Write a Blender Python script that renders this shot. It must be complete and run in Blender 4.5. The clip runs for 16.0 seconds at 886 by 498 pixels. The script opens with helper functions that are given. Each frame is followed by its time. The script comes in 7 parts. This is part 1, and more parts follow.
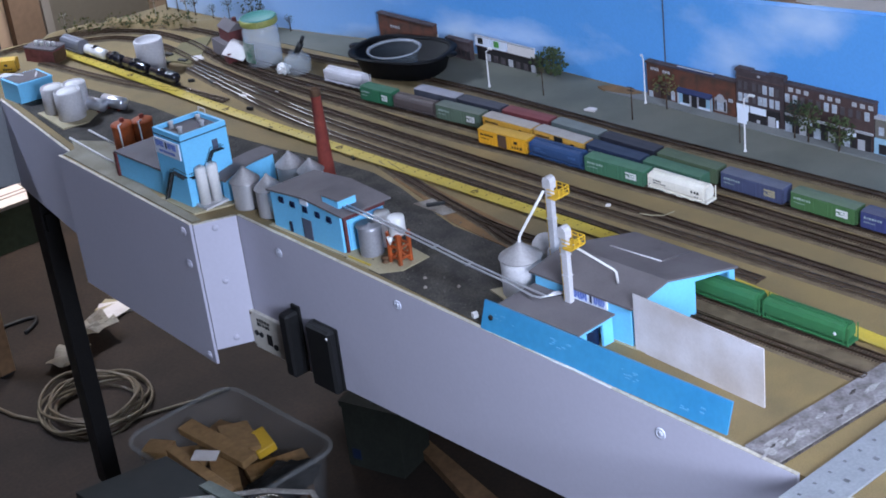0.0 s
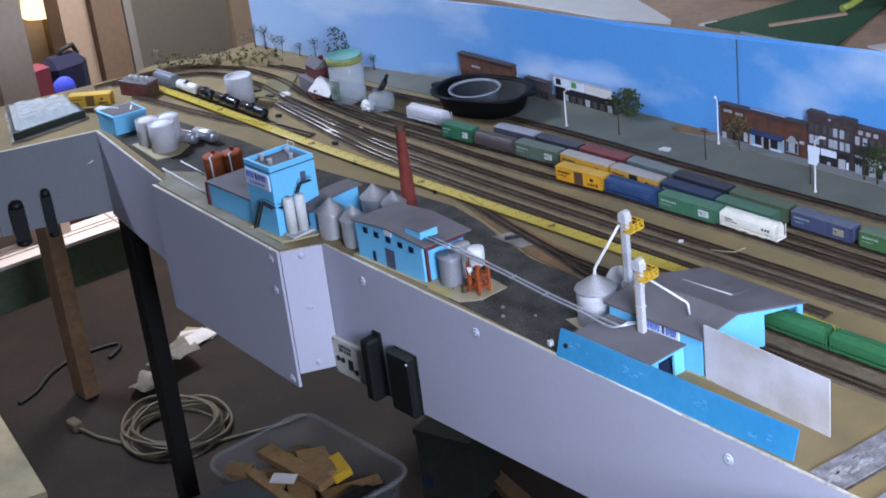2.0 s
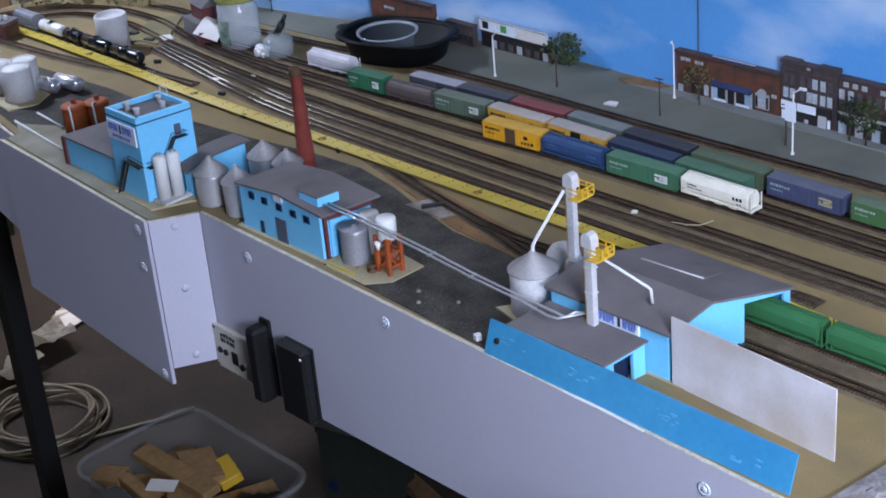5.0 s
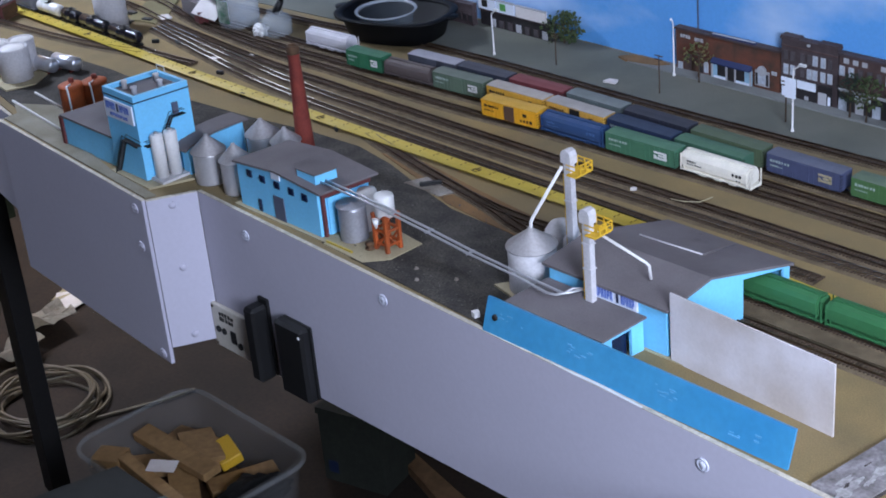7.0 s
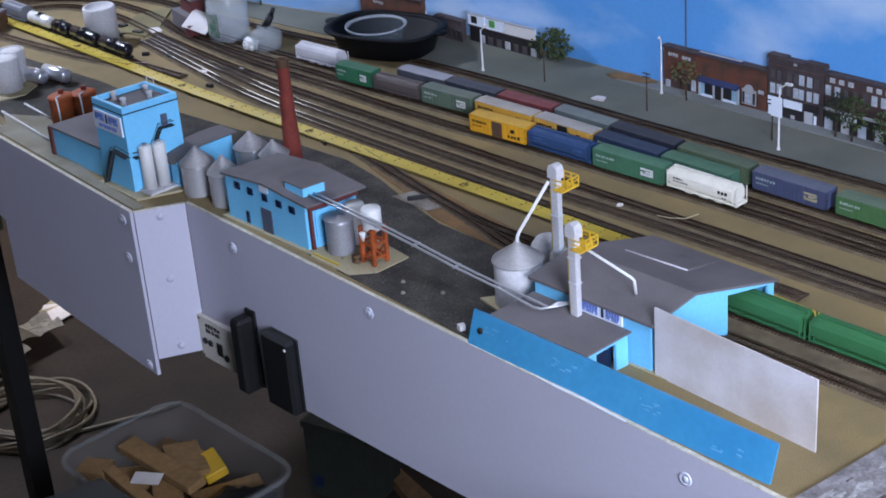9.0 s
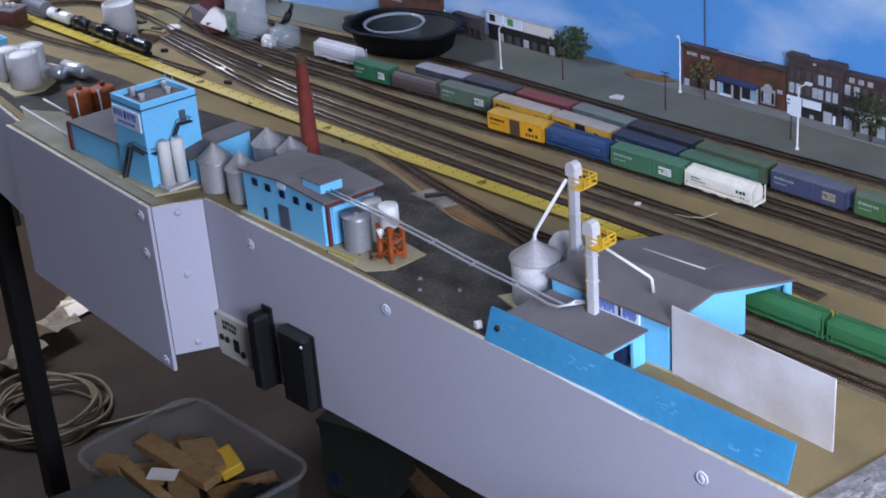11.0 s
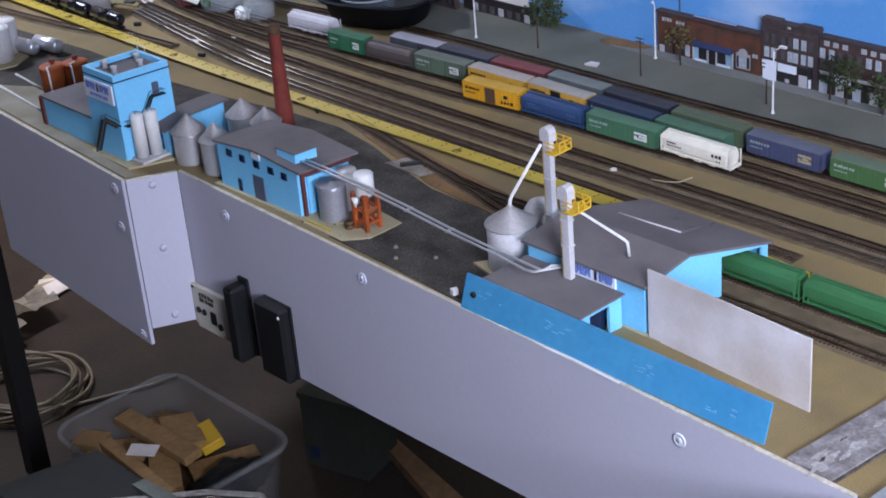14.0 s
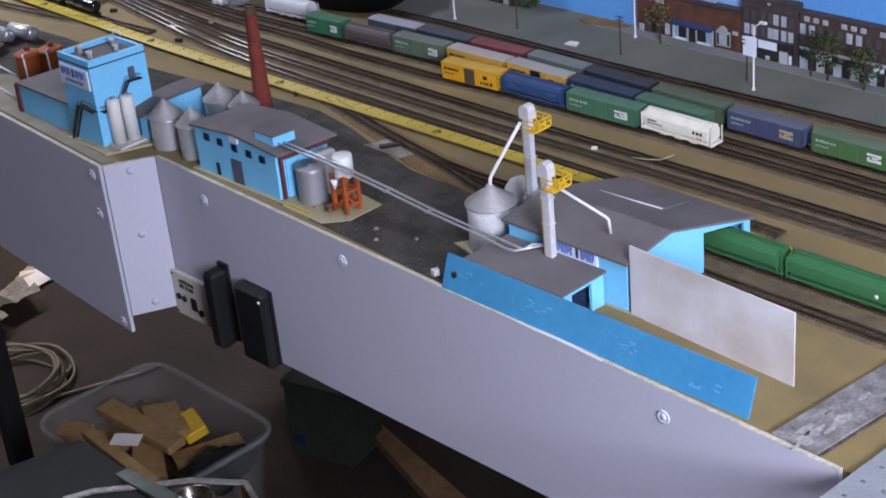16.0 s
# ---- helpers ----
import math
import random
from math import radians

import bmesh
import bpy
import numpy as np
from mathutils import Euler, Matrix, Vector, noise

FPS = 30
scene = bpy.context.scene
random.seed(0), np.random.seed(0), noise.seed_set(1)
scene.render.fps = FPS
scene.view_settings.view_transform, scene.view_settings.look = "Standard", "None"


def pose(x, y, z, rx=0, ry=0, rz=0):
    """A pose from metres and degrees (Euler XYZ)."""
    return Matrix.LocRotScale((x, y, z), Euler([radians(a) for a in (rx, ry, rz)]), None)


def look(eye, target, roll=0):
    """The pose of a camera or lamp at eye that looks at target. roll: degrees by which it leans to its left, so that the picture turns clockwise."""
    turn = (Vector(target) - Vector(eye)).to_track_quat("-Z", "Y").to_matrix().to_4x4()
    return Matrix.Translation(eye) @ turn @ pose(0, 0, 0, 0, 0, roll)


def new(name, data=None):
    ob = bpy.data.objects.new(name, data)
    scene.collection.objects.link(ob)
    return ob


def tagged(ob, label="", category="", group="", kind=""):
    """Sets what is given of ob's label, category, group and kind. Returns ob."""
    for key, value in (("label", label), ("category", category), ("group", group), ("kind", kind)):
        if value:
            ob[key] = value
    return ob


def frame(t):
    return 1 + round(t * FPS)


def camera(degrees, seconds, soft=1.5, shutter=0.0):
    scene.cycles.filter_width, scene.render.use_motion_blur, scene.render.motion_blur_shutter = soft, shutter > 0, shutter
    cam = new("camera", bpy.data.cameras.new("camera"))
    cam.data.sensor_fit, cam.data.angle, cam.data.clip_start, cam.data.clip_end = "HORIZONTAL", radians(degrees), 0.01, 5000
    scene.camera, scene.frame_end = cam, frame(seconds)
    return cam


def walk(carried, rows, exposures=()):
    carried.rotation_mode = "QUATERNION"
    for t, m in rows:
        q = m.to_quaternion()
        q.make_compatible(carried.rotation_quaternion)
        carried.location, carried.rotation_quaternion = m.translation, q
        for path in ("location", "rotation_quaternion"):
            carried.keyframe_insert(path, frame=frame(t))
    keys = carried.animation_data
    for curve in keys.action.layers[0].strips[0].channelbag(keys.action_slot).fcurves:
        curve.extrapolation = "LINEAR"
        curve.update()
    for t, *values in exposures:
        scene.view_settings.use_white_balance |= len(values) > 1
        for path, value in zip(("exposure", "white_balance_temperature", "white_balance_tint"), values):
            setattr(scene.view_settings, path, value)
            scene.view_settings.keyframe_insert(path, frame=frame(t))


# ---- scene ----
cam = camera(31.0, 16.0, soft=1.8)
PATH = [
    (0, (2.1390, -1.4313, 2.0028), (0.9173, -0.3905, 1.1878), -7.02),
    (0.5, (2.1710, -1.4479, 2.0052), (0.9692, -0.3953, 1.1760), -7.95),
    (1, (2.2026, -1.4656, 2.0173), (0.9679, -0.4439, 1.1978), -8.24),
    (1.5, (2.2005, -1.4877, 2.0240), (0.9388, -0.4748, 1.2352), -7.33),
    (2, (2.1948, -1.4984, 2.0304), (0.9094, -0.4971, 1.2654), -6.99),
    (2.5, (2.1938, -1.4847, 2.0259), (0.9203, -0.4508, 1.2846), -5.71),
    (3, (2.0768, -1.3907, 1.9554), (0.8206, -0.3431, 1.2041), -5.30),
    (3.5, (1.9514, -1.2934, 1.8801), (0.7203, -0.2276, 1.1129), -4.93),
    (4, (1.9022, -1.2529, 1.8514), (0.6850, -0.1835, 1.0673), -4.87),
    (6.5, (1.9066, -1.2506, 1.8411), (0.6925, -0.1993, 1.0282), -5.37),
    (7, (1.9056, -1.2465, 1.8353), (0.6936, -0.1957, 1.0187), -5.41),
    (7.5, (1.9068, -1.2458, 1.8356), (0.7036, -0.1880, 1.0150), -5.37),
    (8, (1.9086, -1.2498, 1.8340), (0.7048, -0.1851, 1.0233), -4.83),
    (8.5, (1.9109, -1.2510, 1.8337), (0.7059, -0.1810, 1.0319), -4.65),
    (9, (1.9132, -1.2509, 1.8328), (0.7041, -0.1831, 1.0341), -4.58),
    (11.5, (1.9126, -1.2523, 1.8285), (0.6900, -0.1986, 1.0317), -4.48),
    (12, (1.9158, -1.2509, 1.8263), (0.6969, -0.1884, 1.0354), -4.31),
    (12.5, (1.9181, -1.2484, 1.8224), (0.7081, -0.1809, 1.0245), -4.63),
    (13, (1.9159, -1.2484, 1.8184), (0.7078, -0.1859, 1.0112), -4.59),
    (13.5, (1.9155, -1.2473, 1.8166), (0.7121, -0.1858, 1.0011), -4.74),
    (14, (1.9168, -1.2469, 1.8161), (0.7156, -0.1871, 0.9951), -5.02),
    (14.5, (1.9167, -1.2452, 1.8136), (0.7112, -0.1919, 0.9905), -5.09),
    (15, (1.9150, -1.2440, 1.8107), (0.7125, -0.1929, 0.9805), -5.14),
    (15.5, (1.9132, -1.2433, 1.8078), (0.7174, -0.1884, 0.9728), -5.04),
    (16, (1.9143, -1.2391, 1.8002), (0.7277, -0.1716, 0.9681), -5.60),
]
walk(cam, [(t, look(eye, target, roll)) for t, eye, target, roll in PATH],
     [(0, 0.18, 5850, 16), (1.5, 0.2, 5850, 16), (2.5, 0.28, 5800, 16), (3.2, 0.22, 5800, 16), (4.0, 0.12, 5900, 16), (8.0, 0.06, 5980, 17), (11.3, 0.07, 6060, 18), (14, 0.07, 6260, 20), (16, 0.08, 6450, 20)])

# ---- light ----
world = bpy.data.worlds.new("sky")
scene.world = world
world.use_nodes = True
wn = world.node_tree.nodes
sky = wn.new("ShaderNodeTexSky")
sky.sky_type = "NISHITA"
sky.sun_disc = False
sky.sun_elevation, sky.sun_rotation = radians(38), radians(200)
world.node_tree.links.new(sky.outputs[0], wn["Background"].inputs[0])
wn["Background"].inputs[1].default_value = 0.12


def area_lamp(name, eye, target, w, h, watts, colour):
    data = bpy.data.lights.new(name, "AREA")
    data.shape, data.size, data.size_y = "RECTANGLE", w, h
    data.energy, data.color = watts, colour
    ob = new(name, data)
    ob.matrix_world = look(eye, target)
    return ob


# daylight through the two windows, the ceiling's strip lights, and an added end room fill
area_lamp("window_light", (2.62, -1.08, 1.7), (1.25, -0.2, 0.95), 0.6, 0.6, 11.5, (0.77, 0.86, 1.0)).data.spread = radians(80)
area_lamp("ceiling_light", (1.85, -0.62, 2.53), (1.5, -0.3, 1.0), 0.5, 1.0, 32, (0.76, 0.855, 1.0))
area_lamp("far_ceiling_light", (-1.5, -0.32, 2.53), (-0.3, 0.1, 1.0), 0.35, 0.35, 18, (0.75, 0.85, 1.0)).data.spread = radians(85)
area_lamp("end_room_fill", (-1.7, 0.8, 2.5), (-2.3, 0.75, 0.6), 0.4, 0.4, 32, (1.0, 0.93, 0.84)).data.spread = radians(105)
area_lamp("far_window_light", (-3.3, 2.0, 2.1), (0.0, 0.1, 1.0), 0.9, 0.9, 22, (0.9, 0.95, 1.0))

T = 1.0        # top of the layout's deck
FLOOR = 0.14


# ---- materials ----
def lin(r, g, b):
    return tuple((c / 255 / 12.92) if c < 10 else ((c / 255 + 0.055) / 1.055) ** 2.4 for c in (r, g, b))


def material(name, rgb, rough=0.7, metal=0.0, spread=0.25, fine=400.0, coarse=18.0, bump=0.15, second=None, each=0.0, spec=0.5):
    """A surface with grain and blotches. rgb: base colour, linear; second: the blotches' colour; each: variation from piece to piece."""
    m = bpy.data.materials.new(name)
    m.use_nodes = True
    nt = m.node_tree
    n, l = nt.nodes, nt.links
    p = n["Principled BSDF"]
    tc = n.new("ShaderNodeTexCoord")
    big = n.new("ShaderNodeTexNoise")
    big.inputs["Scale"].default_value, big.inputs["Detail"].default_value = coarse, 5
    small = n.new("ShaderNodeTexNoise")
    small.inputs["Scale"].default_value, small.inputs["Detail"].default_value = fine, 3
    for t in (big, small):
        l.new(tc.outputs["Object"], t.inputs["Vector"])
    ramp = n.new("ShaderNodeMapRange")
    ramp.inputs["From Min"].default_value, ramp.inputs["From Max"].default_value = 0.35, 0.65
    l.new(big.outputs["Fac"], ramp.inputs["Value"])
    mix = n.new("ShaderNodeMix")
    mix.data_type = "RGBA"
    other = second or tuple(c * (1 - spread) for c in rgb)
    mix.inputs["A"].default_value, mix.inputs["B"].default_value = (*rgb, 1), (*other, 1)
    l.new(ramp.outputs["Result"], mix.inputs["Factor"])
    grain = n.new("ShaderNodeMix")
    grain.data_type, grain.blend_type = "RGBA", "MULTIPLY"
    grain.inputs["Factor"].default_value = 1.0
    g = n.new("ShaderNodeMapRange")
    g.inputs["From Min"].default_value, g.inputs["From Max"].default_value = 0.3, 0.7
    g.inputs["To Min"].default_value, g.inputs["To Max"].default_value = 1 - spread, 1 + spread * 0.5
    l.new(small.outputs["Fac"], g.inputs["Value"])
    l.new(mix.outputs["Result"], grain.inputs["A"])
    l.new(g.outputs["Result"], grain.inputs["B"])
    out = grain.outputs["Result"]
    if each:
        info = n.new("ShaderNodeObjectInfo")
        r = n.new("ShaderNodeMapRange")
        r.inputs["To Min"].default_value, r.inputs["To Max"].default_value = 1 - each, 1 + each
        l.new(info.outputs["Random"], r.inputs["Value"])
        e = n.new("ShaderNodeMix")
        e.data_type, e.blend_type = "RGBA", "MULTIPLY"
        e.inputs["Factor"].default_value = 1.0
        l.new(out, e.inputs["A"])
        l.new(r.outputs["Result"], e.inputs["B"])
        out = e.outputs["Result"]
    l.new(out, p.inputs["Base Color"])
    p.inputs["Metallic"].default_value = metal
    p.inputs["Specular IOR Level"].default_value = spec
    rr = n.new("ShaderNodeMapRange")
    rr.inputs["To Min"].default_value, rr.inputs["To Max"].default_value = max(rough - 0.1, 0.03), min(rough + 0.1, 1)
    l.new(big.outputs["Fac"], rr.inputs["Value"])
    l.new(rr.outputs["Result"], p.inputs["Roughness"])
    if bump:
        b = n.new("ShaderNodeBump")
        b.inputs["Strength"].default_value, b.inputs["Distance"].default_value = bump, 0.001
        l.new(small.outputs["Fac"], b.inputs["Height"])
        l.new(b.outputs["Normal"], p.inputs["Normal"])
    return m


def glass(name, rgb, rough=0.05, alpha=0.25):
    m = bpy.data.materials.new(name)
    m.use_nodes = True
    n, l = m.node_tree.nodes, m.node_tree.links
    n.remove(n["Principled BSDF"])
    clear, gloss, mix = n.new("ShaderNodeBsdfTransparent"), n.new("ShaderNodeBsdfPrincipled"), n.new("ShaderNodeMixShader")
    clear.inputs["Color"].default_value = (0.94, 0.96, 0.97, 1)
    gloss.inputs["Base Color"].default_value = (*rgb, 1)
    gloss.inputs["Roughness"].default_value = rough
    mix.inputs[0].default_value = alpha
    l.new(clear.outputs[0], mix.inputs[1])
    l.new(gloss.outputs[0], mix.inputs[2])
    l.new(mix.outputs[0], n["Material Output"].inputs[0])
    return m


def glow(name, rgb, strength):
    m = bpy.data.materials.new(name)
    m.use_nodes = True
    n, l = m.node_tree.nodes, m.node_tree.links
    n.remove(n["Principled BSDF"])
    e = n.new("ShaderNodeEmission")
    e.inputs[0].default_value, e.inputs[1].default_value = (*rgb, 1), strength
    l.new(e.outputs[0], n["Material Output"].inputs[0])
    return m


M_DECK = material("painted earth", lin(146, 124, 80), 0.85, spread=0.26, fine=700, coarse=8, bump=0.3, second=lin(122, 106, 75))
M_LOT = material("dark ballast", lin(74, 69, 62), 0.95, spread=0.6, fine=420, coarse=24, bump=1.0, second=lin(50, 46, 42))
M_DIRT = material("ochre dirt", lin(140, 104, 62), 0.95, spread=0.3, fine=900, coarse=14, bump=0.5, second=lin(108, 82, 52))
M_STREET = material("street grey", lin(110, 110, 99), 0.9, spread=0.14, fine=700, coarse=9, bump=0.2, second=lin(96, 98, 88))
M_SAND = material("yard plinth", lin(176, 164, 132), 0.85, spread=0.15, fine=500, coarse=20, bump=0.2)
M_FASCIA = material("lavender grey fascia paint", lin(192, 189, 203), 0.5, spread=0.03, fine=180, coarse=5, bump=0.04)
# the fascia's lavender with the far return's shade put into the colour
M_FASCIASHADED = material("lavender fascia paint darkened as shade", lin(132, 134, 138), 0.6, spread=0.06, fine=180, coarse=5, bump=0.04)
M_EDGE = material("raw board edge", lin(210, 202, 186), 0.8, spread=0.25, fine=200, coarse=60)
M_WOOD = material("raw timber", lin(168, 128, 84), 0.8, spread=0.25, fine=90, coarse=14, bump=0.2)
M_DARKWOOD = material("dark timber", lin(96, 70, 46), 0.8, spread=0.3, fine=90, coarse=14, bump=0.2)
M_BLACK = material("black plastic", lin(20, 20, 21), 0.55, spread=0.2, fine=200, coarse=20, bump=0.05)
M_BLACKPOST = material("black painted post", lin(24, 22, 22), 0.6, spread=0.3, fine=200, coarse=20, bump=0.1)
M_TIE = material("tie", lin(84, 66, 50), 0.95, spread=0.4, fine=700, coarse=90, bump=0.4)
M_BALLAST = material("track ballast", lin(118, 102, 78), 0.95, spread=0.45, fine=1600, coarse=45, bump=0.9, second=lin(94, 80, 60))
M_RAIL = material("nickel rail", lin(128, 112, 96), 0.35, metal=0.9, spread=0.3, fine=200, coarse=15, bump=0.0, second=lin(92, 74, 58))
M_RAILBRIGHT = material("polished rail", lin(204, 198, 190), 0.22, metal=1.0, spread=0.08, fine=200, coarse=15, bump=0.0)
M_BLUE = material("sky blue siding", lin(124, 204, 247), 0.55, spread=0.06, fine=260, coarse=12, bump=0.05)
M_BLUETRIM = material("navy trim", lin(18, 34, 66), 0.6, spread=0.1)
M_ROOF = material("grey roof card", lin(112, 106, 108), 0.9, spread=0.14, fine=700, coarse=14, bump=0.25, second=lin(100, 94, 96))
M_SILVER = material("corrugated steel", lin(206, 204, 206), 0.36, metal=0.5, spread=0.06, fine=300, coarse=30, bump=0.03)
M_STEEL = material("dull galvanised steel", lin(176, 176, 182), 0.42, metal=0.5, spread=0.12, fine=300, coarse=30, bump=0.03)
M_CONE = material("weathered zinc", lin(164, 160, 160), 0.6, metal=0.2, spread=0.14, fine=300, coarse=30, bump=0.1)
M_SILOW = material("pale silo plastic", lin(202, 199, 201), 0.66, spread=0.12, fine=300, coarse=20, bump=0.05)
M_WHITE = material("white plastic", lin(226, 224, 222), 0.45, spread=0.06, fine=300, coarse=30, bump=0.03)
M_PIPE = material("bright pipe", lin(196, 196, 200), 0.35, metal=0.5, spread=0.06, fine=300, coarse=30, bump=0.0)
M_ORANGE = material("rust orange paint", lin(186, 86, 30), 0.7, spread=0.25, fine=500, coarse=40, bump=0.2, second=lin(140, 70, 34))
M_BRICK = material("chimney brick red", lin(138, 58, 44), 0.85, spread=0.2, fine=600, coarse=40, bump=0.3, second=lin(112, 46, 38))
M_REDBROWN = material("oxide red trim", lin(104, 50, 48), 0.8, spread=0.2)
M_YELLOW = material("tape yellow", lin(196, 172, 68), 0.42, spread=0.08, fine=300, coarse=16, bump=0.02, second=lin(190, 164, 58))
M_YELRAIL = material("safety yellow", lin(228, 182, 44), 0.6, spread=0.1)
M_INK = material("black ink", lin(34, 32, 28), 0.6, spread=0.1)
M_BLUEBOARD = material("blue plastic sheet", lin(70, 146, 188), 0.38, spread=0.08, fine=120, coarse=10, bump=0.03, second=lin(58, 134, 180))
M_PALEMARK = material("worn pale print", lin(100, 162, 202), 0.5, spread=0.1)
M_CARD = material("smudged white card", lin(228, 222, 220), 0.55, spread=0.05, fine=300, coarse=13, bump=0.03, second=lin(206, 198, 194))
M_CARDSHEET = material("smudged card sheet", lin(222, 218, 222), 0.55, spread=0.05, fine=300, coarse=11, bump=0.03, second=lin(190, 180, 174))
M_SIGN = material("sign white", lin(224, 230, 242), 0.6, spread=0.04)
M_SIGNBLUE = material("sign blue", lin(96, 118, 186), 0.6, spread=0.1)
M_GLASS = material("dark pane", lin(26, 40, 70), 0.2, spread=0.2)
M_DOORGREY = material("grey door", lin(84, 92, 112), 0.6, spread=0.1)
M_CONCRETE = material("worn concrete", lin(164, 158, 150), 0.9, spread=0.25, fine=350, coarse=30, bump=0.3, second=lin(116, 104, 92))
M_FLOOR = material("dusty floor", lin(48, 34, 22), 0.88, spread=0.35, fine=120, coarse=6, bump=0.2, second=lin(36, 27, 19))
M_WALL = material("room wall", lin(118, 110, 100), 0.9, spread=0.08, fine=60, coarse=2, bump=0.05)
M_CEIL = material("ceiling", lin(170, 166, 158), 0.9, spread=0.05, fine=60, coarse=2, bump=0.05)


# ---- mesh tools ----
def add_box(bm, x0, x1, y0, y1, z0, z1):
    v = [bm.verts.new((x, y, z)) for z in (z0, z1) for x, y in ((x0, y0), (x1, y0), (x1, y1), (x0, y1))]
    for f in ((3, 2, 1, 0), (4, 5, 6, 7), (0, 1, 5, 4), (1, 2, 6, 5), (2, 3, 7, 6), (3, 0, 4, 7)):
        bm.faces.new([v[i] for i in f])
    return v


def box(x0, x1, y0, y1, z0, z1, bevel=0.0):
    bm = bmesh.new()
    add_box(bm, x0, x1, y0, y1, z0, z1)
    if bevel:
        bmesh.ops.bevel(bm, geom=bm.edges[:], offset=bevel, segments=1, affect="EDGES")
    return bm


def prism(points, z0, z1, bm=None):
    """A plan outline, counter-clockwise, raised from z0 to z1."""
    bm = bm or bmesh.new()
    a = [bm.verts.new((x, y, z0)) for x, y in points]
    b = [bm.verts.new((x, y, z1)) for x, y in points]
    bm.faces.new(a[::-1])
    bm.faces.new(b)
    for i in range(len(a)):
        j = (i + 1) % len(a)
        bm.faces.new((a[i], a[j], b[j], b[i]))
    bmesh.ops.recalc_face_normals(bm, faces=bm.faces[:])
    return bm


def profile_x(points, x0, x1, bm=None):
    """An outline in y and z, pushed along x."""
    bm = bm or bmesh.new()
    a = [bm.verts.new((x0, y, z)) for y, z in points]
    b = [bm.verts.new((x1, y, z)) for y, z in points]
    bm.faces.new(a)
    bm.faces.new(b[::-1])
    for i in range(len(a)):
        j = (i + 1) % len(a)
        bm.faces.new((a[i], b[i], b[j], a[j]))
    bmesh.ops.recalc_face_normals(bm, faces=bm.faces[:])
    return bm


def profile_y(points, y0, y1, bm=None):
    """An outline in x and z, pushed along y."""
    bm = bm or bmesh.new()
    a = [bm.verts.new((x, y0, z)) for x, z in points]
    b = [bm.verts.new((x, y1, z)) for x, z in points]
    bm.faces.new(a)
    bm.faces.new(b[::-1])
    for i in range(len(a)):
        j = (i + 1) % len(a)
        bm.faces.new((a[i], b[i], b[j], a[j]))
    bmesh.ops.recalc_face_normals(bm, faces=bm.faces[:])
    return bm


def lathe(cx, cy, rings, seg=24, bm=None, cap=True):
    """A turned body: rings of (radius, z) from bottom to top, about an upright axis."""
    bm = bm or bmesh.new()
    rows = []
    for r, z in rings:
        if r < 1e-5:
            rows.append([bm.verts.new((cx, cy, z))])
        else:
            rows.append([bm.verts.new((cx + r * math.cos(2 * math.pi * k / seg), cy + r * math.sin(2 * math.pi * k / seg), z)) for k in range(seg)])
    for a, b in zip(rows, rows[1:]):
        for k in range(seg):
            j = (k + 1) % seg
            if len(a) == 1:
                bm.faces.new((a[0], b[j], b[k]))
            elif len(b) == 1:
                bm.faces.new((a[k], a[j], b[0]))
            else:
                bm.faces.new((a[k], a[j], b[j], b[k]))
    if not cap:
        for k in range(seg):
            j = (k + 1) % seg
            bm.faces.new((rows[-1][k], rows[-1][j], rows[0][j], rows[0][k]))
    if cap and len(rows[0]) > 1:
        bm.faces.new(rows[0][::-1])
    if cap and len(rows[-1]) > 1:
        bm.faces.new(rows[-1])
    for f in bm.faces:
        f.smooth = len(f.verts) < 5
    return bm


def tube(path, r, seg=8, bm=None):
    """A round bar along a path of points."""
    bm = bm or bmesh.new()
    pts = [Vector(p) for p in path]
    rings = []
    for i, p in enumerate(pts):
        d = (pts[min(i + 1, len(pts) - 1)] - pts[max(i - 1, 0)]).normalized()
        side = d.cross(Vector((0, 0, 1)))
        side = side.normalized() if side.length > 1e-3 else Vector((1, 0, 0))
        up = side.cross(d)
        rings.append([bm.verts.new(p + r * (math.cos(a) * side + math.sin(a) * up)) for a in (2 * math.pi * k / seg for k in range(seg))])
    for a, b in zip(rings, rings[1:]):
        for k in range(seg):
            j = (k + 1) % seg
            bm.faces.new((a[k], a[j], b[j], b[k])).smooth = True
    bm.faces.new(rings[0][::-1])
    bm.faces.new(rings[-1])
    bmesh.ops.recalc_face_normals(bm, faces=bm.faces[:])
    return bm


def thing(name, at, label, category, group="", rz=0, kind=""):
    ob = new(name)
    ob.empty_display_size = 0.01
    ob.matrix_basis = pose(*at, 0, 0, rz)
    return tagged(ob, label, category, group, kind)


def root_of(ob):
    while ob.parent:
        ob = ob.parent
    return ob


SKEW = {}  # buildings whose end walls stand out of square: drift in x for each metre of y, and the y that stays


def part(name, bm, mat, parent=None, label="", local=False):
    """One mesh object. Its shape is given in the world's metres, or with local in those of its thing."""
    if parent and not local:
        if root_of(parent).name in SKEW:
            k, y0 = SKEW[root_of(parent).name]
            bm.transform(Matrix(((1, k, 0, -k * y0), (0, 1, 0, 0), (0, 0, 1, 0), (0, 0, 0, 1))))
        bm.transform(root_of(parent).matrix_basis.inverted())
    me = bpy.data.meshes.new(name)
    bm.to_mesh(me)
    bm.free()
    me.materials.append(mat)
    ob = new(name, me)
    if parent:
        ob.parent = parent
    if label:
        ob["label"] = label
    return ob


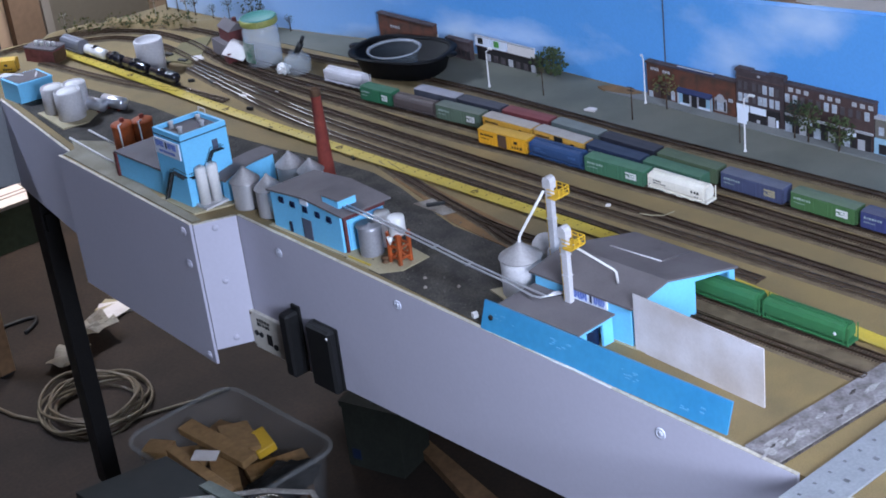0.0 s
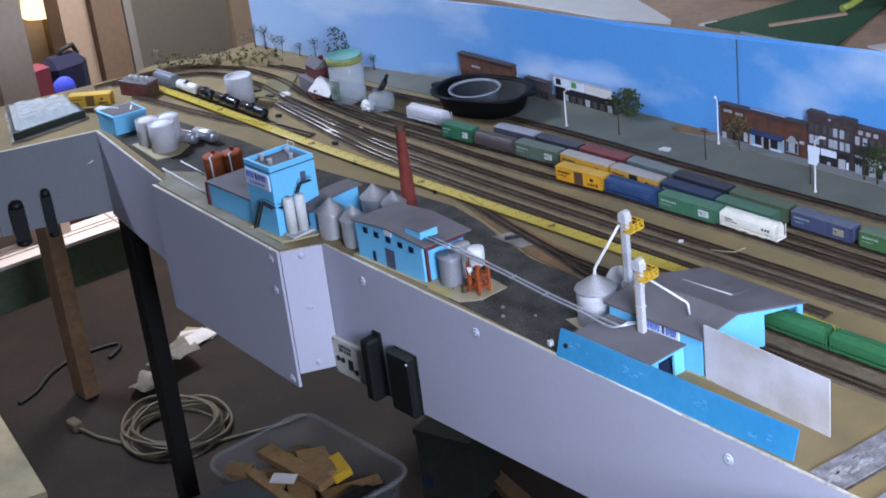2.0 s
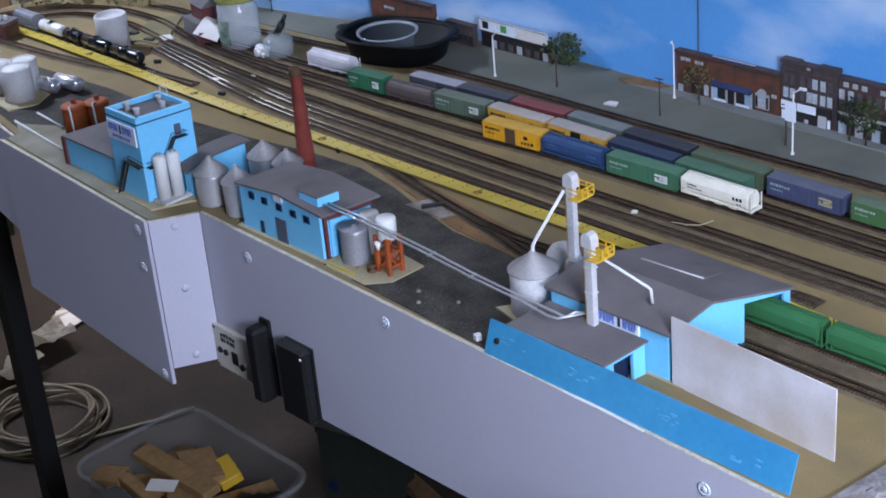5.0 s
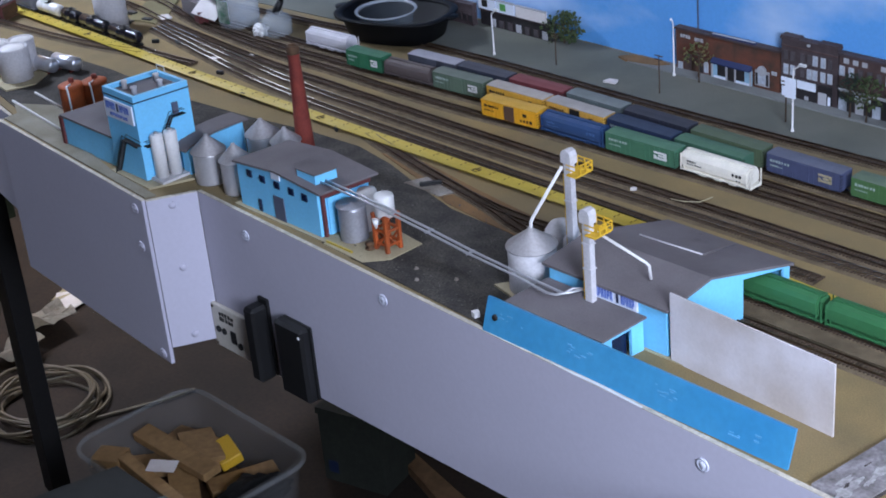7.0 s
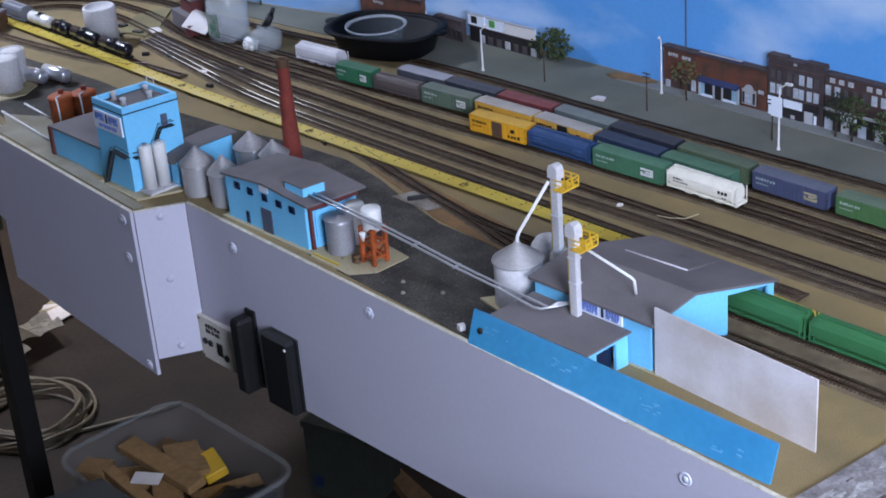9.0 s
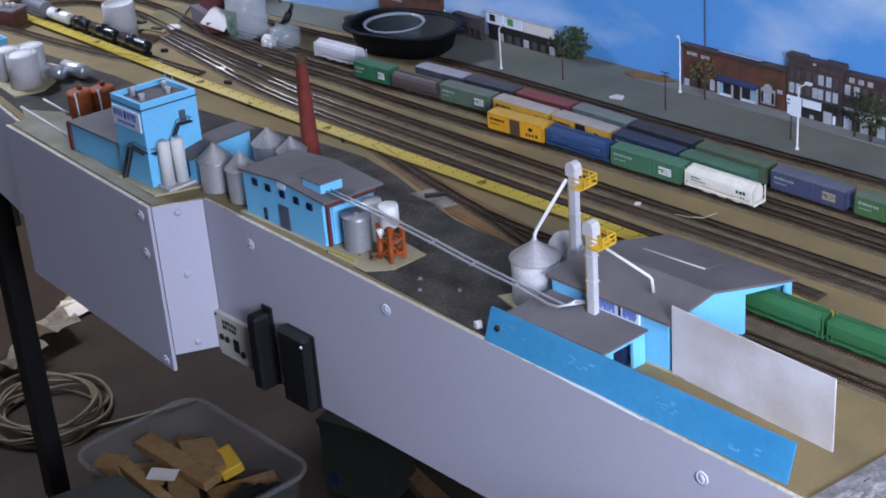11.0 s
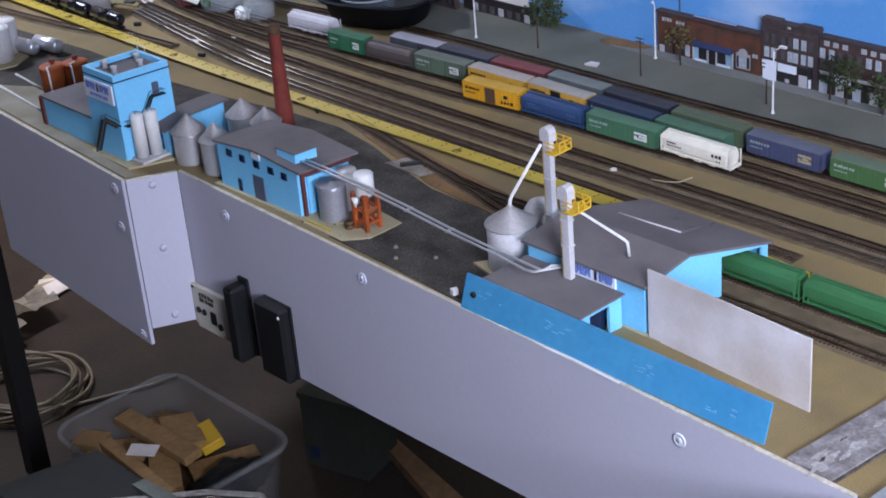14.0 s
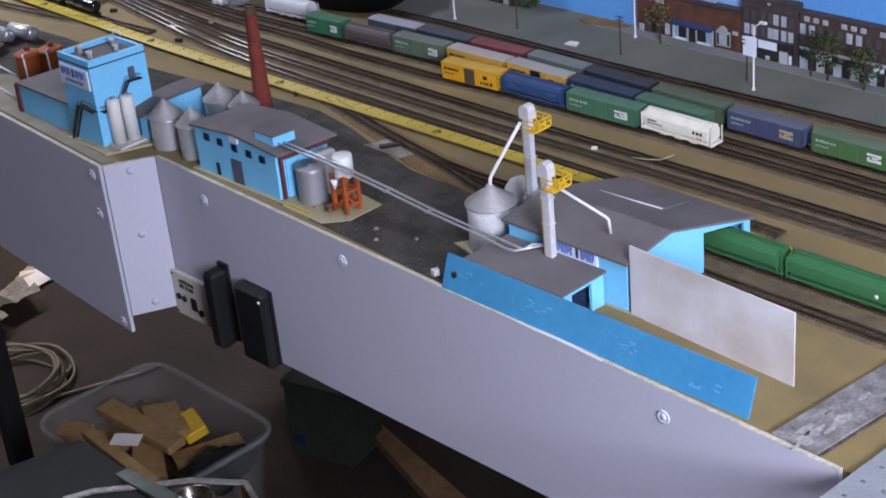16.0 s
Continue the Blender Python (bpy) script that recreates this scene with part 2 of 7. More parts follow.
def whole(name, bm, mat, label, category, group="", kind="", at=None, rz=0):
    """A thing of one mesh; at: its origin, with the shape given about it."""
    ob = part(name, bm, mat)
    if at:
        ob.matrix_basis = pose(*at, 0, 0, rz)
    return tagged(ob, label, category, group, kind)


# ---- the setting ----
whole("floor", box(-3.4, 2.75, -2.0, 3.2, FLOOR - 0.05, FLOOR), M_FLOOR, "bare dusty brown concrete floor under the layout", "floor", kind="structure")
whole("ceiling", box(-3.4, 2.75, -2.0, 3.2, 2.6, 2.65), M_CEIL, "plain off-white ceiling", "ceiling", kind="structure")
whole("wall_north", box(-3.4, 2.75, 3.2, 3.3, FLOOR, 2.6), M_WALL, "plain beige room wall", "wall", kind="structure")
whole("wall_south", box(-3.4, 2.75, -2.1, -2.0, FLOOR, 2.6), M_WALL, "plain beige room wall", "wall", kind="structure")


def wall_with_hole(name, horizontal, at, lo, hi, a0, a1, z0, z1, label):
    bm = bmesh.new()
    for p, q, r, s in ((lo, a0, FLOOR, 2.6), (a1, hi, FLOOR, 2.6), (a0, a1, FLOOR, z0), (a0, a1, z1, 2.6)):
        if horizontal:
            add_box(bm, p, q, at - 0.1, at, r, s)
        else:
            add_box(bm, at - 0.1, at, p, q, r, s)
    whole(name, bm, M_WALL, label, "wall", kind="structure")


wall_with_hole("wall_east", False, 2.75, -2.0, 3.2, -1.4, -0.76, 1.38, 2.02, "beige room wall with a window opening")
wall_with_hole("wall_west", False, -3.4, -2.0, 3.2, 1.5, 2.5, 1.6, 2.55, "beige room wall with a window opening")


def deck_edge(x):
    return -0.25 - 0.039 * (x - 0.293)


DECK = [(2.0, deck_edge(2.0)), (2.0, 0.44), (0.3, 0.44), (0.1, 0.425), (-0.1, 0.385), (-0.3, 0.345), (-0.68, 0.29), (-0.69, 0.21), (-0.735, 0.018),
        (-0.81, -0.259), (-0.95, -0.78), (-0.71, -0.758), (-0.575, -0.408), (-0.495, -0.203), (-0.158, -0.262), (-0.157, -0.283), (0.263, -0.311), (0.296, deck_edge(0.296))]
whole("ground", prism(DECK[::-1], T - 0.02, T), M_DECK, "tan painted scenery surface of the layout's deck", "ground", kind="structure")


def fascia(name, a, b, low, label, thick=0.005, top=T + 0.001, mat=M_FASCIA, rise=0.0):
    """An upright board from plan point a to b."""
    d = (Vector(b) - Vector(a)).normalized()
    nrm = Vector((d.y, -d.x)) * thick
    bm = prism([a, b, (b[0] + nrm.x, b[1] + nrm.y), (a[0] + nrm.x, a[1] + nrm.y)], low, top)
    for v in bm.verts:
        if v.co.z < top - 0.01:
            v.co.z += rise * (Vector(v.co[:2]) - Vector(a)).length
    ob = thing(name, (a[0], a[1], low), label, "fascia panel", "fascia panels")
    part("board", bm, mat, ob)
    cap = prism([a, b, (b[0] + nrm.x, b[1] + nrm.y), (a[0] + nrm.x, a[1] + nrm.y)], top, top + 0.0009)
    part("top_edge", cap, M_EDGE, ob, "pale raw board edge")
    return ob


M_BOLT = material("pale bolt", lin(206, 208, 222), 0.45, spread=0.05)


def bolt(parent, x, y, z, mat=M_BOLT):
    bm = bmesh.new()
    lathe(0, 0, [(0.0072, 0), (0.0072, 0.0012), (0.0055, 0.0014), (0.0048, 0.0006), (0.0038, 0.0006), (0.0034, 0.0016), (0, 0.0018)], 18, bm)
    bm.transform(Matrix.Translation((x, y, z)) @ Matrix.Rotation(radians(90), 4, "X"))
    part("bolt", bm, mat, parent, "pale washer and bolt head")


e0, e1 = 0.296, 1.325
right = fascia("fascia_panel", (e0, deck_edge(e0)), (e1, deck_edge(e1)), 0.772, "smooth lavender-grey painted fascia board with white bolt heads", rise=0.045)
for x, z in ((1.135, 0.972), (0.669, 0.977), (0.397, 0.97)):
    bolt(right, x, deck_edge(x) - 0.005, z)
notch = fascia("fascia_panel", (0.263, -0.313), (0.292, deck_edge(e0) - 0.004), 0.786, "short return board of the lavender-grey fascia")
left = fascia("fascia_panel", (-0.157, -0.2845), (0.262, -0.313), 0.76, "lavender-grey painted fascia board in the shade")
fascia("fascia_panel", (-0.495, -0.205), (-0.157, -0.2655), 0.825, "lavender-grey fascia board set back from the next")
# these two boards carry their shade as a darker, greyer colour
ret = fascia("fascia_panel", (-0.575, -0.41), (-0.4955, -0.2065), 0.833, "lavender-grey fascia board of the far return, shade in its colour", mat=M_FASCIASHADED)
fascia("fascia_panel", (-0.71, -0.76), (-0.5755, -0.4115), 0.833, "lavender-grey fascia board of the far return, shade in its colour", mat=M_FASCIASHADED)
bm = prism([(-0.0085, 0.0), (0.002, -0.0022), (0.0085, -0.001), (0.003, 0.0016)], 0.0, 0.0006)
ob = part("scuff", bm, M_CARD, ret, "short white scuff", local=True)
ob.matrix_basis = pose(0.0795, 0.176, 0.112, 90, 0, 68.7) @ pose(0, 0, 0, 0, 0, 20)
fascia("fascia_panel", (1.36, deck_edge(1.36)), (2.0, deck_edge(2.0)), 0.785, "white fascia board past the joint")

# sky backdrop: a low curved board
WALL = [(2.0, 0.436), (0.3, 0.436), (0.2, 0.43), (0.1, 0.416), (0.0, 0.398), (-0.1, 0.375), (-0.2, 0.35), (-0.32, 0.325), (-0.45, 0.303), (-0.66, 0.283)]


def wall_y(x):
    for (xa, ya), (xb, yb) in zip(WALL, WALL[1:]):
        if xb <= x <= xa:
            return ya + (yb - ya) * (x - xa) / (xb - xa)
    return 0.436 if x > 0 else 0.283


def sky_material():
    m = material("sky paint", lin(96, 162, 228), 0.6, spread=0.05, fine=200, coarse=6, bump=0.02)
    n, l = m.node_tree.nodes, m.node_tree.links
    p = n["Principled BSDF"]
    base = p.inputs["Base Color"].links[0].from_socket
    tc, mp, cl, rg, mx = n.new("ShaderNodeTexCoord"), n.new("ShaderNodeMapping"), n.new("ShaderNodeTexNoise"), n.new("ShaderNodeMapRange"), n.new("ShaderNodeMix")
    mp.inputs["Scale"].default_value = (1.0, 1.0, 2.2)
    mp.inputs["Location"].default_value = (0.35, 0.0, 0.2)
    cl.inputs["Scale"].default_value, cl.inputs["Detail"].default_value = 4.2, 6
    rg.inputs["From Min"].default_value, rg.inputs["From Max"].default_value = 0.5, 0.75
    mx.data_type = "RGBA"
    mx.inputs["B"].default_value = (*lin(190, 212, 240), 1)
    l.new(tc.outputs["Object"], mp.inputs["Vector"])
    l.new(mp.outputs["Vector"], cl.inputs["Vector"])
    l.new(cl.outputs["Fac"], rg.inputs["Value"])
    # the far end's brighter light is mixed into the paint as a paler blue
    sp, far_bright, sm = n.new("ShaderNodeSeparateXYZ"), n.new("ShaderNodeMapRange"), n.new("ShaderNodeMath")
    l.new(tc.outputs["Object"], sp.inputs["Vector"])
    l.new(sp.outputs["X"], far_bright.inputs["Value"])
    far_bright.inputs["From Min"].default_value, far_bright.inputs["From Max"].default_value = 0.1, -0.6
    far_bright.inputs["To Min"].default_value, far_bright.inputs["To Max"].default_value = 0.0, 0.8
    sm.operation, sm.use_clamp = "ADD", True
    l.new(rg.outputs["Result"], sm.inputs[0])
    l.new(far_bright.outputs["Result"], sm.inputs[1])
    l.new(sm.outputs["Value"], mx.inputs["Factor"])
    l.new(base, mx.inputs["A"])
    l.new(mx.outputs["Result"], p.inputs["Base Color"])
    return m


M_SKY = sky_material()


def strip(points, z0, z1, thick):
    front = [(x, y) for x, y in points]
    back = [(x, y + thick) for x, y in points][::-1]
    return prism(front + back, z0, z1)


TOP = 1.156
board = strip(WALL[::-1], T - 0.02, TOP, 0.008)
for v in board.verts:
    if v.co.z > T:
        v.co.z += 0.08 * max(0.0, v.co.x - 0.3)
whole("backdrop", board, M_SKY, "sky-blue painted backdrop board with faint clouds, far-end brightness in its colour", "backdrop", kind="structure")
whole("trim", box(0.5537, 0.5553, 0.4345, 0.436, 1.0, TOP + 0.02), M_DOORGREY, "dark joint between two backdrop boards", "joint", kind="structure")


# ---- ground covers, tracks and tape on the deck ----
def cover(name, points, mat, h, label, category):
    bm = prism(points, T - 0.001, T + h)
    whole(name, bm, mat, label, category, kind="structure")


STREET = [(2.0, 0.43), (2.0, 0.352), (0.96, 0.322), (0.6, 0.309), (0.3, 0.306), (-0.05, 0.285), (-0.3, 0.262), (-0.42, 0.262), (-0.36, 0.31), (-0.2, 0.344), (0.0, 0.392), (0.2, 0.424), (0.3, 0.43)]
cover("road", STREET[::-1], M_STREET, 0.0012, "flat grey painted town street below the backdrop", "road")
M_PAVE = material("grey pavement", lin(124, 126, 124), 0.9, spread=0.15, fine=500, coarse=25, bump=0.2)
SIDEWALK = [(2.0, 0.432), (2.0, 0.402), (0.45, 0.402), (0.45, 0.432)]
cover("pavement", SIDEWALK[::-1], M_PAVE, 0.003, "narrow grey pavement along the shop fronts", "pavement")
LOT = [(0.545, -0.25), (0.84, -0.268), (0.87, -0.12), (0.70, -0.098), (0.60, -0.094), (0.52, -0.074), (0.44, -0.05), (0.36, -0.036), (0.26, -0.042),
       (0.15, -0.06), (0.0, -0.075), (-0.2, -0.07), (-0.4, -0.085), (-0.445, -0.15), (-0.445, -0.2), (-0.17, -0.248), (-0.05, -0.232), (0.2, -0.2), (0.4, -0.2)]
cover("ground_ballast", LOT, M_LOT, 0.0016, "dark grey gravel yard round the plant", "gravel")
DIRT = [(0.40, -0.032), (0.5, -0.058), (0.58, -0.085), (0.66, -0.094), (0.76, -0.1), (0.9, -0.1), (0.9, -0.045), (0.7, -0.05), (0.58, -0.035), (0.47, -0.018)]
cover("ground_dirt", DIRT, M_DIRT, 0.001, "ochre brown bare dirt beside the spur track", "dirt")
cover("ground_pad", [(0.495, -0.078), (0.56, -0.078), (0.575, -0.05), (0.51, -0.042)], M_CONCRETE, 0.0022, "small grey concrete pad beside the spur track", "pad")
cover("ground_plinth", [(0.545, -0.251), (0.618, -0.254), (0.64, -0.23), (0.64, -0.18), (0.56, -0.17), (0.545, -0.2)], M_SAND, 0.0025, "pale tan plinth under the storage tanks", "plinth")


M_DECKCARD = material("olive scenery sheet", lin(132, 122, 84), 0.9, spread=0.15, fine=500, coarse=12, bump=0.2, second=lin(112, 104, 74))
M_GREYSAND = material("grey dusty ground", lin(146, 141, 126), 0.9, spread=0.22, fine=500, coarse=14, bump=0.25, second=lin(122, 114, 94))
cover("ground_strip", [(-0.195, -0.24), (-0.155, -0.258), (-0.154, -0.28), (0.1, -0.2985), (0.258, -0.3095), (0.262, -0.296), (0.14, -0.286), (0.01, -0.26), (-0.002, -0.19), (-0.13, -0.205)], M_GREYSAND, 0.0021, "grey-beige dusty strip along the fascia", "ground")
cover("ground_patch", [(0.428, 0.408), (0.446, 0.402), (0.475, 0.405), (0.5, 0.412), (0.512, 0.424), (0.49, 0.428), (0.455, 0.427), (0.437, 0.419)], M_DIRT, 0.0042, "brown earth patch on the street beside the backdrop", "dirt")


cover("ground_card", [(-0.375, 0.078), (-0.356, 0.091), (-0.318, 0.096), (-0.339, 0.139), (-0.408, 0.213), (-0.424, 0.196), (-0.432, 0.157)], M_DECKCARD, 0.0031, "torn olive sheet of scenery ground among the tracks", "ground")


def smooth(points, step):
    """Points at even steps along a rounded line through the given ones."""
    pts = [Vector((x, y, 0)) for x, y in points]
    out = []
    for i in range(len(pts) - 1):
        p0, p1, p2, p3 = pts[max(i - 1, 0)], pts[i], pts[i + 1], pts[min(i + 2, len(pts) - 1)]
        n = max(int((p2 - p1).length / 0.004), 2)
        for k in range(n):
            s = k / n
            out.append(0.5 * (2 * p1 + (p2 - p0) * s + (2 * p0 - 5 * p1 + 4 * p2 - p3) * s * s + (3 * p1 - p0 - 3 * p2 + p3) * s ** 3))
    out.append(pts[-1])
    line, left = [out[0]], 0.0
    for a, b in zip(out, out[1:]):
        d = (b - a).length
        while left + d >= step:
            f = (step - left) / d
            a = a.lerp(b, f)
            line.append(a)
            d = (b - a).length
            left = 0.0
        left += d
    return line


def ribbon(line, offsets, bm):
    """A closed strip along a line: offsets of (sideways, height) round its section."""
    rings = []
    for i, p in enumerate(line):
        d = (line[min(i + 1, len(line) - 1)] - line[max(i - 1, 0)]).normalized()
        side = Vector((-d.y, d.x, 0))
        rings.append([bm.verts.new((p.x + side.x * s, p.y + side.y * s, z)) for s, z in offsets])
    k = len(offsets)
    for a, b in zip(rings, rings[1:]):
        for i in range(k):
            bm.faces.new((a[i], b[i], b[(i + 1) % k], a[(i + 1) % k]))
    bm.faces.new(rings[0])
    bm.faces.new(rings[-1][::-1])


def track(points, label, bed=True, bright=False):
    ob = thing("railway_track", (points[0][0], points[0][1], T), label, "track", "yard tracks")
    line = smooth(points, 0.0046)
    if bed:
        bm = bmesh.new()
        ribbon(line[::3] + [line[-1]], [(-0.0135, T), (0.0135, T), (0.0098, T + 0.002), (-0.0098, T + 0.002)], bm)
        bmesh.ops.recalc_face_normals(bm, faces=bm.faces[:])
        part("ballast", bm, M_BALLAST, ob, "brown-grey ballast")
    verts, faces = [], []
    for i, p in enumerate(line):
        d = (line[min(i + 1, len(line) - 1)] - line[max(i - 1, 0)]).normalized()
        s = Vector((-d.y, d.x, 0))
        jig = random.uniform(-0.0003, 0.0003)
        b = len(verts)
        for z in (T + 0.001, T + 0.0032):
            for u, v in ((-1, -1), (1, -1), (1, 1), (-1, 1)):
                q = p + d * (u * 0.0011 + jig) + s * (v * 0.0092)
                verts.append((q.x, q.y, z))
        faces += [tuple(b + j for j in f) for f in ((4, 5, 6, 7), (0, 1, 5, 4), (1, 2, 6, 5), (2, 3, 7, 6), (3, 0, 4, 7))]
    me = bpy.data.meshes.new("tie")
    me.from_pydata([(x - points[0][0], y - points[0][1], z - T) for x, y, z in verts], [], faces)
    me.materials.append(M_TIE)
    ties = new("tie", me)
    ties.parent = ob
    ties["kind"] = "stuff"
    for side in (-1, 1):
        bm = bmesh.new()
        c = side * 0.0051
        ribbon(line[::2] + [line[-1]], [(c - 0.0007, T + 0.003), (c + 0.0007, T + 0.003), (c + 0.0006, T + 0.0054), (c - 0.0006, T + 0.0054)], bm)
        bmesh.ops.recalc_face_normals(bm, faces=bm.faces[:])
        part("rail", bm, M_RAILBRIGHT if bright else M_RAIL, ob, "nickel-silver rail")
    return ob


S1, S2, S3 = 0.149, 0.181, 0.2165
track([(1.045, 0.022), (0.8, 0.022), (0.3, 0.024), (0.05, 0.034), (-0.12, 0.056), (-0.3, 0.083)], "N scale yard track on brown ballast beside the tape", bright=True)
track([(2.0, 0.068), (1.0, 0.064), (0.6, 0.056), (0.3, 0.056), (0.1, 0.06), (-0.1, 0.078), (-0.3, 0.1)], "N scale yard track on brown ballast", bright=True)
track([(2.0, 0.095), (1.1, 0.092), (0.6, 0.087), (0.2, 0.087), (-0.05, 0.093), (-0.3, 0.112), (-0.46, 0.13), (-0.58, 0.11), (-0.64, 0.05)], "N scale yard track curving into the far loop")
track([(2.0, 0.157), (1.1, 0.156), (0.84, 0.154), (0.7, 0.1482), (0.58, 0.1449), (0.5, 0.141), (0.4, 0.1325), (0.25, 0.1275), (0.12, 0.129), (-0.05, 0.125), (-0.25, 0.14), (-0.42, 0.172), (-0.56, 0.16), (-0.66, 0.09), (-0.71, -0.05)], "N scale yard track carrying freight cars")
track([(2.0, S2), (0.6, S2), (0.5, 0.179), (0.345, 0.171), (0.248, 0.1645), (0.16, 0.158), (0.05, 0.153), (-0.1, 0.147), (-0.3, 0.148)], "N scale yard track carrying freight cars")
track([(2.0, 0.2155), (0.9, 0.2125), (0.56, 0.2165), (0.458, 0.2115), (0.36, 0.2065), (0.26, 0.2005), (0.16, 0.191), (0.05, 0.181), (-0.1, 0.176), (-0.26, 0.17)], "N scale yard track carrying freight cars")
track([(2.0, 0.339), (0.96, 0.308), (0.8, 0.302), (0.6, 0.295), (0.3, 0.291), (0.1, 0.276), (-0.1, 0.25), (-0.3, 0.23), (-0.45, 0.225), (-0.58, 0.19), (-0.68, 0.09), (-0.73, -0.08)], "N scale main line below the street")
track([(0.34, -0.002), (0.38, -0.012), (0.479, -0.034), (0.585, -0.054), (0.66, -0.062), (0.74, -0.06), (0.86, -0.054), (1.0, -0.0525), (1.283, -0.0525)], "N scale spur track carrying green hoppers out of the warehouse")
track([(0.6, -0.057), (0.65, -0.068), (0.70, -0.082), (0.80, -0.094), (1.0, -0.0965), (1.277, -0.097)], "empty N scale siding through the warehouse")
track([(-0.6, -0.056), (-0.45, -0.042), (-0.33, -0.026), (-0.25, -0.009), (-0.19, 0.012)], "N scale siding in front of the tape", bright=True)
track([(-0.62, 0.012), (-0.4, 0.011), (-0.2, 0.012), (-0.1, 0.02)], "N scale siding carrying tank cars", bed=False)

whole("brown_ballast", prism([(0.885, -0.083), (0.885, -0.062), (1.29, -0.066), (1.285, -0.085)], T, T + 0.0019), M_BALLAST, "trodden brown ballast between spur and siding", "ballast", kind="structure")
# yellow measuring tape lying along the yard
TAPE = [(-0.62, -0.005), (-0.38, -0.006), (-0.2, -0.0085), (0.0, -0.0105), (0.3, -0.0075), (0.6, -0.002), (0.85, 0.0), (1.1, -0.014), (1.5, -0.044), (2.0, -0.082)]
tape = thing("tape_measure", (-0.61, -0.005, T), "yellow steel tape measure blade laid out along the tracks", "tape measure")
bm = bmesh.new()
line = smooth(TAPE, 0.02)
ribbon(line, [(-0.011, T + 0.0056), (-0.005, T + 0.0046), (0.005, T + 0.0046), (0.011, T + 0.0056), (0.011, T + 0.0062), (0.005, T + 0.0052), (-0.005, T + 0.0052), (-0.011, T + 0.0062)], bm)
bmesh.ops.recalc_face_normals(bm, faces=bm.faces[:])
part("blade", bm, M_YELLOW, tape)
bm = bmesh.new()
for i, p in enumerate(smooth(TAPE, 0.0254)[:60]):
    x, y = p.x, p.y - 0.0068
    if i % 12 != 10:
        add_box(bm, x - 0.0003, x + 0.0003, y + 0.0125, y + 0.0165, T + 0.005, T + 0.0064)
        add_box(bm, x - 0.0026, x - 0.0012, y + 0.0072, y + 0.0098, T + 0.005, T + 0.0057)
    else:
        add_box(bm, x - 0.0045, x + 0.0045, y + 0.003, y + 0.0045, T + 0.005, T + 0.0058)
        add_box(bm, x - 0.0045, x - 0.003, y + 0.0045, y + 0.011, T + 0.005, T + 0.0058)
        add_box(bm, x - 0.0008, x + 0.0008, y + 0.0075, y + 0.0165, T + 0.005, T + 0.0064)
        add_box(bm, x + 0.003, x + 0.006, y + 0.0065, y + 0.0115, T + 0.005, T + 0.006)
part("printed_mark", bm, material("worn tape print", lin(104, 88, 48), 0.6, spread=0.2), tape, "worn dark inch and foot marks")["kind"] = "stuff"
part("end_hook", box(-0.624, -0.62, -0.016, 0.006, T + 0.001, T + 0.0065), M_RAIL, tape, "bent steel end hook")

# joint strip and aluminium rule at the near end
M_STRIP = material("grey filler", lin(150, 145, 146), 0.85, spread=0.3, fine=260, coarse=48, bump=0.3, second=lin(110, 103, 102))
M_STONE_ = material("old white paint", lin(178, 174, 172), 0.8, spread=0.3, fine=300, coarse=90, second=lin(146, 141, 141))
M_DARKGAP = material("grimy joint", lin(92, 84, 80), 0.9, spread=0.4, fine=300, coarse=80, second=lin(60, 54, 50))
js = thing("joint_strip", (1.28, -0.28, T), "scuffed grey filler strip across the deck joint", "joint strip")
part("filler", prism([(1.252, -0.2865), (1.299, -0.2885), (1.338, 0.06), (1.29, 0.06)], T - 0.001, T + 0.004), M_STRIP, js)
part("gap", prism([(1.299, -0.2885), (1.3015, -0.2885), (1.3405, 0.06), (1.338, 0.06)], T - 0.001, T + 0.002), M_DARKGAP, js, "dark open joint")
for u, side, r_ in ((0.012, 0.02, 0.0022), (0.05, 0.012, 0.002), (0.1, 0.034, 0.0026), (0.15, 0.012, 0.003), (0.2, 0.03, 0.003), (0.27, 0.02, 0.003)):
    part("dark_smear", prism([(1.255 + 0.112 * u + side + r_ * (0.6 + 0.4 * math.sin(5 * k + u * 90)) * math.cos(6.28 * k / 11), -0.282 + u + 2.4 * r_ * math.sin(6.28 * k / 11)) for k in range(11)], T + 0.003, T + 0.00425), M_DARKGAP, js, "dark scuff")
rnd = random.Random(31)
for u, side, r_ in ((0.01, 0.024, 0.008), (0.018, 0.014, 0.004), (0.03, 0.03, 0.0035), (0.05, 0.026, 0.0055), (0.09, 0.018, 0.003), (0.12, 0.03, 0.004), (0.17, 0.022, 0.005), (0.23, 0.014, 0.004)):
    cx_, cy_ = 1.255 + 0.112 * u + side, -0.282 + u
    pts = [(cx_ + r_ * rnd.uniform(0.55, 1.15) * math.cos(6.28 * k / 15), cy_ + r_ * rnd.uniform(1.2, 3.4) * math.sin(6.28 * k / 15)) for k in range(15)]
    part("white_smear", prism(pts, T + 0.003, T + 0.0041 + 0.0002 * rnd.random()), M_STONE_, js, "smear of white paint")
M_RULE = material("dull aluminium", lin(168, 172, 178), 0.5, metal=0.3, spread=0.12, fine=300, coarse=25)
rule = thing("ruler", (1.355, -0.3, T), "wide aluminium rule lying across the deck edge", "ruler")
part("blade", prism([(1.323, -0.62), (1.375, -0.624), (1.408, 0.1), (1.356, 0.1)], T + 0.0025, T + 0.0055), M_RULE, rule)
bm = bmesh.new()
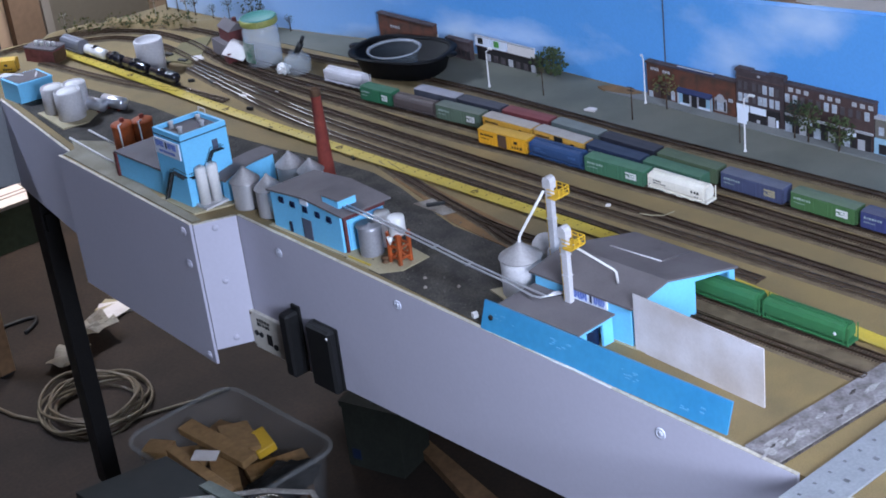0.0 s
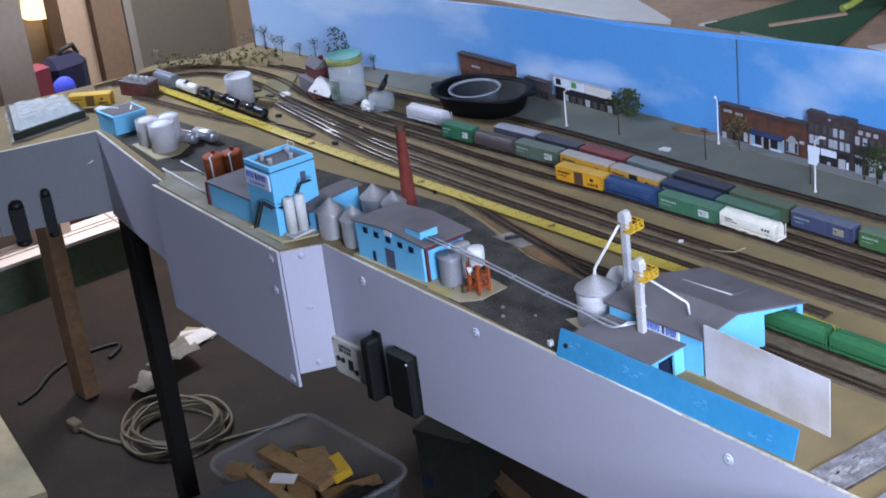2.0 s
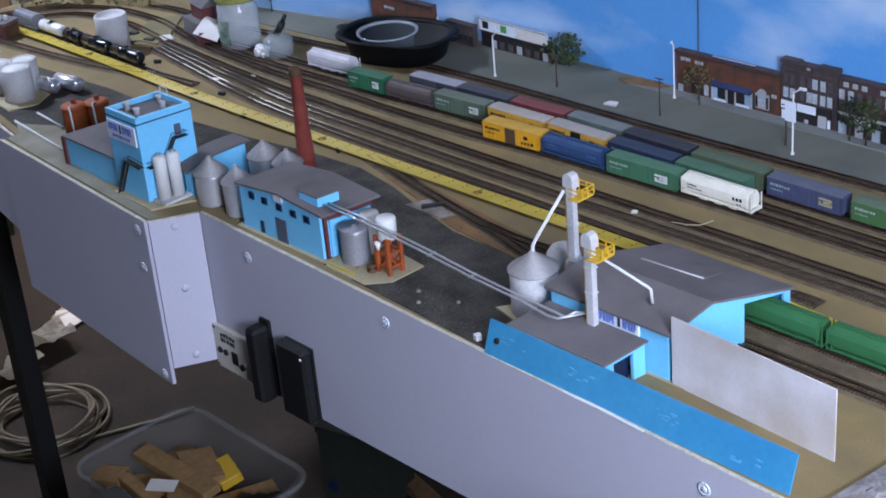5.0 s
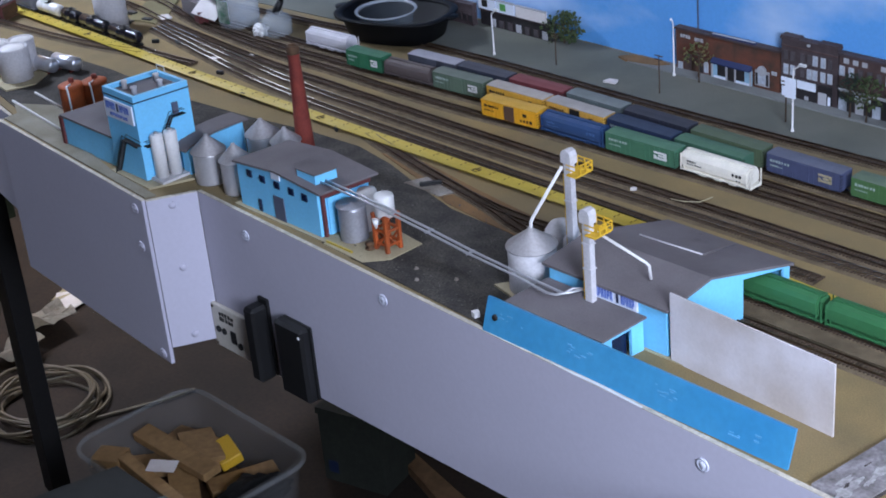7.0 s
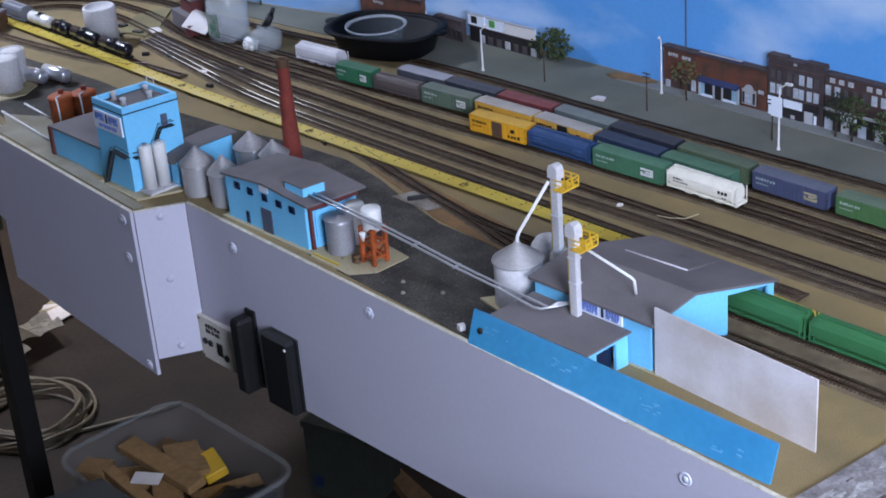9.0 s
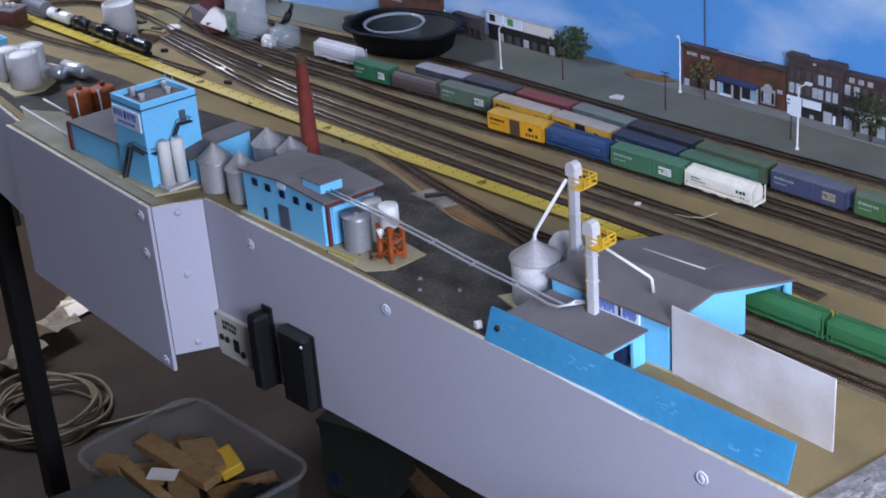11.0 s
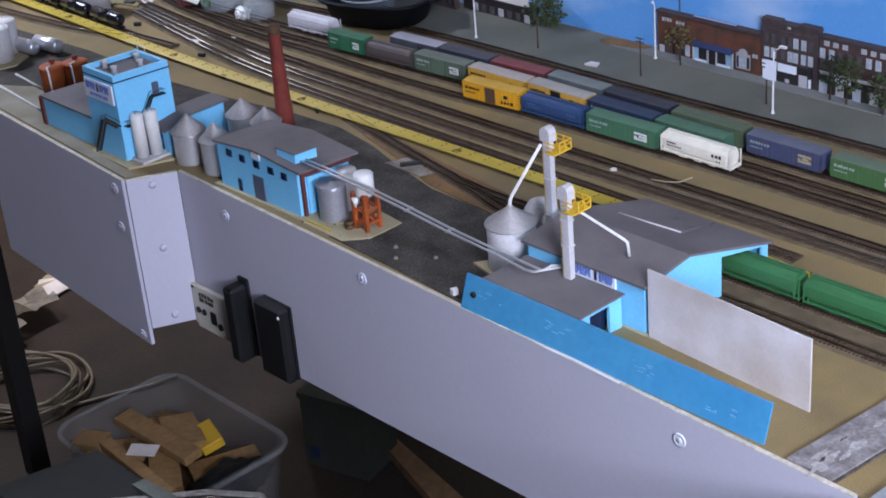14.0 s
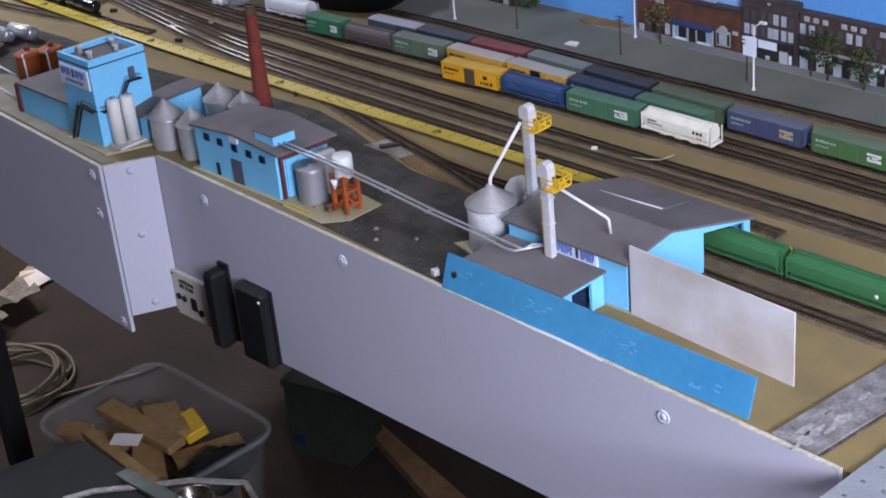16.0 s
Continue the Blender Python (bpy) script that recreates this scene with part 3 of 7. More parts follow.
for i in range(28):
    y = -0.61 + 0.0254 * i
    x = 1.331 + 0.046 * (y + 0.47)
    add_box(bm, x + 0.030, x + 0.037, y, y + 0.005, T + 0.0045, T + 0.0058)
    add_box(bm, x + 0.010, x + 0.014, y + 0.003, y + 0.006, T + 0.0045, T + 0.0058)
part("printed_mark", bm, material("worn ruler print", lin(92, 94, 98), 0.6, spread=0.4, fine=500, coarse=90, second=lin(140, 143, 148)), rule, "black figures worn past reading")["kind"] = "stuff"

M_STONES = material("grey stones", lin(100, 96, 90), 0.95, spread=0.4, fine=300, coarse=200, second=lin(78, 73, 68))
# loose stones over the gravel yard
rnd = random.Random(77)
verts, faces = [], []
while len(faces) < 8 * 380:
    x, y = rnd.uniform(0.5, 0.86), rnd.uniform(-0.262, -0.06)
    if y > -0.03 - 0.13 * (x - 0.36) or y < -0.252 - 0.04 * (x - 0.5):
        continue
    r = rnd.uniform(0.0006, 0.0015) * (1.6 if rnd.random() < 0.06 else 1)
    b = len(verts)
    for k in range(4):
        a = 1.57 * k + rnd.uniform(-0.5, 0.5)
        verts.append((x + r * math.cos(a), y + r * math.sin(a), T + 0.0016 + r * rnd.uniform(0.2, 0.6)))
    verts += [(x, y, T + 0.0016 + r * rnd.uniform(0.8, 1.3)), (x, y, T + 0.001)]
    faces += [(b, b + 1, b + 4), (b + 1, b + 2, b + 4), (b + 2, b + 3, b + 4), (b + 3, b, b + 4), (b + 1, b, b + 5), (b + 2, b + 1, b + 5), (b + 3, b + 2, b + 5), (b, b + 3, b + 5)]
me = bpy.data.meshes.new("gravel_stones")
me.from_pydata(verts, [], faces)
me.materials.append(M_STONES)
tagged(new("gravel_stones", me), "loose pale stones over the dark gravel yard", "gravel", kind="stuff")


# ---- the feed mill with its tower ----
def window(parent, x, y, z, w, h, face="y", frame=None):
    """A small pane with a frame, standing on a wall that faces -y, or +x."""
    t = 0.0012
    if face == "y":
        f = part("window", box(x - w / 2, x + w / 2, y - t, y + 0.001, z, z + h), frame or M_BLUETRIM, parent)
        part("pane", box(x - w / 2 + 0.001, x + w / 2 - 0.001, y - t - 0.0006, y, z + 0.001, z + h - 0.001), M_GLASS, f)
    else:
        f = part("window", box(x - 0.001, x + t, y - w / 2, y + w / 2, z, z + h), frame or M_BLUETRIM, parent)
        part("pane", box(x, x + t + 0.0006, y - w / 2 + 0.001, y + w / 2 - 0.001, z + 0.001, z + h - 0.001), M_GLASS, f)
    return f


def lettering(parent, x0, x1, y, z0, z1, n, mat, name="lettering", gap=0.3):
    """Plain upright strokes in the place of writing, on a wall that faces -y."""
    bm = bmesh.new()
    step = (x1 - x0) / n
    for i in range(n):
        a = x0 + i * step
        b = a + step * (1 - gap)
        s = step * 0.22
        add_box(bm, a, a + s, y - 0.0006, y, z0, z1)
        add_box(bm, b - s, b, y - 0.0006, y, z0 + (0.3 * (z1 - z0) if i % 3 == 1 else 0), z1)
        add_box(bm, a + s, b - s, y - 0.0006, y, z1 - (z1 - z0) * 0.22, z1)
        if i % 2 == 0:
            add_box(bm, a + s, b - s, y - 0.0006, y, z0 + (z1 - z0) * 0.4, z0 + (z1 - z0) * 0.58)
    return part(name, bm, mat, parent, "blue strokes of a company name")


mill = thing("feed_mill", (0.11, -0.24, T), "sky-blue model feed mill with a tall square tower", "model building")
SKEW["feed_mill"] = (0.11, -0.279)
X0, X1, YF, YB, ZT = 0.1465, 0.2175, -0.279, -0.2, 1.1195
part("wing_wall", box(0.0125, X0, -0.2735, YB, T, 1.0425), M_BLUE, mill)
part("wing_roof", box(0.009, X0, -0.2765, YB + 0.002, 1.0425, 1.0455), M_ROOF, mill, "flat grey roof")
tw = part("tower", box(X0, X1, YF, YB, T, ZT - 0.011), M_BLUE, mill)
part("band", box(X0 - 0.0008, X1 + 0.0008, YF - 0.0008, YB + 0.0008, ZT - 0.0096, ZT - 0.008), M_BLUETRIM, tw, "thin navy band")
bm = bmesh.new()
add_box(bm, X0, X1, YF, YF + 0.005, ZT - 0.011, ZT)
add_box(bm, X0, X1, YB - 0.005, YB, ZT - 0.011, ZT)
add_box(bm, X0, X0 + 0.005, YF + 0.005, YB - 0.005, ZT - 0.011, ZT)
add_box(bm, X1 - 0.005, X1, YF + 0.005, YB - 0.005, ZT - 0.011, ZT)
part("parapet", bm, M_BLUE, tw, "blue parapet")
part("tower_roof", box(X0 + 0.005, X1 - 0.005, YF + 0.005, YB - 0.005, ZT - 0.011, ZT - 0.0062), M_ROOF, tw, "sunken grey roof")
for x, y in ((0.1635, -0.257), (0.1945, -0.262), (0.1735, -0.217), (0.1985, -0.227)):
    part("roof_vent", lathe(x, y, [(0.0035, ZT - 0.008), (0.0035, ZT + 0.002), (0.0042, ZT + 0.003), (0.0042, ZT + 0.0048), (0.0, ZT + 0.0055)], 10), M_SILOW, tw, "small pale vent pipe")
part("vent_rail", tube([(0.1515, YB - 0.001, ZT), (0.1515, YB - 0.001, ZT + 0.008), (0.1685, YB - 0.001, ZT + 0.008), (0.1685, YB - 0.001, ZT)], 0.0007, 6), M_WHITE, tw)
sg = part("sign", box(0.149, 0.213, YF - 0.002, YF + 0.0005, 1.0795, 1.1055), M_SIGN, tw, "white sign board")
lettering(sg, 0.153, 0.175, YF - 0.002, 1.0925, 1.1025, 4, M_SIGNBLUE)
part("emblem", box(0.1785, 0.1815, YF - 0.0028, YF - 0.002, 1.0915, 1.103), M_BLUETRIM, sg, "narrow dark emblem")
lettering(sg, 0.185, 0.207, YF - 0.002, 1.0925, 1.1025, 4, M_SIGNBLUE)
lettering(sg, 0.16, 0.202, YF - 0.002, 1.0835, 1.088, 7, M_SIGNBLUE)
part("tower_door", box(X1 - 0.001, X1 + 0.0025, -0.2275, -0.2195, 1.0805, 1.0965), M_DOORGREY, tw, "small grey door")


def stair(parent, pts, width, off):
    """An open stair along points, with stringers, treads and a rail."""
    bm = bmesh.new()
    o = Vector(off)
    for s in (0, 1):
        tube([Vector(p) + o * (width * s) for p in pts], 0.0011, 5, bm)
        tube([Vector(p) + o * (width * s) + Vector((0, 0, 0.006)) for p in pts], 0.0005, 5, bm)
    for a, b in zip(pts, pts[1:]):
        n = max(int((Vector(b) - Vector(a)).length / 0.003), 2)
        for i in range(n):
            p = Vector(a).lerp(Vector(b), (i + 0.5) / n)
            q = p + o * width
            add_box(bm, min(p.x, q.x) - 0.0012, max(p.x, q.x) + 0.0012, min(p.y, q.y) - 0.0008, max(p.y, q.y) + 0.0008, p.z, p.z + 0.0008)
    return part("stair", bm, M_BLACK, parent, "black open metal stair")


stair(mill, [(0.157, -0.2805, T + 0.001), (0.188, -0.2805, 1.056), (0.2205, -0.2805, 1.053)], 0.006, (0, -1, 0))
stair(mill, [(0.219, -0.275, 1.051), (0.219, -0.25, 1.051), (0.219, -0.233, 1.08), (0.219, -0.214, 1.08)], 0.006, (1, 0, 0))
whole("plinth", prism([(0.145, -0.288), (0.238, -0.291), (0.262, -0.232), (0.262, -0.14), (0.145, -0.14)], T, T + 0.003), M_SAND, "pale tan plinth under the feed mill", "plinth", kind="structure")

# gallery behind the tower
gal = thing("loading_gallery", (0.235, -0.18, T), "low blue loading gallery with a bowed grey roof", "model building")
part("post_wall", box(0.236, 0.25, -0.2315, -0.2, T, 1.037), M_BLUE, gal)
part("rear_wall", box(0.216, 0.245, -0.2, -0.137, T, 1.0435), M_BLUE, gal)
arch = [(-0.236, 1.0355), (-0.222, 1.0405), (-0.206, 1.0442), (-0.188, 1.0465), (-0.168, 1.0475), (-0.148, 1.0472), (-0.132, 1.046)]
bm = profile_x(arch + [(y, z + 0.0028) for y, z in arch[::-1]], 0.214, 0.251)
part("roof", bm, M_ROOF, gal, "bowed grey roof")


def silo(x, y, r, h, cone, label, mat=M_SILVER, top=M_CONE, group="steel silos", rings=9, eave=1.12):
    ob = thing("silo", (x, y, T), label, "silo", group)
    prof = []
    for i in range(rings):
        z0, z1 = T + h * i / rings, T + h * (i + 1) / rings
        prof += [(r, z0), (r * 1.012, (z0 + z1) / 2)]
    prof.append((r, T + h))
    part("shell", lathe(x, y, prof, 28), mat, ob)
    part("roof_cone", lathe(x, y, [(r * eave, T + h), (r * eave - 0.0004, T + h + 0.0012), (r * 0.16, T + h + cone), (r * 0.14, T + h + cone + 0.002), (0, T + h + cone + 0.0022)], 28), top, ob, "conical grey roof")
    return ob


silo(0.281, -0.22, 0.021, 0.042, 0.02, "corrugated steel silo with a conical grey roof")
silo(0.3365, -0.218, 0.0195, 0.043, 0.02, "corrugated steel silo with a conical grey roof")
silo(0.283, -0.135, 0.021, 0.036, 0.019, "short corrugated steel silo behind the office")
silo(0.331, -0.133, 0.019, 0.037, 0.017, "short corrugated steel silo behind the office")

pair = thing("tank_pair", (0.224, -0.254, T), "two tall white tanks standing against the mill", "tank")
part("base", box(0.2195, 0.247, -0.273, -0.231, T + 0.003, T + 0.0062), M_SILOW, pair, "pale base frame")
for x, y in ((0.2285, -0.261), (0.2325, -0.2425)):
    part("tank", lathe(x, y, [(0.0088, T + 0.006), (0.0088, 1.064), (0.0075, 1.066), (0, 1.067)], 20), M_WHITE, pair)
    part("cap", lathe(x, y, [(0.003, 1.066), (0.003, 1.0685), (0, 1.069)], 10), M_CONE, pair)

for x, y in ((-0.0745, -0.206), (-0.0595, -0.1765)):
    ob = thing("storage_tank", (x, y, T), "rust-orange upright storage tank with a pale pipe", "tank", "orange tanks")
    part("shell", lathe(x, y, [(0.0175, T), (0.0175, 1.045), (0.0186, 1.046), (0.0186, 1.0475), (0.013, 1.05), (0, 1.0505)], 24), M_ORANGE, ob)
    part("hatch", lathe(x - 0.003, y + 0.003, [(0.004, 1.049), (0.004, 1.0555), (0, 1.056)], 12), M_BRICK, ob)
    part("pipe", tube([(x + 0.006, y - 0.004, 1.05), (x + 0.012, y - 0.014, 1.051), (x + 0.0165, y - 0.0155, 1.045), (x + 0.0185, y - 0.016, 1.015)], 0.0014, 8), M_WHITE, ob, "pale downpipe")
part("corner_trim", box(0.0055, 0.0122, -0.2765, -0.266, T, 1.0424), M_REDBROWN, mill)

# ---- the office block ----
SKEW["office_building"] = (0.12, -0.2455)
off = thing("office_building", (0.455, -0.2, T), "sky-blue model office block with a low gabled grey roof", "model building")
front = [(0.375, T), (0.531, T), (0.531, 1.0605), (0.4555, 1.0665), (0.375, 1.059)]
part("wall", profile_y(front, -0.242, -0.17), M_BLUE, off)
bm = profile_y([(0.3705, 1.0585), (0.3705, 1.0612), (0.4555, 1.0693), (0.4555, 1.0665)], -0.2455, -0.162)
part("roof", bm, M_ROOF, off, "left slope of grey card roof")
bm = profile_y([(0.4555, 1.0665), (0.4555, 1.0693), (0.5405, 1.0622), (0.5405, 1.0595)], -0.2455, -0.162)
part("roof", bm, M_ROOF, off, "right slope of grey card roof")
for i, x in enumerate((0.4, 0.426, 0.4545, 0.482, 0.5075)):
    window(off, x, -0.242, 1.0455 - 0.0006 * i, 0.0098, 0.0092)
window(off, 0.415, -0.242, 1.0035, 0.0055, 0.016)
part("door", box(0.4445, 0.4645, -0.2432, -0.2415, T, 1.0335), M_DOORGREY, off, "grey roller door")
sg = part("sign", box(0.4465, 0.4625, -0.2437, -0.2418, 1.0565, 1.0645), M_SIGN, off, "small pale round-ended sign")
dm = part("dormer", box(0.485, 0.519, -0.233, -0.203, 1.055, 1.0755), M_BLUE, off, "blue roof house")
part("dormer_roof", box(0.484, 0.52, -0.234, -0.202, 1.0755, 1.077), M_ROOF, dm, "flat grey roof")
part("canopy_post", box(0.5315, 0.5355, -0.2385, -0.2345, T, 1.0595), M_REDBROWN, off, "oxide-red post")
part("canopy_beam", box(0.5315, 0.5355, -0.2345, -0.17, 1.052, 1.0595), M_REDBROWN, off, "oxide-red beam")
part("side_panel", box(0.5312, 0.5335, -0.23, -0.2, T, 1.05), M_BLUE, off)
whole("plinth", box(0.366, 0.545, -0.2475, -0.15, T, T + 0.0022), M_SAND, "pale tan plinth under the office block", "plinth", kind="structure")
whole("yellow_bar", box(0.546, 0.592, -0.2475, -0.2455, T + 0.0015, T + 0.005), M_YELLOW, "thin yellow strip lying on the plinth", "strip")

chim = thing("chimney", (0.332, -0.1, T), "tall tapered brick-red factory chimney", "chimney")
cx, cy = 0.332, -0.103
part("shaft", lathe(cx, cy, [(0.0128, T), (0.0122, 1.02), (0.0075, 1.144), (0.008, 1.145), (0.008, 1.157), (0.0065, 1.158), (0.0065, 1.15), (0, 1.15)], 20), M_BRICK, chim)
part("cap_ring", lathe(cx, cy, [(0.0083, 1.148), (0.0085, 1.15), (0.0085, 1.1575), (0.008, 1.159), (0.0062, 1.159), (0.0062, 1.152), (0, 1.152)], 20), M_DARKWOOD, chim, "sooty brown cap")
part("base", box(cx - 0.015, cx + 0.015, cy - 0.015, cy + 0.015, T, T + 0.012), M_BRICK, chim)

# tanks beside the office
silo(0.5635, -0.2175, 0.0168, 0.0455, 0.001, "squat ribbed steel tank with a nearly flat lid", mat=M_STEEL, top=M_STEEL, group="office tanks", rings=6)
for x, y, z0, red in ((0.5595, -0.1895, T + 0.003, False), (0.6168, -0.2115, 1.046, True)):
    ZT = 1.072 if red else 1.0535
    ob = thing("storage_tank", (x, y, T), "white upright tank on an orange lattice stand" if red else "white upright tank beside the steel tank", "tank", "white tanks")
    part("shell", lathe(x, y, [(0.009, z0 - 0.003) if red else (0.0105, z0 - 0.003), (0.0118, z0), (0.0118, ZT - 0.0025), (0.011, ZT - 0.001), (0, ZT)], 22), M_WHITE, ob)
    if red:
        a = 0.0098
        for sx in (-1, 1):
            for sy in (-1, 1):
                part("leg", box(x + sx * a - 0.0021, x + sx * a + 0.0021, y + sy * a - 0.0021, y + sy * a + 0.0021, T, 1.049), M_ORANGE, ob, "orange post")
        for z in (1.01, 1.027, 1.0445):
            for sy in (-1, 1):
                part("brace", box(x - a, x + a, y + sy * a - 0.001, y + sy * a + 0.001, z, z + 0.003), M_ORANGE, ob, "orange brace")
                part("brace", box(x + sy * a - 0.001, x + sy * a + 0.001, y - a, y + a, z, z + 0.003), M_ORANGE, ob, "orange brace")
        for sy in (-1, 1):
            part("brace", tube([(x - a, y + sy * a, 1.002), (x + a, y + sy * a, 1.027)], 0.0012, 6), M_ORANGE, ob, "orange diagonal")
            part("brace", tube([(x + sy * a, y - a, 1.027), (x + sy * a, y + a, 1.002)], 0.0012, 6), M_ORANGE, ob, "orange diagonal")
        part("chute", lathe(x - 0.004, y - 0.012, [(0.001, 1.031), (0.0045, 1.043), (0, 1.0435)], 12), M_WHITE, ob, "small white chute")
whole("spool", lathe(0.601, -0.226, [(0.006, T + 0.0025), (0.006, T + 0.004), (0.003, T + 0.004), (0.003, T + 0.009), (0.006, T + 0.009), (0.006, T + 0.0105), (0, T + 0.0105)], 12), M_DARKWOOD, "small brown cable spool on the plinth", "spool")

# twin pipes from the office to the warehouse
pipes = thing("pipe_run", (0.52, -0.215, T), "pair of bright steel pipes bridging the yard", "pipe")
for k, (dy, dx) in enumerate(((0.0, 0.0), (0.0065, 0.004))):
    part("pipe", tube([(0.517 + dx, -0.2255 + dy, 1.0655), (0.593 + dx, -0.2295 + dy, 1.0665), (0.646 + dx, -0.2305 + dy, 1.064), (0.706 + dx, -0.23 + dy, 1.059), (0.77 + dx, -0.2295 + dy, 1.0525), (0.84 + dx, -0.229 + dy, 1.048), (0.892 + dx * 2, -0.2335 + dy * 1.5, 1.0465), (0.902 + dx * 1.2, -0.231 + dy * 1.2, 1.0465), (0.911 - dx, -0.217 + dy, 1.0465), (0.918, -0.203, 1.0465)], 0.0014, 8), M_PIPE, pipes, "bright steel pipe")
for x, y, z in ((0.593, -0.2295, 1.0665), (0.646, -0.2305, 1.064), (0.706, -0.23, 1.059), (0.77, -0.2295, 1.0525), (0.835, -0.229, 1.0485)):
    part("clamp", box(x, x + 0.003, y - 0.0012, y + 0.0105, z - 0.0022, z - 0.0006), M_PIPE, pipes)

# ---- the warehouse with its grain elevator ----
ware = thing("warehouse", (0.95, -0.11, T), "sky-blue model warehouse with a wide grey roof", "model building")
SKEW["warehouse"] = (0.1, -0.2)
X0, X1, YF, YR, YB, ZF, ZR, ZB = 0.861, 1.0175, -0.197, -0.139, -0.024, 1.0545, 1.0665, 1.0375
part("front_wall", box(X0, X1 + 0.001, YF, YF + 0.004, T, ZF), M_BLUE, ware)
part("back_wall", box(X0, X1, YB - 0.004, YB, T, ZB), M_BLUE, ware)
part("end_wall", profile_x([(YF + 0.004, T), (YB - 0.004, T), (YB - 0.004, ZB), (YR, ZR), (YF + 0.004, ZF)], X0, X0 + 0.003), M_BLUE, ware)
part("gable_wall", profile_x([(YF + 0.004, T), (-0.093, T), (-0.093, 1.048), (-0.033, 1.0375), (-0.033, T), (YB, T), (YB, ZB), (YR, ZR), (YF + 0.004, ZF)], X1 + 0.0015, X1 + 0.0048), M_BLUE, ware, "blue gable wall with a track opening")
part("roof", profile_x([(YF - 0.004, ZF - 0.0013), (YR, ZR), (YR, ZR + 0.0025), (YF - 0.004, ZF + 0.0017)], X0 - 0.006, X1 + 0.006), M_ROOF, ware, "front slope of grey card roof")
part("roof", profile_x([(YR, ZR), (YB + 0.006, ZB - 0.0017), (YB + 0.006, ZB + 0.0013), (YR, ZR + 0.0025)], X0 - 0.006, X1 + 0.006), M_ROOF, ware, "back slope of grey card roof")


def slope_z(y):
    return ZR + 0.0025 + (y - YR) * (ZB - ZR) / (YB - YR)


hp = [(0.888, -0.0945), (0.9656, -0.0875), (0.9535, -0.024), (0.877, -0.027)]
bm = bmesh.new()
lo = [bm.verts.new((x, y, slope_z(y))) for x, y in hp]
hi = [bm.verts.new((x, y, slope_z(y) + 0.0016)) for x, y in hp]
bm.faces.new(hi)
for i in range(4):
    bm.faces.new((lo[i], lo[(i + 1) % 4], hi[(i + 1) % 4], hi[i]))
part("roof_panel", bm, M_ROOF, ware, "loose grey roof panel")
part("panel_edge", tube([(0.888, -0.0951, slope_z(-0.0951) + 0.001), (0.9656, -0.0881, slope_z(-0.0881) + 0.001)], 0.0009, 6), M_SILOW, ware, "pale panel edge")
M_SMUDGE = material("sooty roof card", lin(84, 79, 80), 0.92, spread=0.3, fine=700, coarse=120, second=lin(104, 98, 100))
for ends, r_ in ((((0.9661, -0.087), (0.954, -0.026)), 0.0009), (((0.887, -0.0935), (0.8765, -0.03)), 0.0007)):
    part("panel_gap", tube([(x, y, slope_z(y) + 0.0004) for x, y in ends], r_, 5), M_SMUDGE, ware, "dark gap beside the loose panel")
rnd = random.Random(12)
for x, y, r_ in ((0.929, -0.0545, 0.0062), (0.914, -0.032, 0.0042), (0.938, -0.05, 0.003)):
    bm = bmesh.new()
    ring_ = [(x + r_ * rnd.uniform(0.5, 1.2) * math.cos(6.28 * k / 13), y + r_ * rnd.uniform(0.4, 0.9) * math.sin(6.28 * k / 13)) for k in range(13)]
    bm.faces.new([bm.verts.new((p, q, slope_z(q) + 0.0019)) for p, q in ring_])
    bmesh.ops.solidify(bm, geom=bm.faces[:], thickness=0.0003)
    part("patch", bm, M_SMUDGE, ware, "dark smudged roof patch")
sg = part("sign", box(0.927, 0.983, YF - 0.0028, YF - 0.0005, 1.0395, 1.0555), M_SIGN, ware, "white company sign")
lettering(sg, 0.9285, 0.952, YF - 0.0028, 1.0425, 1.0525, 6, M_SIGNBLUE)
part("emblem", box(0.9562, 0.9592, YF - 0.0035, YF - 0.0028, 1.0425, 1.053), M_BLUETRIM, sg, "narrow dark emblem")
lettering(sg, 0.9625, 0.981, YF - 0.0028, 1.0425, 1.0525, 5, M_SIGNBLUE)
ann = part("annex", profile_x([(-0.256, T), (-0.252, T), (-0.252, 1.034), (-0.2005, 1.0375), (-0.2005, 1.039), (-0.256, 1.0345)], 0.868, 0.992), M_BLUE, ware)
part("annex_roof", profile_x([(-0.2605, 1.0345), (-0.2005, 1.0385), (-0.2005, 1.0405), (-0.2605, 1.0365)], 0.862, 0.9965), M_ROOF, ann, "sloping grey annex roof")
part("annex_end", box(0.988, 0.9915, -0.2165, -0.2005, T, 1.0385), M_BLUE, ann)
part("annex_end", profile_x([(-0.256, 1.028), (-0.2165, 1.031), (-0.2165, 1.0375), (-0.256, 1.0348)], 0.988, 0.9915), M_BLUE, ann)
part("annex_end", box(0.988, 0.9915, -0.256, -0.243, T, 1.029), M_BLUE, ann)
part("annex_door", box(0.98, 0.984, -0.243, -0.2165, T, 1.03), M_GLASS, ann, "dark open doorway")
whole("plinth", box(0.862, 1.05, -0.2, -0.11, T, T + 0.0012), M_SAND, "pale tan floor under the warehouse", "plinth", kind="structure")
whole("silo_pad", prism([(0.778, -0.2), (0.828, -0.212), (0.85, -0.16), (0.81, -0.15)], T, T + 0.004), M_SAND, "pale tan pad under the grain silo", "pad")
big = silo(0.8165, -0.1765, 0.0265, 0.0545, 0.0185, "large pale grain silo with a shallow conical roof", mat=M_SILOW, top=M_CONE, group="grain silos", rings=3, eave=1.085)


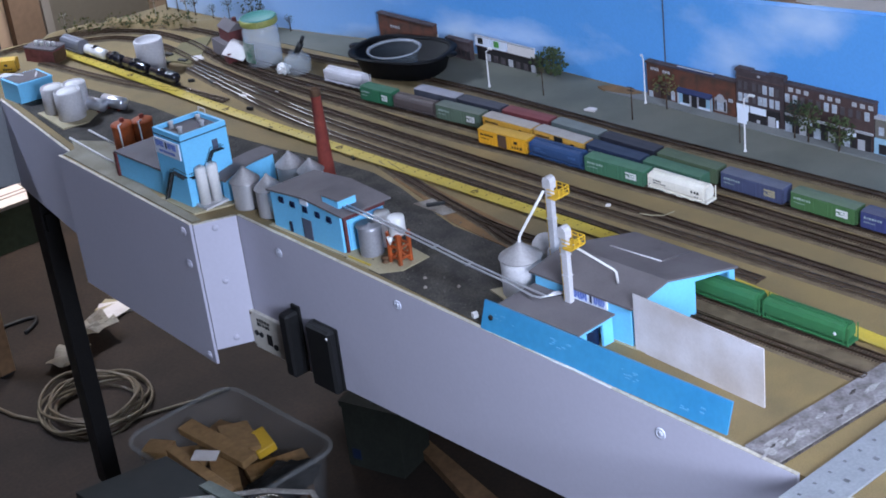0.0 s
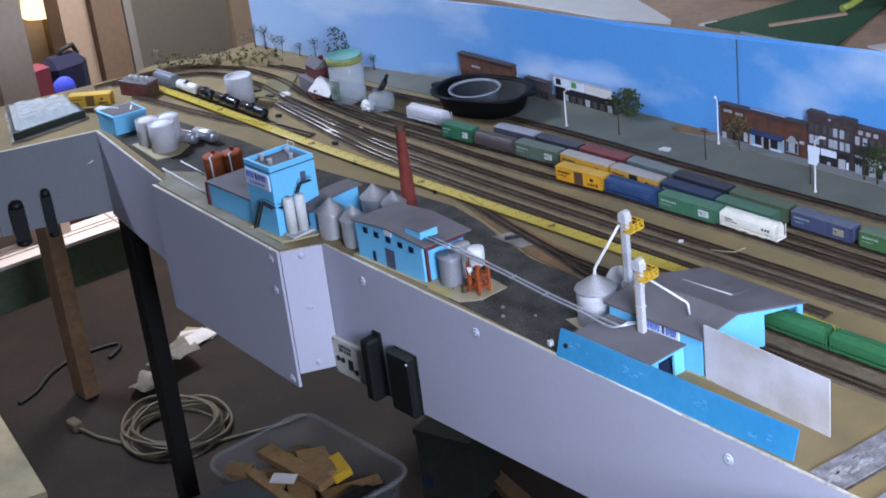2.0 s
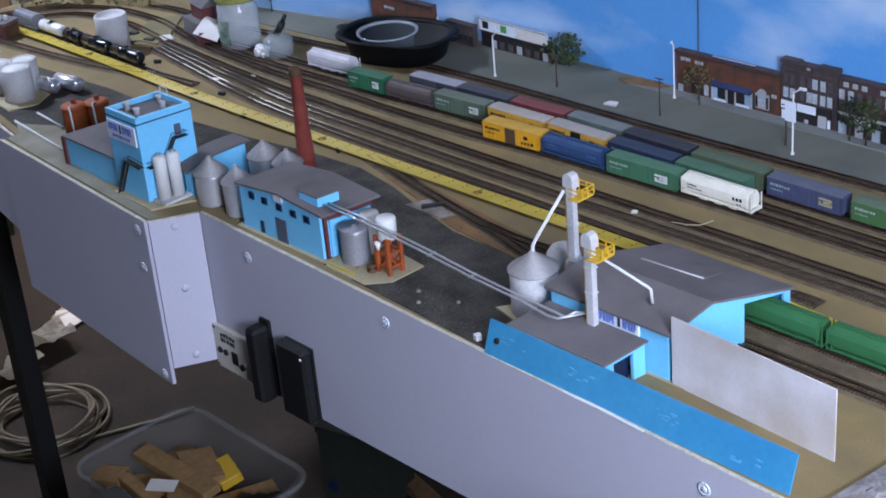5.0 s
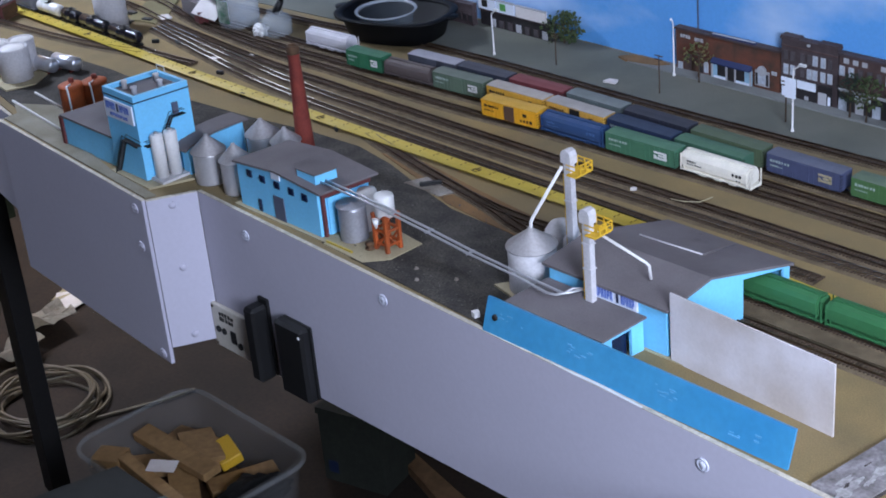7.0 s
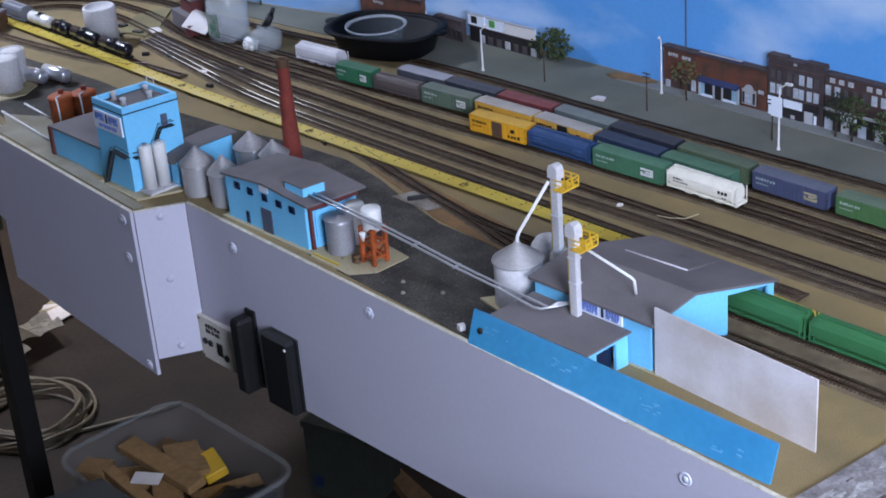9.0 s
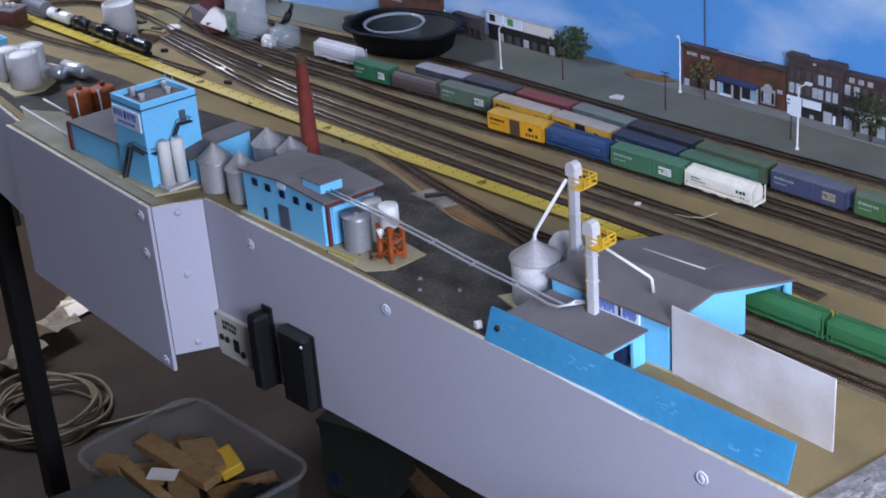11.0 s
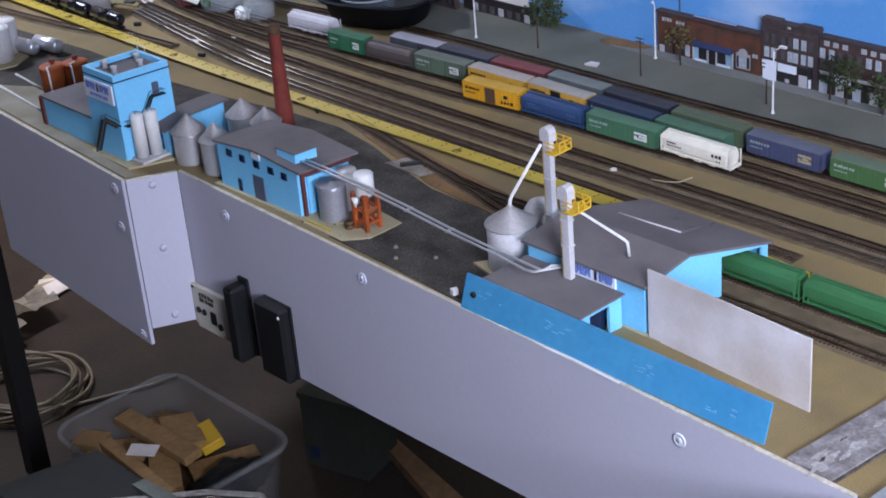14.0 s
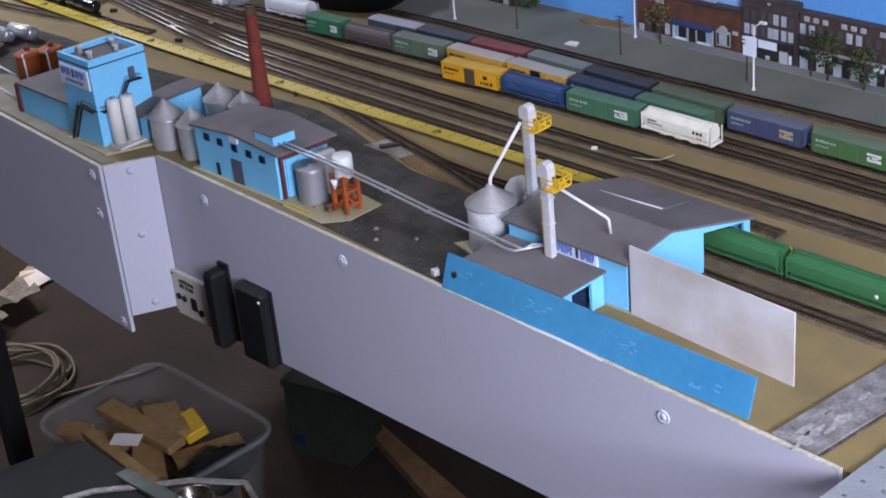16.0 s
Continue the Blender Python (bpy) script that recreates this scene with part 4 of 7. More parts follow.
def elevator(x, y, z0, z1, label):
    ob = thing("grain_elevator", (x, y, z0), label, "grain elevator", "elevator legs")
    w = 0.005
    part("casing", box(x - w, x + w, y - w * 0.75, y + w * 0.75, z0, z1 - 0.016, bevel=0.0006), M_SILOW, ob)
    for z in (z0 + (z1 - z0) * 0.35, z0 + (z1 - z0) * 0.62):
        part("flange", box(x - w - 0.0008, x + w + 0.0008, y - w * 0.75 - 0.0008, y + w * 0.75 + 0.0008, z, z + 0.0015), M_SILOW, ob)
    bm = profile_y([(x - 0.0068, z1 - 0.016), (x + 0.0068, z1 - 0.016), (x + 0.0068, z1 - 0.006), (x + 0.0048, z1 - 0.0018), (x, z1), (x - 0.0048, z1 - 0.0018), (x - 0.0068, z1 - 0.006)], y - 0.0055, y + 0.0055)
    part("head", bm, M_SILOW, ob, "rounded pale head")
    pf = part("platform", box(x - 0.004, x + 0.017, y - 0.001, y + 0.017, z1 - 0.0275, z1 - 0.026), M_YELRAIL, ob, "yellow service platform")
    for px_, py_ in ((x - 0.004, y + 0.017), (x + 0.017, y + 0.017), (x + 0.017, y - 0.001), (x + 0.0065, y + 0.017), (x + 0.017, y + 0.008)):
        part("post", box(px_ - 0.0006, px_ + 0.0006, py_ - 0.0006, py_ + 0.0006, z1 - 0.026, z1 - 0.015), M_YELRAIL, pf)
    for z in (z1 - 0.0205, z1 - 0.0155):
        part("rail", box(x - 0.004, x + 0.017, y + 0.0164, y + 0.0176, z, z + 0.001), M_YELRAIL, pf)
        part("rail", box(x + 0.0164, x + 0.0176, y - 0.001, y + 0.0164, z, z + 0.001), M_YELRAIL, pf)
        part("rail", box(x + 0.003, x + 0.017, y - 0.0085, y - 0.0075, z, z + 0.001), M_YELRAIL, pf)
    part("step", box(x + 0.003, x + 0.017, y - 0.0085, y - 0.001, z1 - 0.0275, z1 - 0.026), M_YELRAIL, pf)
    bm = bmesh.new()
    for k in (-0.002, 0.002):
        add_box(bm, x - w - 0.0022, x - w - 0.0016, y + k - 0.0004, y + k + 0.0004, z0, z1 - 0.03)
    for i in range(int((z1 - z0 - 0.035) / 0.003)):
        z = z0 + 0.003 * i
        add_box(bm, x - w - 0.0022, x - w - 0.0016, y - 0.002, y + 0.002, z, z + 0.0007)
    part("ladder", bm, M_YELRAIL, ob, "yellow ladder")
    return ob


leg = elevator(0.8415, -0.1385, T, 1.16, "tall pale grain elevator leg with a yellow platform")
part("spout", tube([(0.8365, -0.1445, 1.14), (0.8175, -0.173, 1.086), (0.8165, -0.1755, 1.081), (0.8165, -0.1765, 1.069)], 0.002, 8), M_WHITE, leg, "bright slanting spout")
leg2 = elevator(0.93, -0.2085, 1.0392, 1.1445, "pale grain elevator leg standing on the annex roof")
part("spout", tube([(0.938, -0.204, 1.118), (0.977, -0.1765, 1.0845), (0.9795, -0.175, 1.0815), (0.9805, -0.174, 1.066)], 0.0016, 8), M_WHITE, leg2, "bright slanting spout")
dr = thing("drier", (0.835, -0.118, T), "pale domed grain drier behind the silo", "drier")
part("drum", lathe(0.796, -0.108, [(0.019, T), (0.019, 1.03), (0.0205, 1.031), (0.019, 1.039), (0.014, 1.047), (0.006, 1.051), (0, 1.052)], 24), M_SILOW, dr)
part("drum", lathe(0.8205, -0.1135, [(0.0135, T), (0.0135, 1.03), (0.0125, 1.038), (0.007, 1.0425), (0, 1.0435)], 20), M_SILOW, dr)

# loose sheets
blue = thing("plastic_sheet", (1.02, -0.272, T), "bright blue plastic sheet leaning on the annex behind the fascia", "sheet")
bm = profile_x([(-0.276, T + 0.0005), (-0.273, T + 0.0005), (-0.2605, 1.0365), (-0.2635, 1.037)], 0, 1)
for v in bm.verts:
    v.co.x = 0.836 if v.co.x < 0.5 else 1.222
    v.co.y -= 0.004 if v.co.x > 1 else 0.0
part("sheet", bm, M_BLUEBOARD, blue)
bm = lathe(0, 0, [(0.0035, 0), (0.0035, 0.001), (0, 0.001)], 14)
bm.transform(Matrix.Translation((0.8515, -0.2705, 1.0195)) @ Matrix.Rotation(radians(71), 4, "X"))
part("hole", bm, M_INK, blue, "punched dark hole")
rnd = random.Random(4)
bm = bmesh.new()
for x, z, n in ((0.965, 0.02, 9), (1.078, 0.019, 9), (1.165, 0.013, 7), (0.868, 0.022, 6)):
    for i in range(n):
        zz = T + z + rnd.uniform(-0.005, 0.005)
        xx = x + rnd.uniform(-0.016, 0.02)
        yy = -0.2761 + 0.338 * (zz - T) - 0.004 * (xx - 0.838) / 0.377
        add_box(bm, xx, xx + rnd.uniform(0.002, 0.008), yy - 0.0002, yy + 0.0008, zz, zz + rnd.uniform(0.0009, 0.002))
part("worn_print", bm, M_PALEMARK, blue, "faint worn print")["kind"] = "stuff"
white = whole("card_sheet", prism([(1.025, -0.199), (1.2225, -0.2115), (1.2225, -0.2095), (1.025, -0.197)], T, 1.0765), M_CARDSHEET, "smudged white card sheet standing beside the warehouse", "card")
whole("scrap", prism([(0.806, -0.262), (0.813, -0.264), (0.815, -0.258), (0.809, -0.255)], T + 0.0016, T + 0.008), M_WHITE, "tiny white scrap on the gravel", "scrap")
for x, y in ((0.68, -0.226), (0.70, -0.244), (0.735, -0.216)):
    whole("scrap", lathe(x, y, [(0.003, T + 0.0016), (0.002, T + 0.004), (0, T + 0.0045)], 6), M_CONCRETE, "small grey stone on the gravel", "scrap", "stones")

whole("torn_paper", prism([(0.93, -0.2795), (0.97, -0.2825), (1.0, -0.2825), (1.03, -0.2845), (1.06, -0.286), (1.06, -0.2835), (1.0, -0.279)], T + 0.0019, T + 0.0028), M_WHITE, "torn white paper strip along the fascia's top", "paper")


# ---- rolling stock ----
PAINT = {}


def paint(rgb, rough=0.55):
    if rgb not in PAINT:
        g = sum(rgb) / 3
        PAINT[rgb] = material("car paint", lin(*(0.86 * c + 0.12 * g for c in rgb)), rough, spread=0.06, fine=160, coarse=45, bump=0.02, each=0.05)
    return PAINT[rgb]


def bogies(ob, half, under=0.0085):
    """Frame, couplers and the two trucks with their wheels, about the middle of a car."""
    part("underframe", box(-half * 0.96, half * 0.96, -0.004, 0.004, under - 0.001, under + 0.002), M_BLACK, ob, local=True)
    for s in (-1, 1):
        c = s * half * 0.7
        tr = part("truck", box(c - 0.008, c + 0.008, -0.0065, 0.0065, 0.0068, 0.0088), M_BLACK, ob, local=True)
        for k in (-1, 1):
            part("side_frame", profile_y([(c - 0.009, 0.0068), (c + 0.009, 0.0068), (c + 0.005, 0.0092), (c - 0.005, 0.0092)], k * 0.0068 - 0.0006, k * 0.0068 + 0.0006), M_BLACK, tr, local=True)
            for j in (-1, 1):
                bm = lathe(0, 0, [(0.0024, -0.0007), (0.0024, 0.0007)], 12)
                bm.transform(Matrix.Translation((c + j * 0.0052, k * 0.0051, 0.0077)) @ Matrix.Rotation(radians(90), 4, "X"))
                part("wheel", bm, M_RAIL, tr, local=True)
        part("coupler", box(s * half - 0.001 if s > 0 else -half - 0.0035, half + 0.0035 if s > 0 else -half + 0.001, -0.001, 0.001, 0.0085, 0.0105), M_BLACK, ob, local=True)


M_FADED = material("faded white lettering", lin(178, 190, 184), 0.7, spread=0.3, fine=900, coarse=260, second=lin(138, 158, 148))


def marks(ob, x0, x1, y, z0, z1, n, mat, seed):
    """Plain strokes where a car's lettering is, on its near side."""
    r = random.Random(seed)
    bm = bmesh.new()
    for i in range(n):
        a = x0 + (x1 - x0) * i / n
        add_box(bm, a, a + (x1 - x0) / n * r.uniform(0.45, 0.8), y - 0.0004, y, z0, z0 + (z1 - z0) * r.uniform(0.7, 1.0))
    part("lettering", bm, mat, ob, "unreadable painted lettering", local=True)


def emblem(ob, x0, x1, y, z0, z1, mat):
    """A plain interlocked emblem of three short bars."""
    bm = bmesh.new()
    w = x1 - x0
    h = z1 - z0
    add_box(bm, x0, x1, y - 0.0005, y, z1 - h * 0.26, z1)
    add_box(bm, x0 + w * 0.35, x1, y - 0.0005, y, z0 + h * 0.37, z0 + h * 0.62)
    add_box(bm, x0, x1, y - 0.0005, y, z0, z0 + h * 0.26)
    add_box(bm, x1 - w * 0.22, x1, y - 0.0005, y, z0 + h * 0.26, z1 - h * 0.26)
    add_box(bm, x0, x0 + w * 0.2, y - 0.0005, y, z0 + h * 0.1, z0 + h * 0.5)
    part("emblem", bm, mat, ob, "white angular emblem", local=True)


def boxcar(x0, x1, y, rgb, roof, label, door=None, logo=None, text=True, rz=0, h=0.0345, seed=1, group="freight cars"):
    ob = thing("boxcar", ((x0 + x1) / 2, y, T), label, "railway car", group, rz)
    a, w = (x1 - x0) / 2 - 0.002, 0.0112
    body = part("body", box(-a, a, -w, w, 0.0098, h - 0.002), paint(rgb), ob, local=True)
    part("roof", profile_x([(-w - 0.0004, h - 0.002), (w + 0.0004, h - 0.002), (w + 0.0004, h - 0.0012), (0, h), (-w - 0.0004, h - 0.0012)], -a - 0.0005, a + 0.0005), paint(roof, 0.75), ob, local=True)
    bm = bmesh.new()
    n = 14
    for i in range(n + 1):
        x = -a + 2 * a * i / n
        add_box(bm, x - 0.0004, x + 0.0004, -w - 0.0005, -w, 0.0105, h - 0.0025)
        add_box(bm, x - 0.0004, x + 0.0004, w, w + 0.0005, 0.0105, h - 0.0025)
    part("rib", bm, paint(rgb), body, local=True)["kind"] = "stuff"
    bm = bmesh.new()
    for i in range(n):
        x = -a + 2 * a * (i + 0.5) / n
        add_box(bm, x - 0.0005, x + 0.0005, -w, w, h - 0.0016, h - 0.0009)
    part("roof_rib", bm, paint(roof, 0.75), ob, local=True)["kind"] = "stuff"
    part("door", box(-0.0085, 0.0085, -w - 0.0009, -w, 0.0105, h - 0.003), paint(door or rgb), ob, "sliding door", local=True)
    bm = bmesh.new()
    for s in (-1, 1):
        for i in range(6):
            add_box(bm, s * a - 0.0006, s * a + 0.0006, -w - 0.0008, -w - 0.0003, 0.0115 + 0.0035 * i, 0.0121 + 0.0035 * i)
            add_box(bm, min(s * a, s * (a + 0.0008)), max(s * a, s * (a + 0.0008)), -w, -w + 0.005, 0.0115 + 0.0035 * i, 0.0121 + 0.0035 * i)
    part("ladder", bm, M_BLACK, ob, local=True)["kind"] = "stuff"
    if text:
        marks(ob, -a * 0.9, -a * 0.35, -w - 0.0005, 0.024, 0.0275, 7, M_FADED if logo else M_INK, seed)
        marks(ob, -a * 0.9, -a * 0.55, -w - 0.0005, 0.0185, 0.0202, 6, M_FADED if logo else M_INK, seed + 1)
    if logo:
        emblem(ob, a * 0.42, a * 0.78, -w - 0.0005, 0.0165, 0.0265, logo)
    elif text:
        marks(ob, a * 0.4, a * 0.85, -w - 0.0005, 0.014, 0.0185, 4, M_INK, seed + 2)
        marks(ob, a * 0.5, a * 0.7, -w - 0.0005, 0.0215, 0.0265, 1, M_INK, seed + 3)
    bogies(ob, a)
    return ob


def hopper_car(x0, x1, y, rgb, label, mark=None, rz=0, h=0.0355, disc=False, group="freight cars"):
    ob = thing("hopper_car", ((x0 + x1) / 2, y, T), label, "railway car", group, rz)
    a = (x1 - x0) / 2 - 0.002
    m = paint(rgb)
    sec = [(-0.0085, 0.0125), (-0.0113, 0.0165), (-0.0116, 0.022), (-0.0112, 0.028), (-0.009, 0.0325), (-0.005, 0.0345), (0.005, 0.0345), (0.009, 0.0325), (0.0112, 0.028), (0.0116, 0.022), (0.0113, 0.0165), (0.0085, 0.0125)]
    sec = [(p, q * h / 0.0355) for p, q in sec]
    body = part("body", profile_x(sec, -a * 0.9, a * 0.9), m, ob, local=True)
    for s in (-1, 1):
        xs = sorted((s * a * 0.9, s * a))
        part("end_slope", profile_x([(p * 0.93, 0.0165 + (q - 0.0165) * 0.9) for p, q in sec[1:-1]], xs[0], xs[1] - 0.003 * (s > 0) + 0.003 * (s < 0) * 0), m, body, local=True)
        bm = bmesh.new()
        for k in (-1, 1):
            add_box(bm, s * a - 0.0006, s * a + 0.0006, k * 0.0105 - 0.0006, k * 0.0105 + 0.0006, 0.0105, h - 0.004)
            add_box(bm, s * a * 0.9 - 0.0006, s * a * 0.9 + 0.0006, k * 0.0112 - 0.0006, k * 0.0112 + 0.0006, 0.0105, 0.018)
        for i in range(6):
            add_box(bm, s * a - 0.0005, s * a + 0.0005, -0.0105, -0.0045, 0.0125 + 0.0035 * i, 0.0131 + 0.0035 * i)
        add_box(bm, s * a - 0.0008, s * a + 0.0008, -0.011, 0.011, 0.0098, 0.0118)
        part("end_frame", bm, m, ob, local=True)
    part("sill", box(-a, a, -0.0112, 0.0112, 0.0108, 0.0125), m, ob, local=True)
    for c in (-0.58, 0.0, 0.58):
        x = a * c * 0.75
        part("bay", profile_y([(x - 0.0105, 0.0112), (x + 0.0105, 0.0112), (x + 0.005, 0.0062), (x - 0.005, 0.0062)], -0.006, 0.006), m, ob, local=True)
    bm = bmesh.new()
    add_box(bm, -a * 0.95, a * 0.95, -0.0028, 0.0028, h - 0.0012, h + 0.0003)
    part("roof_walk", bm, m, ob, local=True)
    if mark:
        marks(ob, -a * 0.8, -a * 0.5, -0.0118, 0.0235, 0.0255, 4, mark, 5)
        marks(ob, -a * 0.8, -a * 0.35, -0.0118, 0.02, 0.0215, 6, mark, 6)
        marks(ob, a * 0.5, a * 0.8, -0.0118, 0.0215, 0.0265, 3, mark, 7)
        marks(ob, a * 0.62, a * 0.78, -0.0118, 0.0165, 0.018, 2, mark, 8)
    if disc:
        bm = lathe(0, 0, [(0.0022, 0), (0.0022, 0.0008), (0, 0.0008)], 14)
        bm.transform(Matrix.Translation((a * 0.72, -0.0114, 0.0225)) @ Matrix.Rotation(radians(90), 4, "X"))
        part("disc", bm, M_WHITE, ob, "small white disc", local=True)
    bogies(ob, a)
    return ob


def tank_car(x0, x1, y, rgb, label, rz=0):
    ob = thing("tank_car", ((x0 + x1) / 2, y, T), label, "railway car", "tank cars", rz)
    a, r = (x1 - x0) / 2 - 0.002, 0.0098
    bm = lathe(0, 0, [(0, -a * 0.95), (r * 0.6, -a * 0.93), (r * 0.92, -a * 0.88), (r, -a * 0.82), (r, -a * 0.3), (r * 1.02, -a * 0.29), (r, -a * 0.27), (r, a * 0.27), (r * 1.02, a * 0.29), (r, a * 0.3), (r, a * 0.82), (r * 0.92, a * 0.88), (r * 0.6, a * 0.93), (0, a * 0.95)], 22)
    bm.transform(Matrix.Translation((0, 0, 0.0205)) @ Matrix.Rotation(radians(90), 4, "Y"))
    tank = part("tank", bm, material("tank enamel", lin(*rgb), 0.22, spread=0.1, fine=300, coarse=30, bump=0.0), ob, local=True)
    part("dome", lathe(0, 0, [(0.0034, 0.029), (0.0034, 0.0325), (0.0025, 0.0335), (0, 0.034)], 14), M_BLACK, tank, local=True)
    part("walkway", box(-0.006, 0.006, -0.0075, 0.0075, 0.0298, 0.0303), M_BLACK, tank, local=True)
    for c in (-0.7, 0.7):
        part("saddle", box(c * a - 0.003, c * a + 0.003, -0.007, 0.007, 0.0095, 0.0135), M_BLACK, ob, local=True)
    bogies(ob, a)
    return ob


GREY, SLATE = (150, 150, 156), (66, 66, 74)
boxcar(0.43, 0.53, 0.1385, (246, 174, 20), (216, 164, 50), "bright yellow boxcar with a dark brown door", door=(96, 70, 52), seed=2, rz=4.5)
hopper_car(0.5325, 0.641, 0.1448, (42, 72, 118), "royal blue covered hopper car with pale marks", mark=material("faint pale marks", lin(74, 104, 150), 0.7, spread=0.2), rz=1.7)
boxcar(0.643, 0.755, 0.1485, (68, 120, 88), (80, 126, 98), "green boxcar with a white emblem", logo=M_WHITE, seed=3, rz=2)
hopper_car(0.758, 0.866, 0.1538, (238, 231, 214), "clean white covered hopper car with black lettering", mark=M_INK)

hopper_car(-0.002, 0.096, 0.181, (214, 210, 216), "pale grey covered hopper car beside the black bowl", rz=4.5)
boxcar(0.122, 0.198, 0.158, (46, 116, 78), (56, 110, 80), "short green boxcar with a white emblem", logo=M_WHITE, seed=4, rz=4)
hopper_car(0.2, 0.297, 0.1645, (92, 80, 78), "weathered brown-grey open hopper car", h=0.033, rz=4)
boxcar(0.298, 0.396, 0.1712, (96, 116, 96), (108, 118, 106), "faded olive green boxcar with a white emblem", logo=M_WHITE, seed=5, rz=4)
boxcar(0.4, 0.506, 0.1775, (224, 168, 48), (178, 168, 158), "yellow boxcar with a tan-grey roof", seed=6, rz=2)
boxcar(0.508, 0.613, S2, (230, 172, 60), (172, 166, 160), "yellow boxcar with a black door and grey roof", door=(30, 28, 28), seed=7)
boxcar(0.616, 0.724, S2, (36, 50, 80), (46, 60, 86), "dark navy boxcar with white lettering", seed=8, logo=M_SIGN)
boxcar(0.727, 0.834, S2, (62, 104, 80), (76, 116, 90), "dark green boxcar with a pale label", seed=9, logo=M_SIGN)

boxcar(0.214, 0.31, 0.2005, (78, 80, 92), (160, 158, 168), "slate boxcar with a pale grey roof", seed=10, text=False, rz=4)
boxcar(0.312, 0.408, 0.2065, (52, 56, 70), (70, 72, 84), "dark slate gondola car among the freight cars", seed=11, text=False, rz=3)
boxcar(0.41, 0.509, 0.2118, (116, 50, 54), (132, 66, 68), "maroon boxcar with a dusty roof", seed=12, text=False, rz=2.8)
boxcar(0.512, 0.611, S3, (92, 104, 104), (118, 126, 126), "grey-green boxcar with a dusty roof", seed=13, text=False)
boxcar(0.614, 0.722, 0.2155, (40, 42, 56), (56, 58, 70), "near-black boxcar with a dull roof", seed=14, text=False)
boxcar(0.726, 0.838, 0.214, (82, 98, 70), (88, 104, 80), "olive green boxcar with a plain side", seed=15, text=False)
boxcar(0.844, 0.952, 0.2115, (70, 76, 108), (96, 100, 118), "faded purple-blue boxcar with a grey roof", seed=16, logo=M_SAND)
boxcar(0.962, 1.068, 0.2128, (72, 112, 62), (98, 116, 92), "green boxcar with a bold white emblem", logo=M_WHITE, seed=17)
boxcar(1.072, 1.178, 0.214, (58, 64, 116), (88, 90, 114), "purple-blue boxcar with white lettering", logo=M_WHITE, seed=18)
boxcar(1.182, 1.288, 0.2145, (58, 64, 116), (88, 90, 114), "purple-blue boxcar at the end of the string", seed=19)

hopper_car(0.99, 1.108, -0.0525, (50, 112, 64), "bright green covered hopper car inside the warehouse door", h=0.0375)
hopper_car(1.11, 1.233, -0.0525, (50, 114, 64), "bright green covered hopper car with a white disc", h=0.0375, disc=True)

tank_car(-0.406, -0.3215, 0.0112, (26, 26, 34), "glossy black tank car beside the tape")
tank_car(-0.3175, -0.227, 0.0115, (26, 26, 34), "glossy black tank car beside the tape")
tank_car(-0.461, -0.409, 0.0112, (26, 26, 34), "short glossy black tank car beside the tape")
tank_car(-0.542, -0.465, 0.0112, (232, 230, 228), "white tank car beside the tape")
hopper_car(-0.62, -0.546, 0.0118, (120, 122, 132), "small grey hopper car near the end of the tape")
boxcar(-0.6615, -0.572, -0.145, (226, 170, 34), (232, 184, 60), "bright yellow boxcar with a dark door on the far return", door=(120, 88, 30), seed=21, rz=45)

# ---- left end of the layout ----
tank = thing("blue_shed", (-0.46, -0.17, T), "pale blue flat-roofed shed near the corner of the deck", "model building")
SHED = [(-0.495, -0.1985), (-0.433, -0.1985), (-0.42, -0.135), (-0.478, -0.132)]
inset = lambda k: [(x + (-0.4565 - x) * k, y + (-0.166 - y) * k) for x, y in SHED]
part("wall", prism(SHED, T, 1.036), M_BLUE, tank)
part("parapet", prism(inset(-0.04), 1.036, 1.039), M_BLUE, tank)
part("roof_sheet", prism(inset(0.12), 1.039, 1.0402), M_ROOF, tank)
for x, y, rz in ((-0.476, -0.172, 20), (-0.447, -0.15, -35)):
    whole("scrap", box(-0.012, 0.012, -0.0012, 0.0012, 0, 0.0016), M_WHITE, "thin white stick lying on the shed roof", "scrap", "white sticks", at=(x, y, 1.0402), rz=rz)
ob = thing("long_crate", (-0.55, -0.13, T), "low white flat car body lying behind the shed", "model part")
part("deck", box(-0.045, 0.045, -0.011, 0.011, 0.004, 0.011, bevel=0.001), M_WHITE, ob, local=True)
for x in (-0.03, 0.03):
    part("block", box(x - 0.008, x + 0.008, -0.008, 0.008, 0.0, 0.004), M_BLACK, ob, local=True)
ob.matrix_basis = pose(-0.548, -0.135, T, 0, 0, 20)

M_CHROME = material("bright tank chrome", lin(222, 224, 232), 0.3, metal=0.75, spread=0.05, fine=200, coarse=15, bump=0.0)
whole("plinth", prism([(-0.36, -0.208), (-0.25, -0.222), (-0.238, -0.178), (-0.27, -0.13), (-0.335, -0.128)], T, T + 0.004), M_SAND, "pale tan plinth under the white silos", "plinth", kind="structure")
for x, y, r, h in ((-0.336, -0.182, 0.021, 0.05), (-0.283, -0.182, 0.0245, 0.054), (-0.307, -0.154, 0.021, 0.054)):
    ob = thing("silo", (x, y, T + 0.004), "plain white plaster silo with a sunken top", "silo", "white silos")
    part("shell", lathe(x, y, [(r, T + 0.004), (r, T + h), (r - 0.0015, T + h + 0.001), (r - 0.003, T + h + 0.0005), (r - 0.003, T + h - 0.003), (0, T + h - 0.003)], 26), M_SILOW, ob)
    part("lid", lathe(x, y, [(r - 0.005, T + h - 0.003), (r - 0.006, T + h), (0, T + h + 0.0006)], 26), M_WHITE, ob)
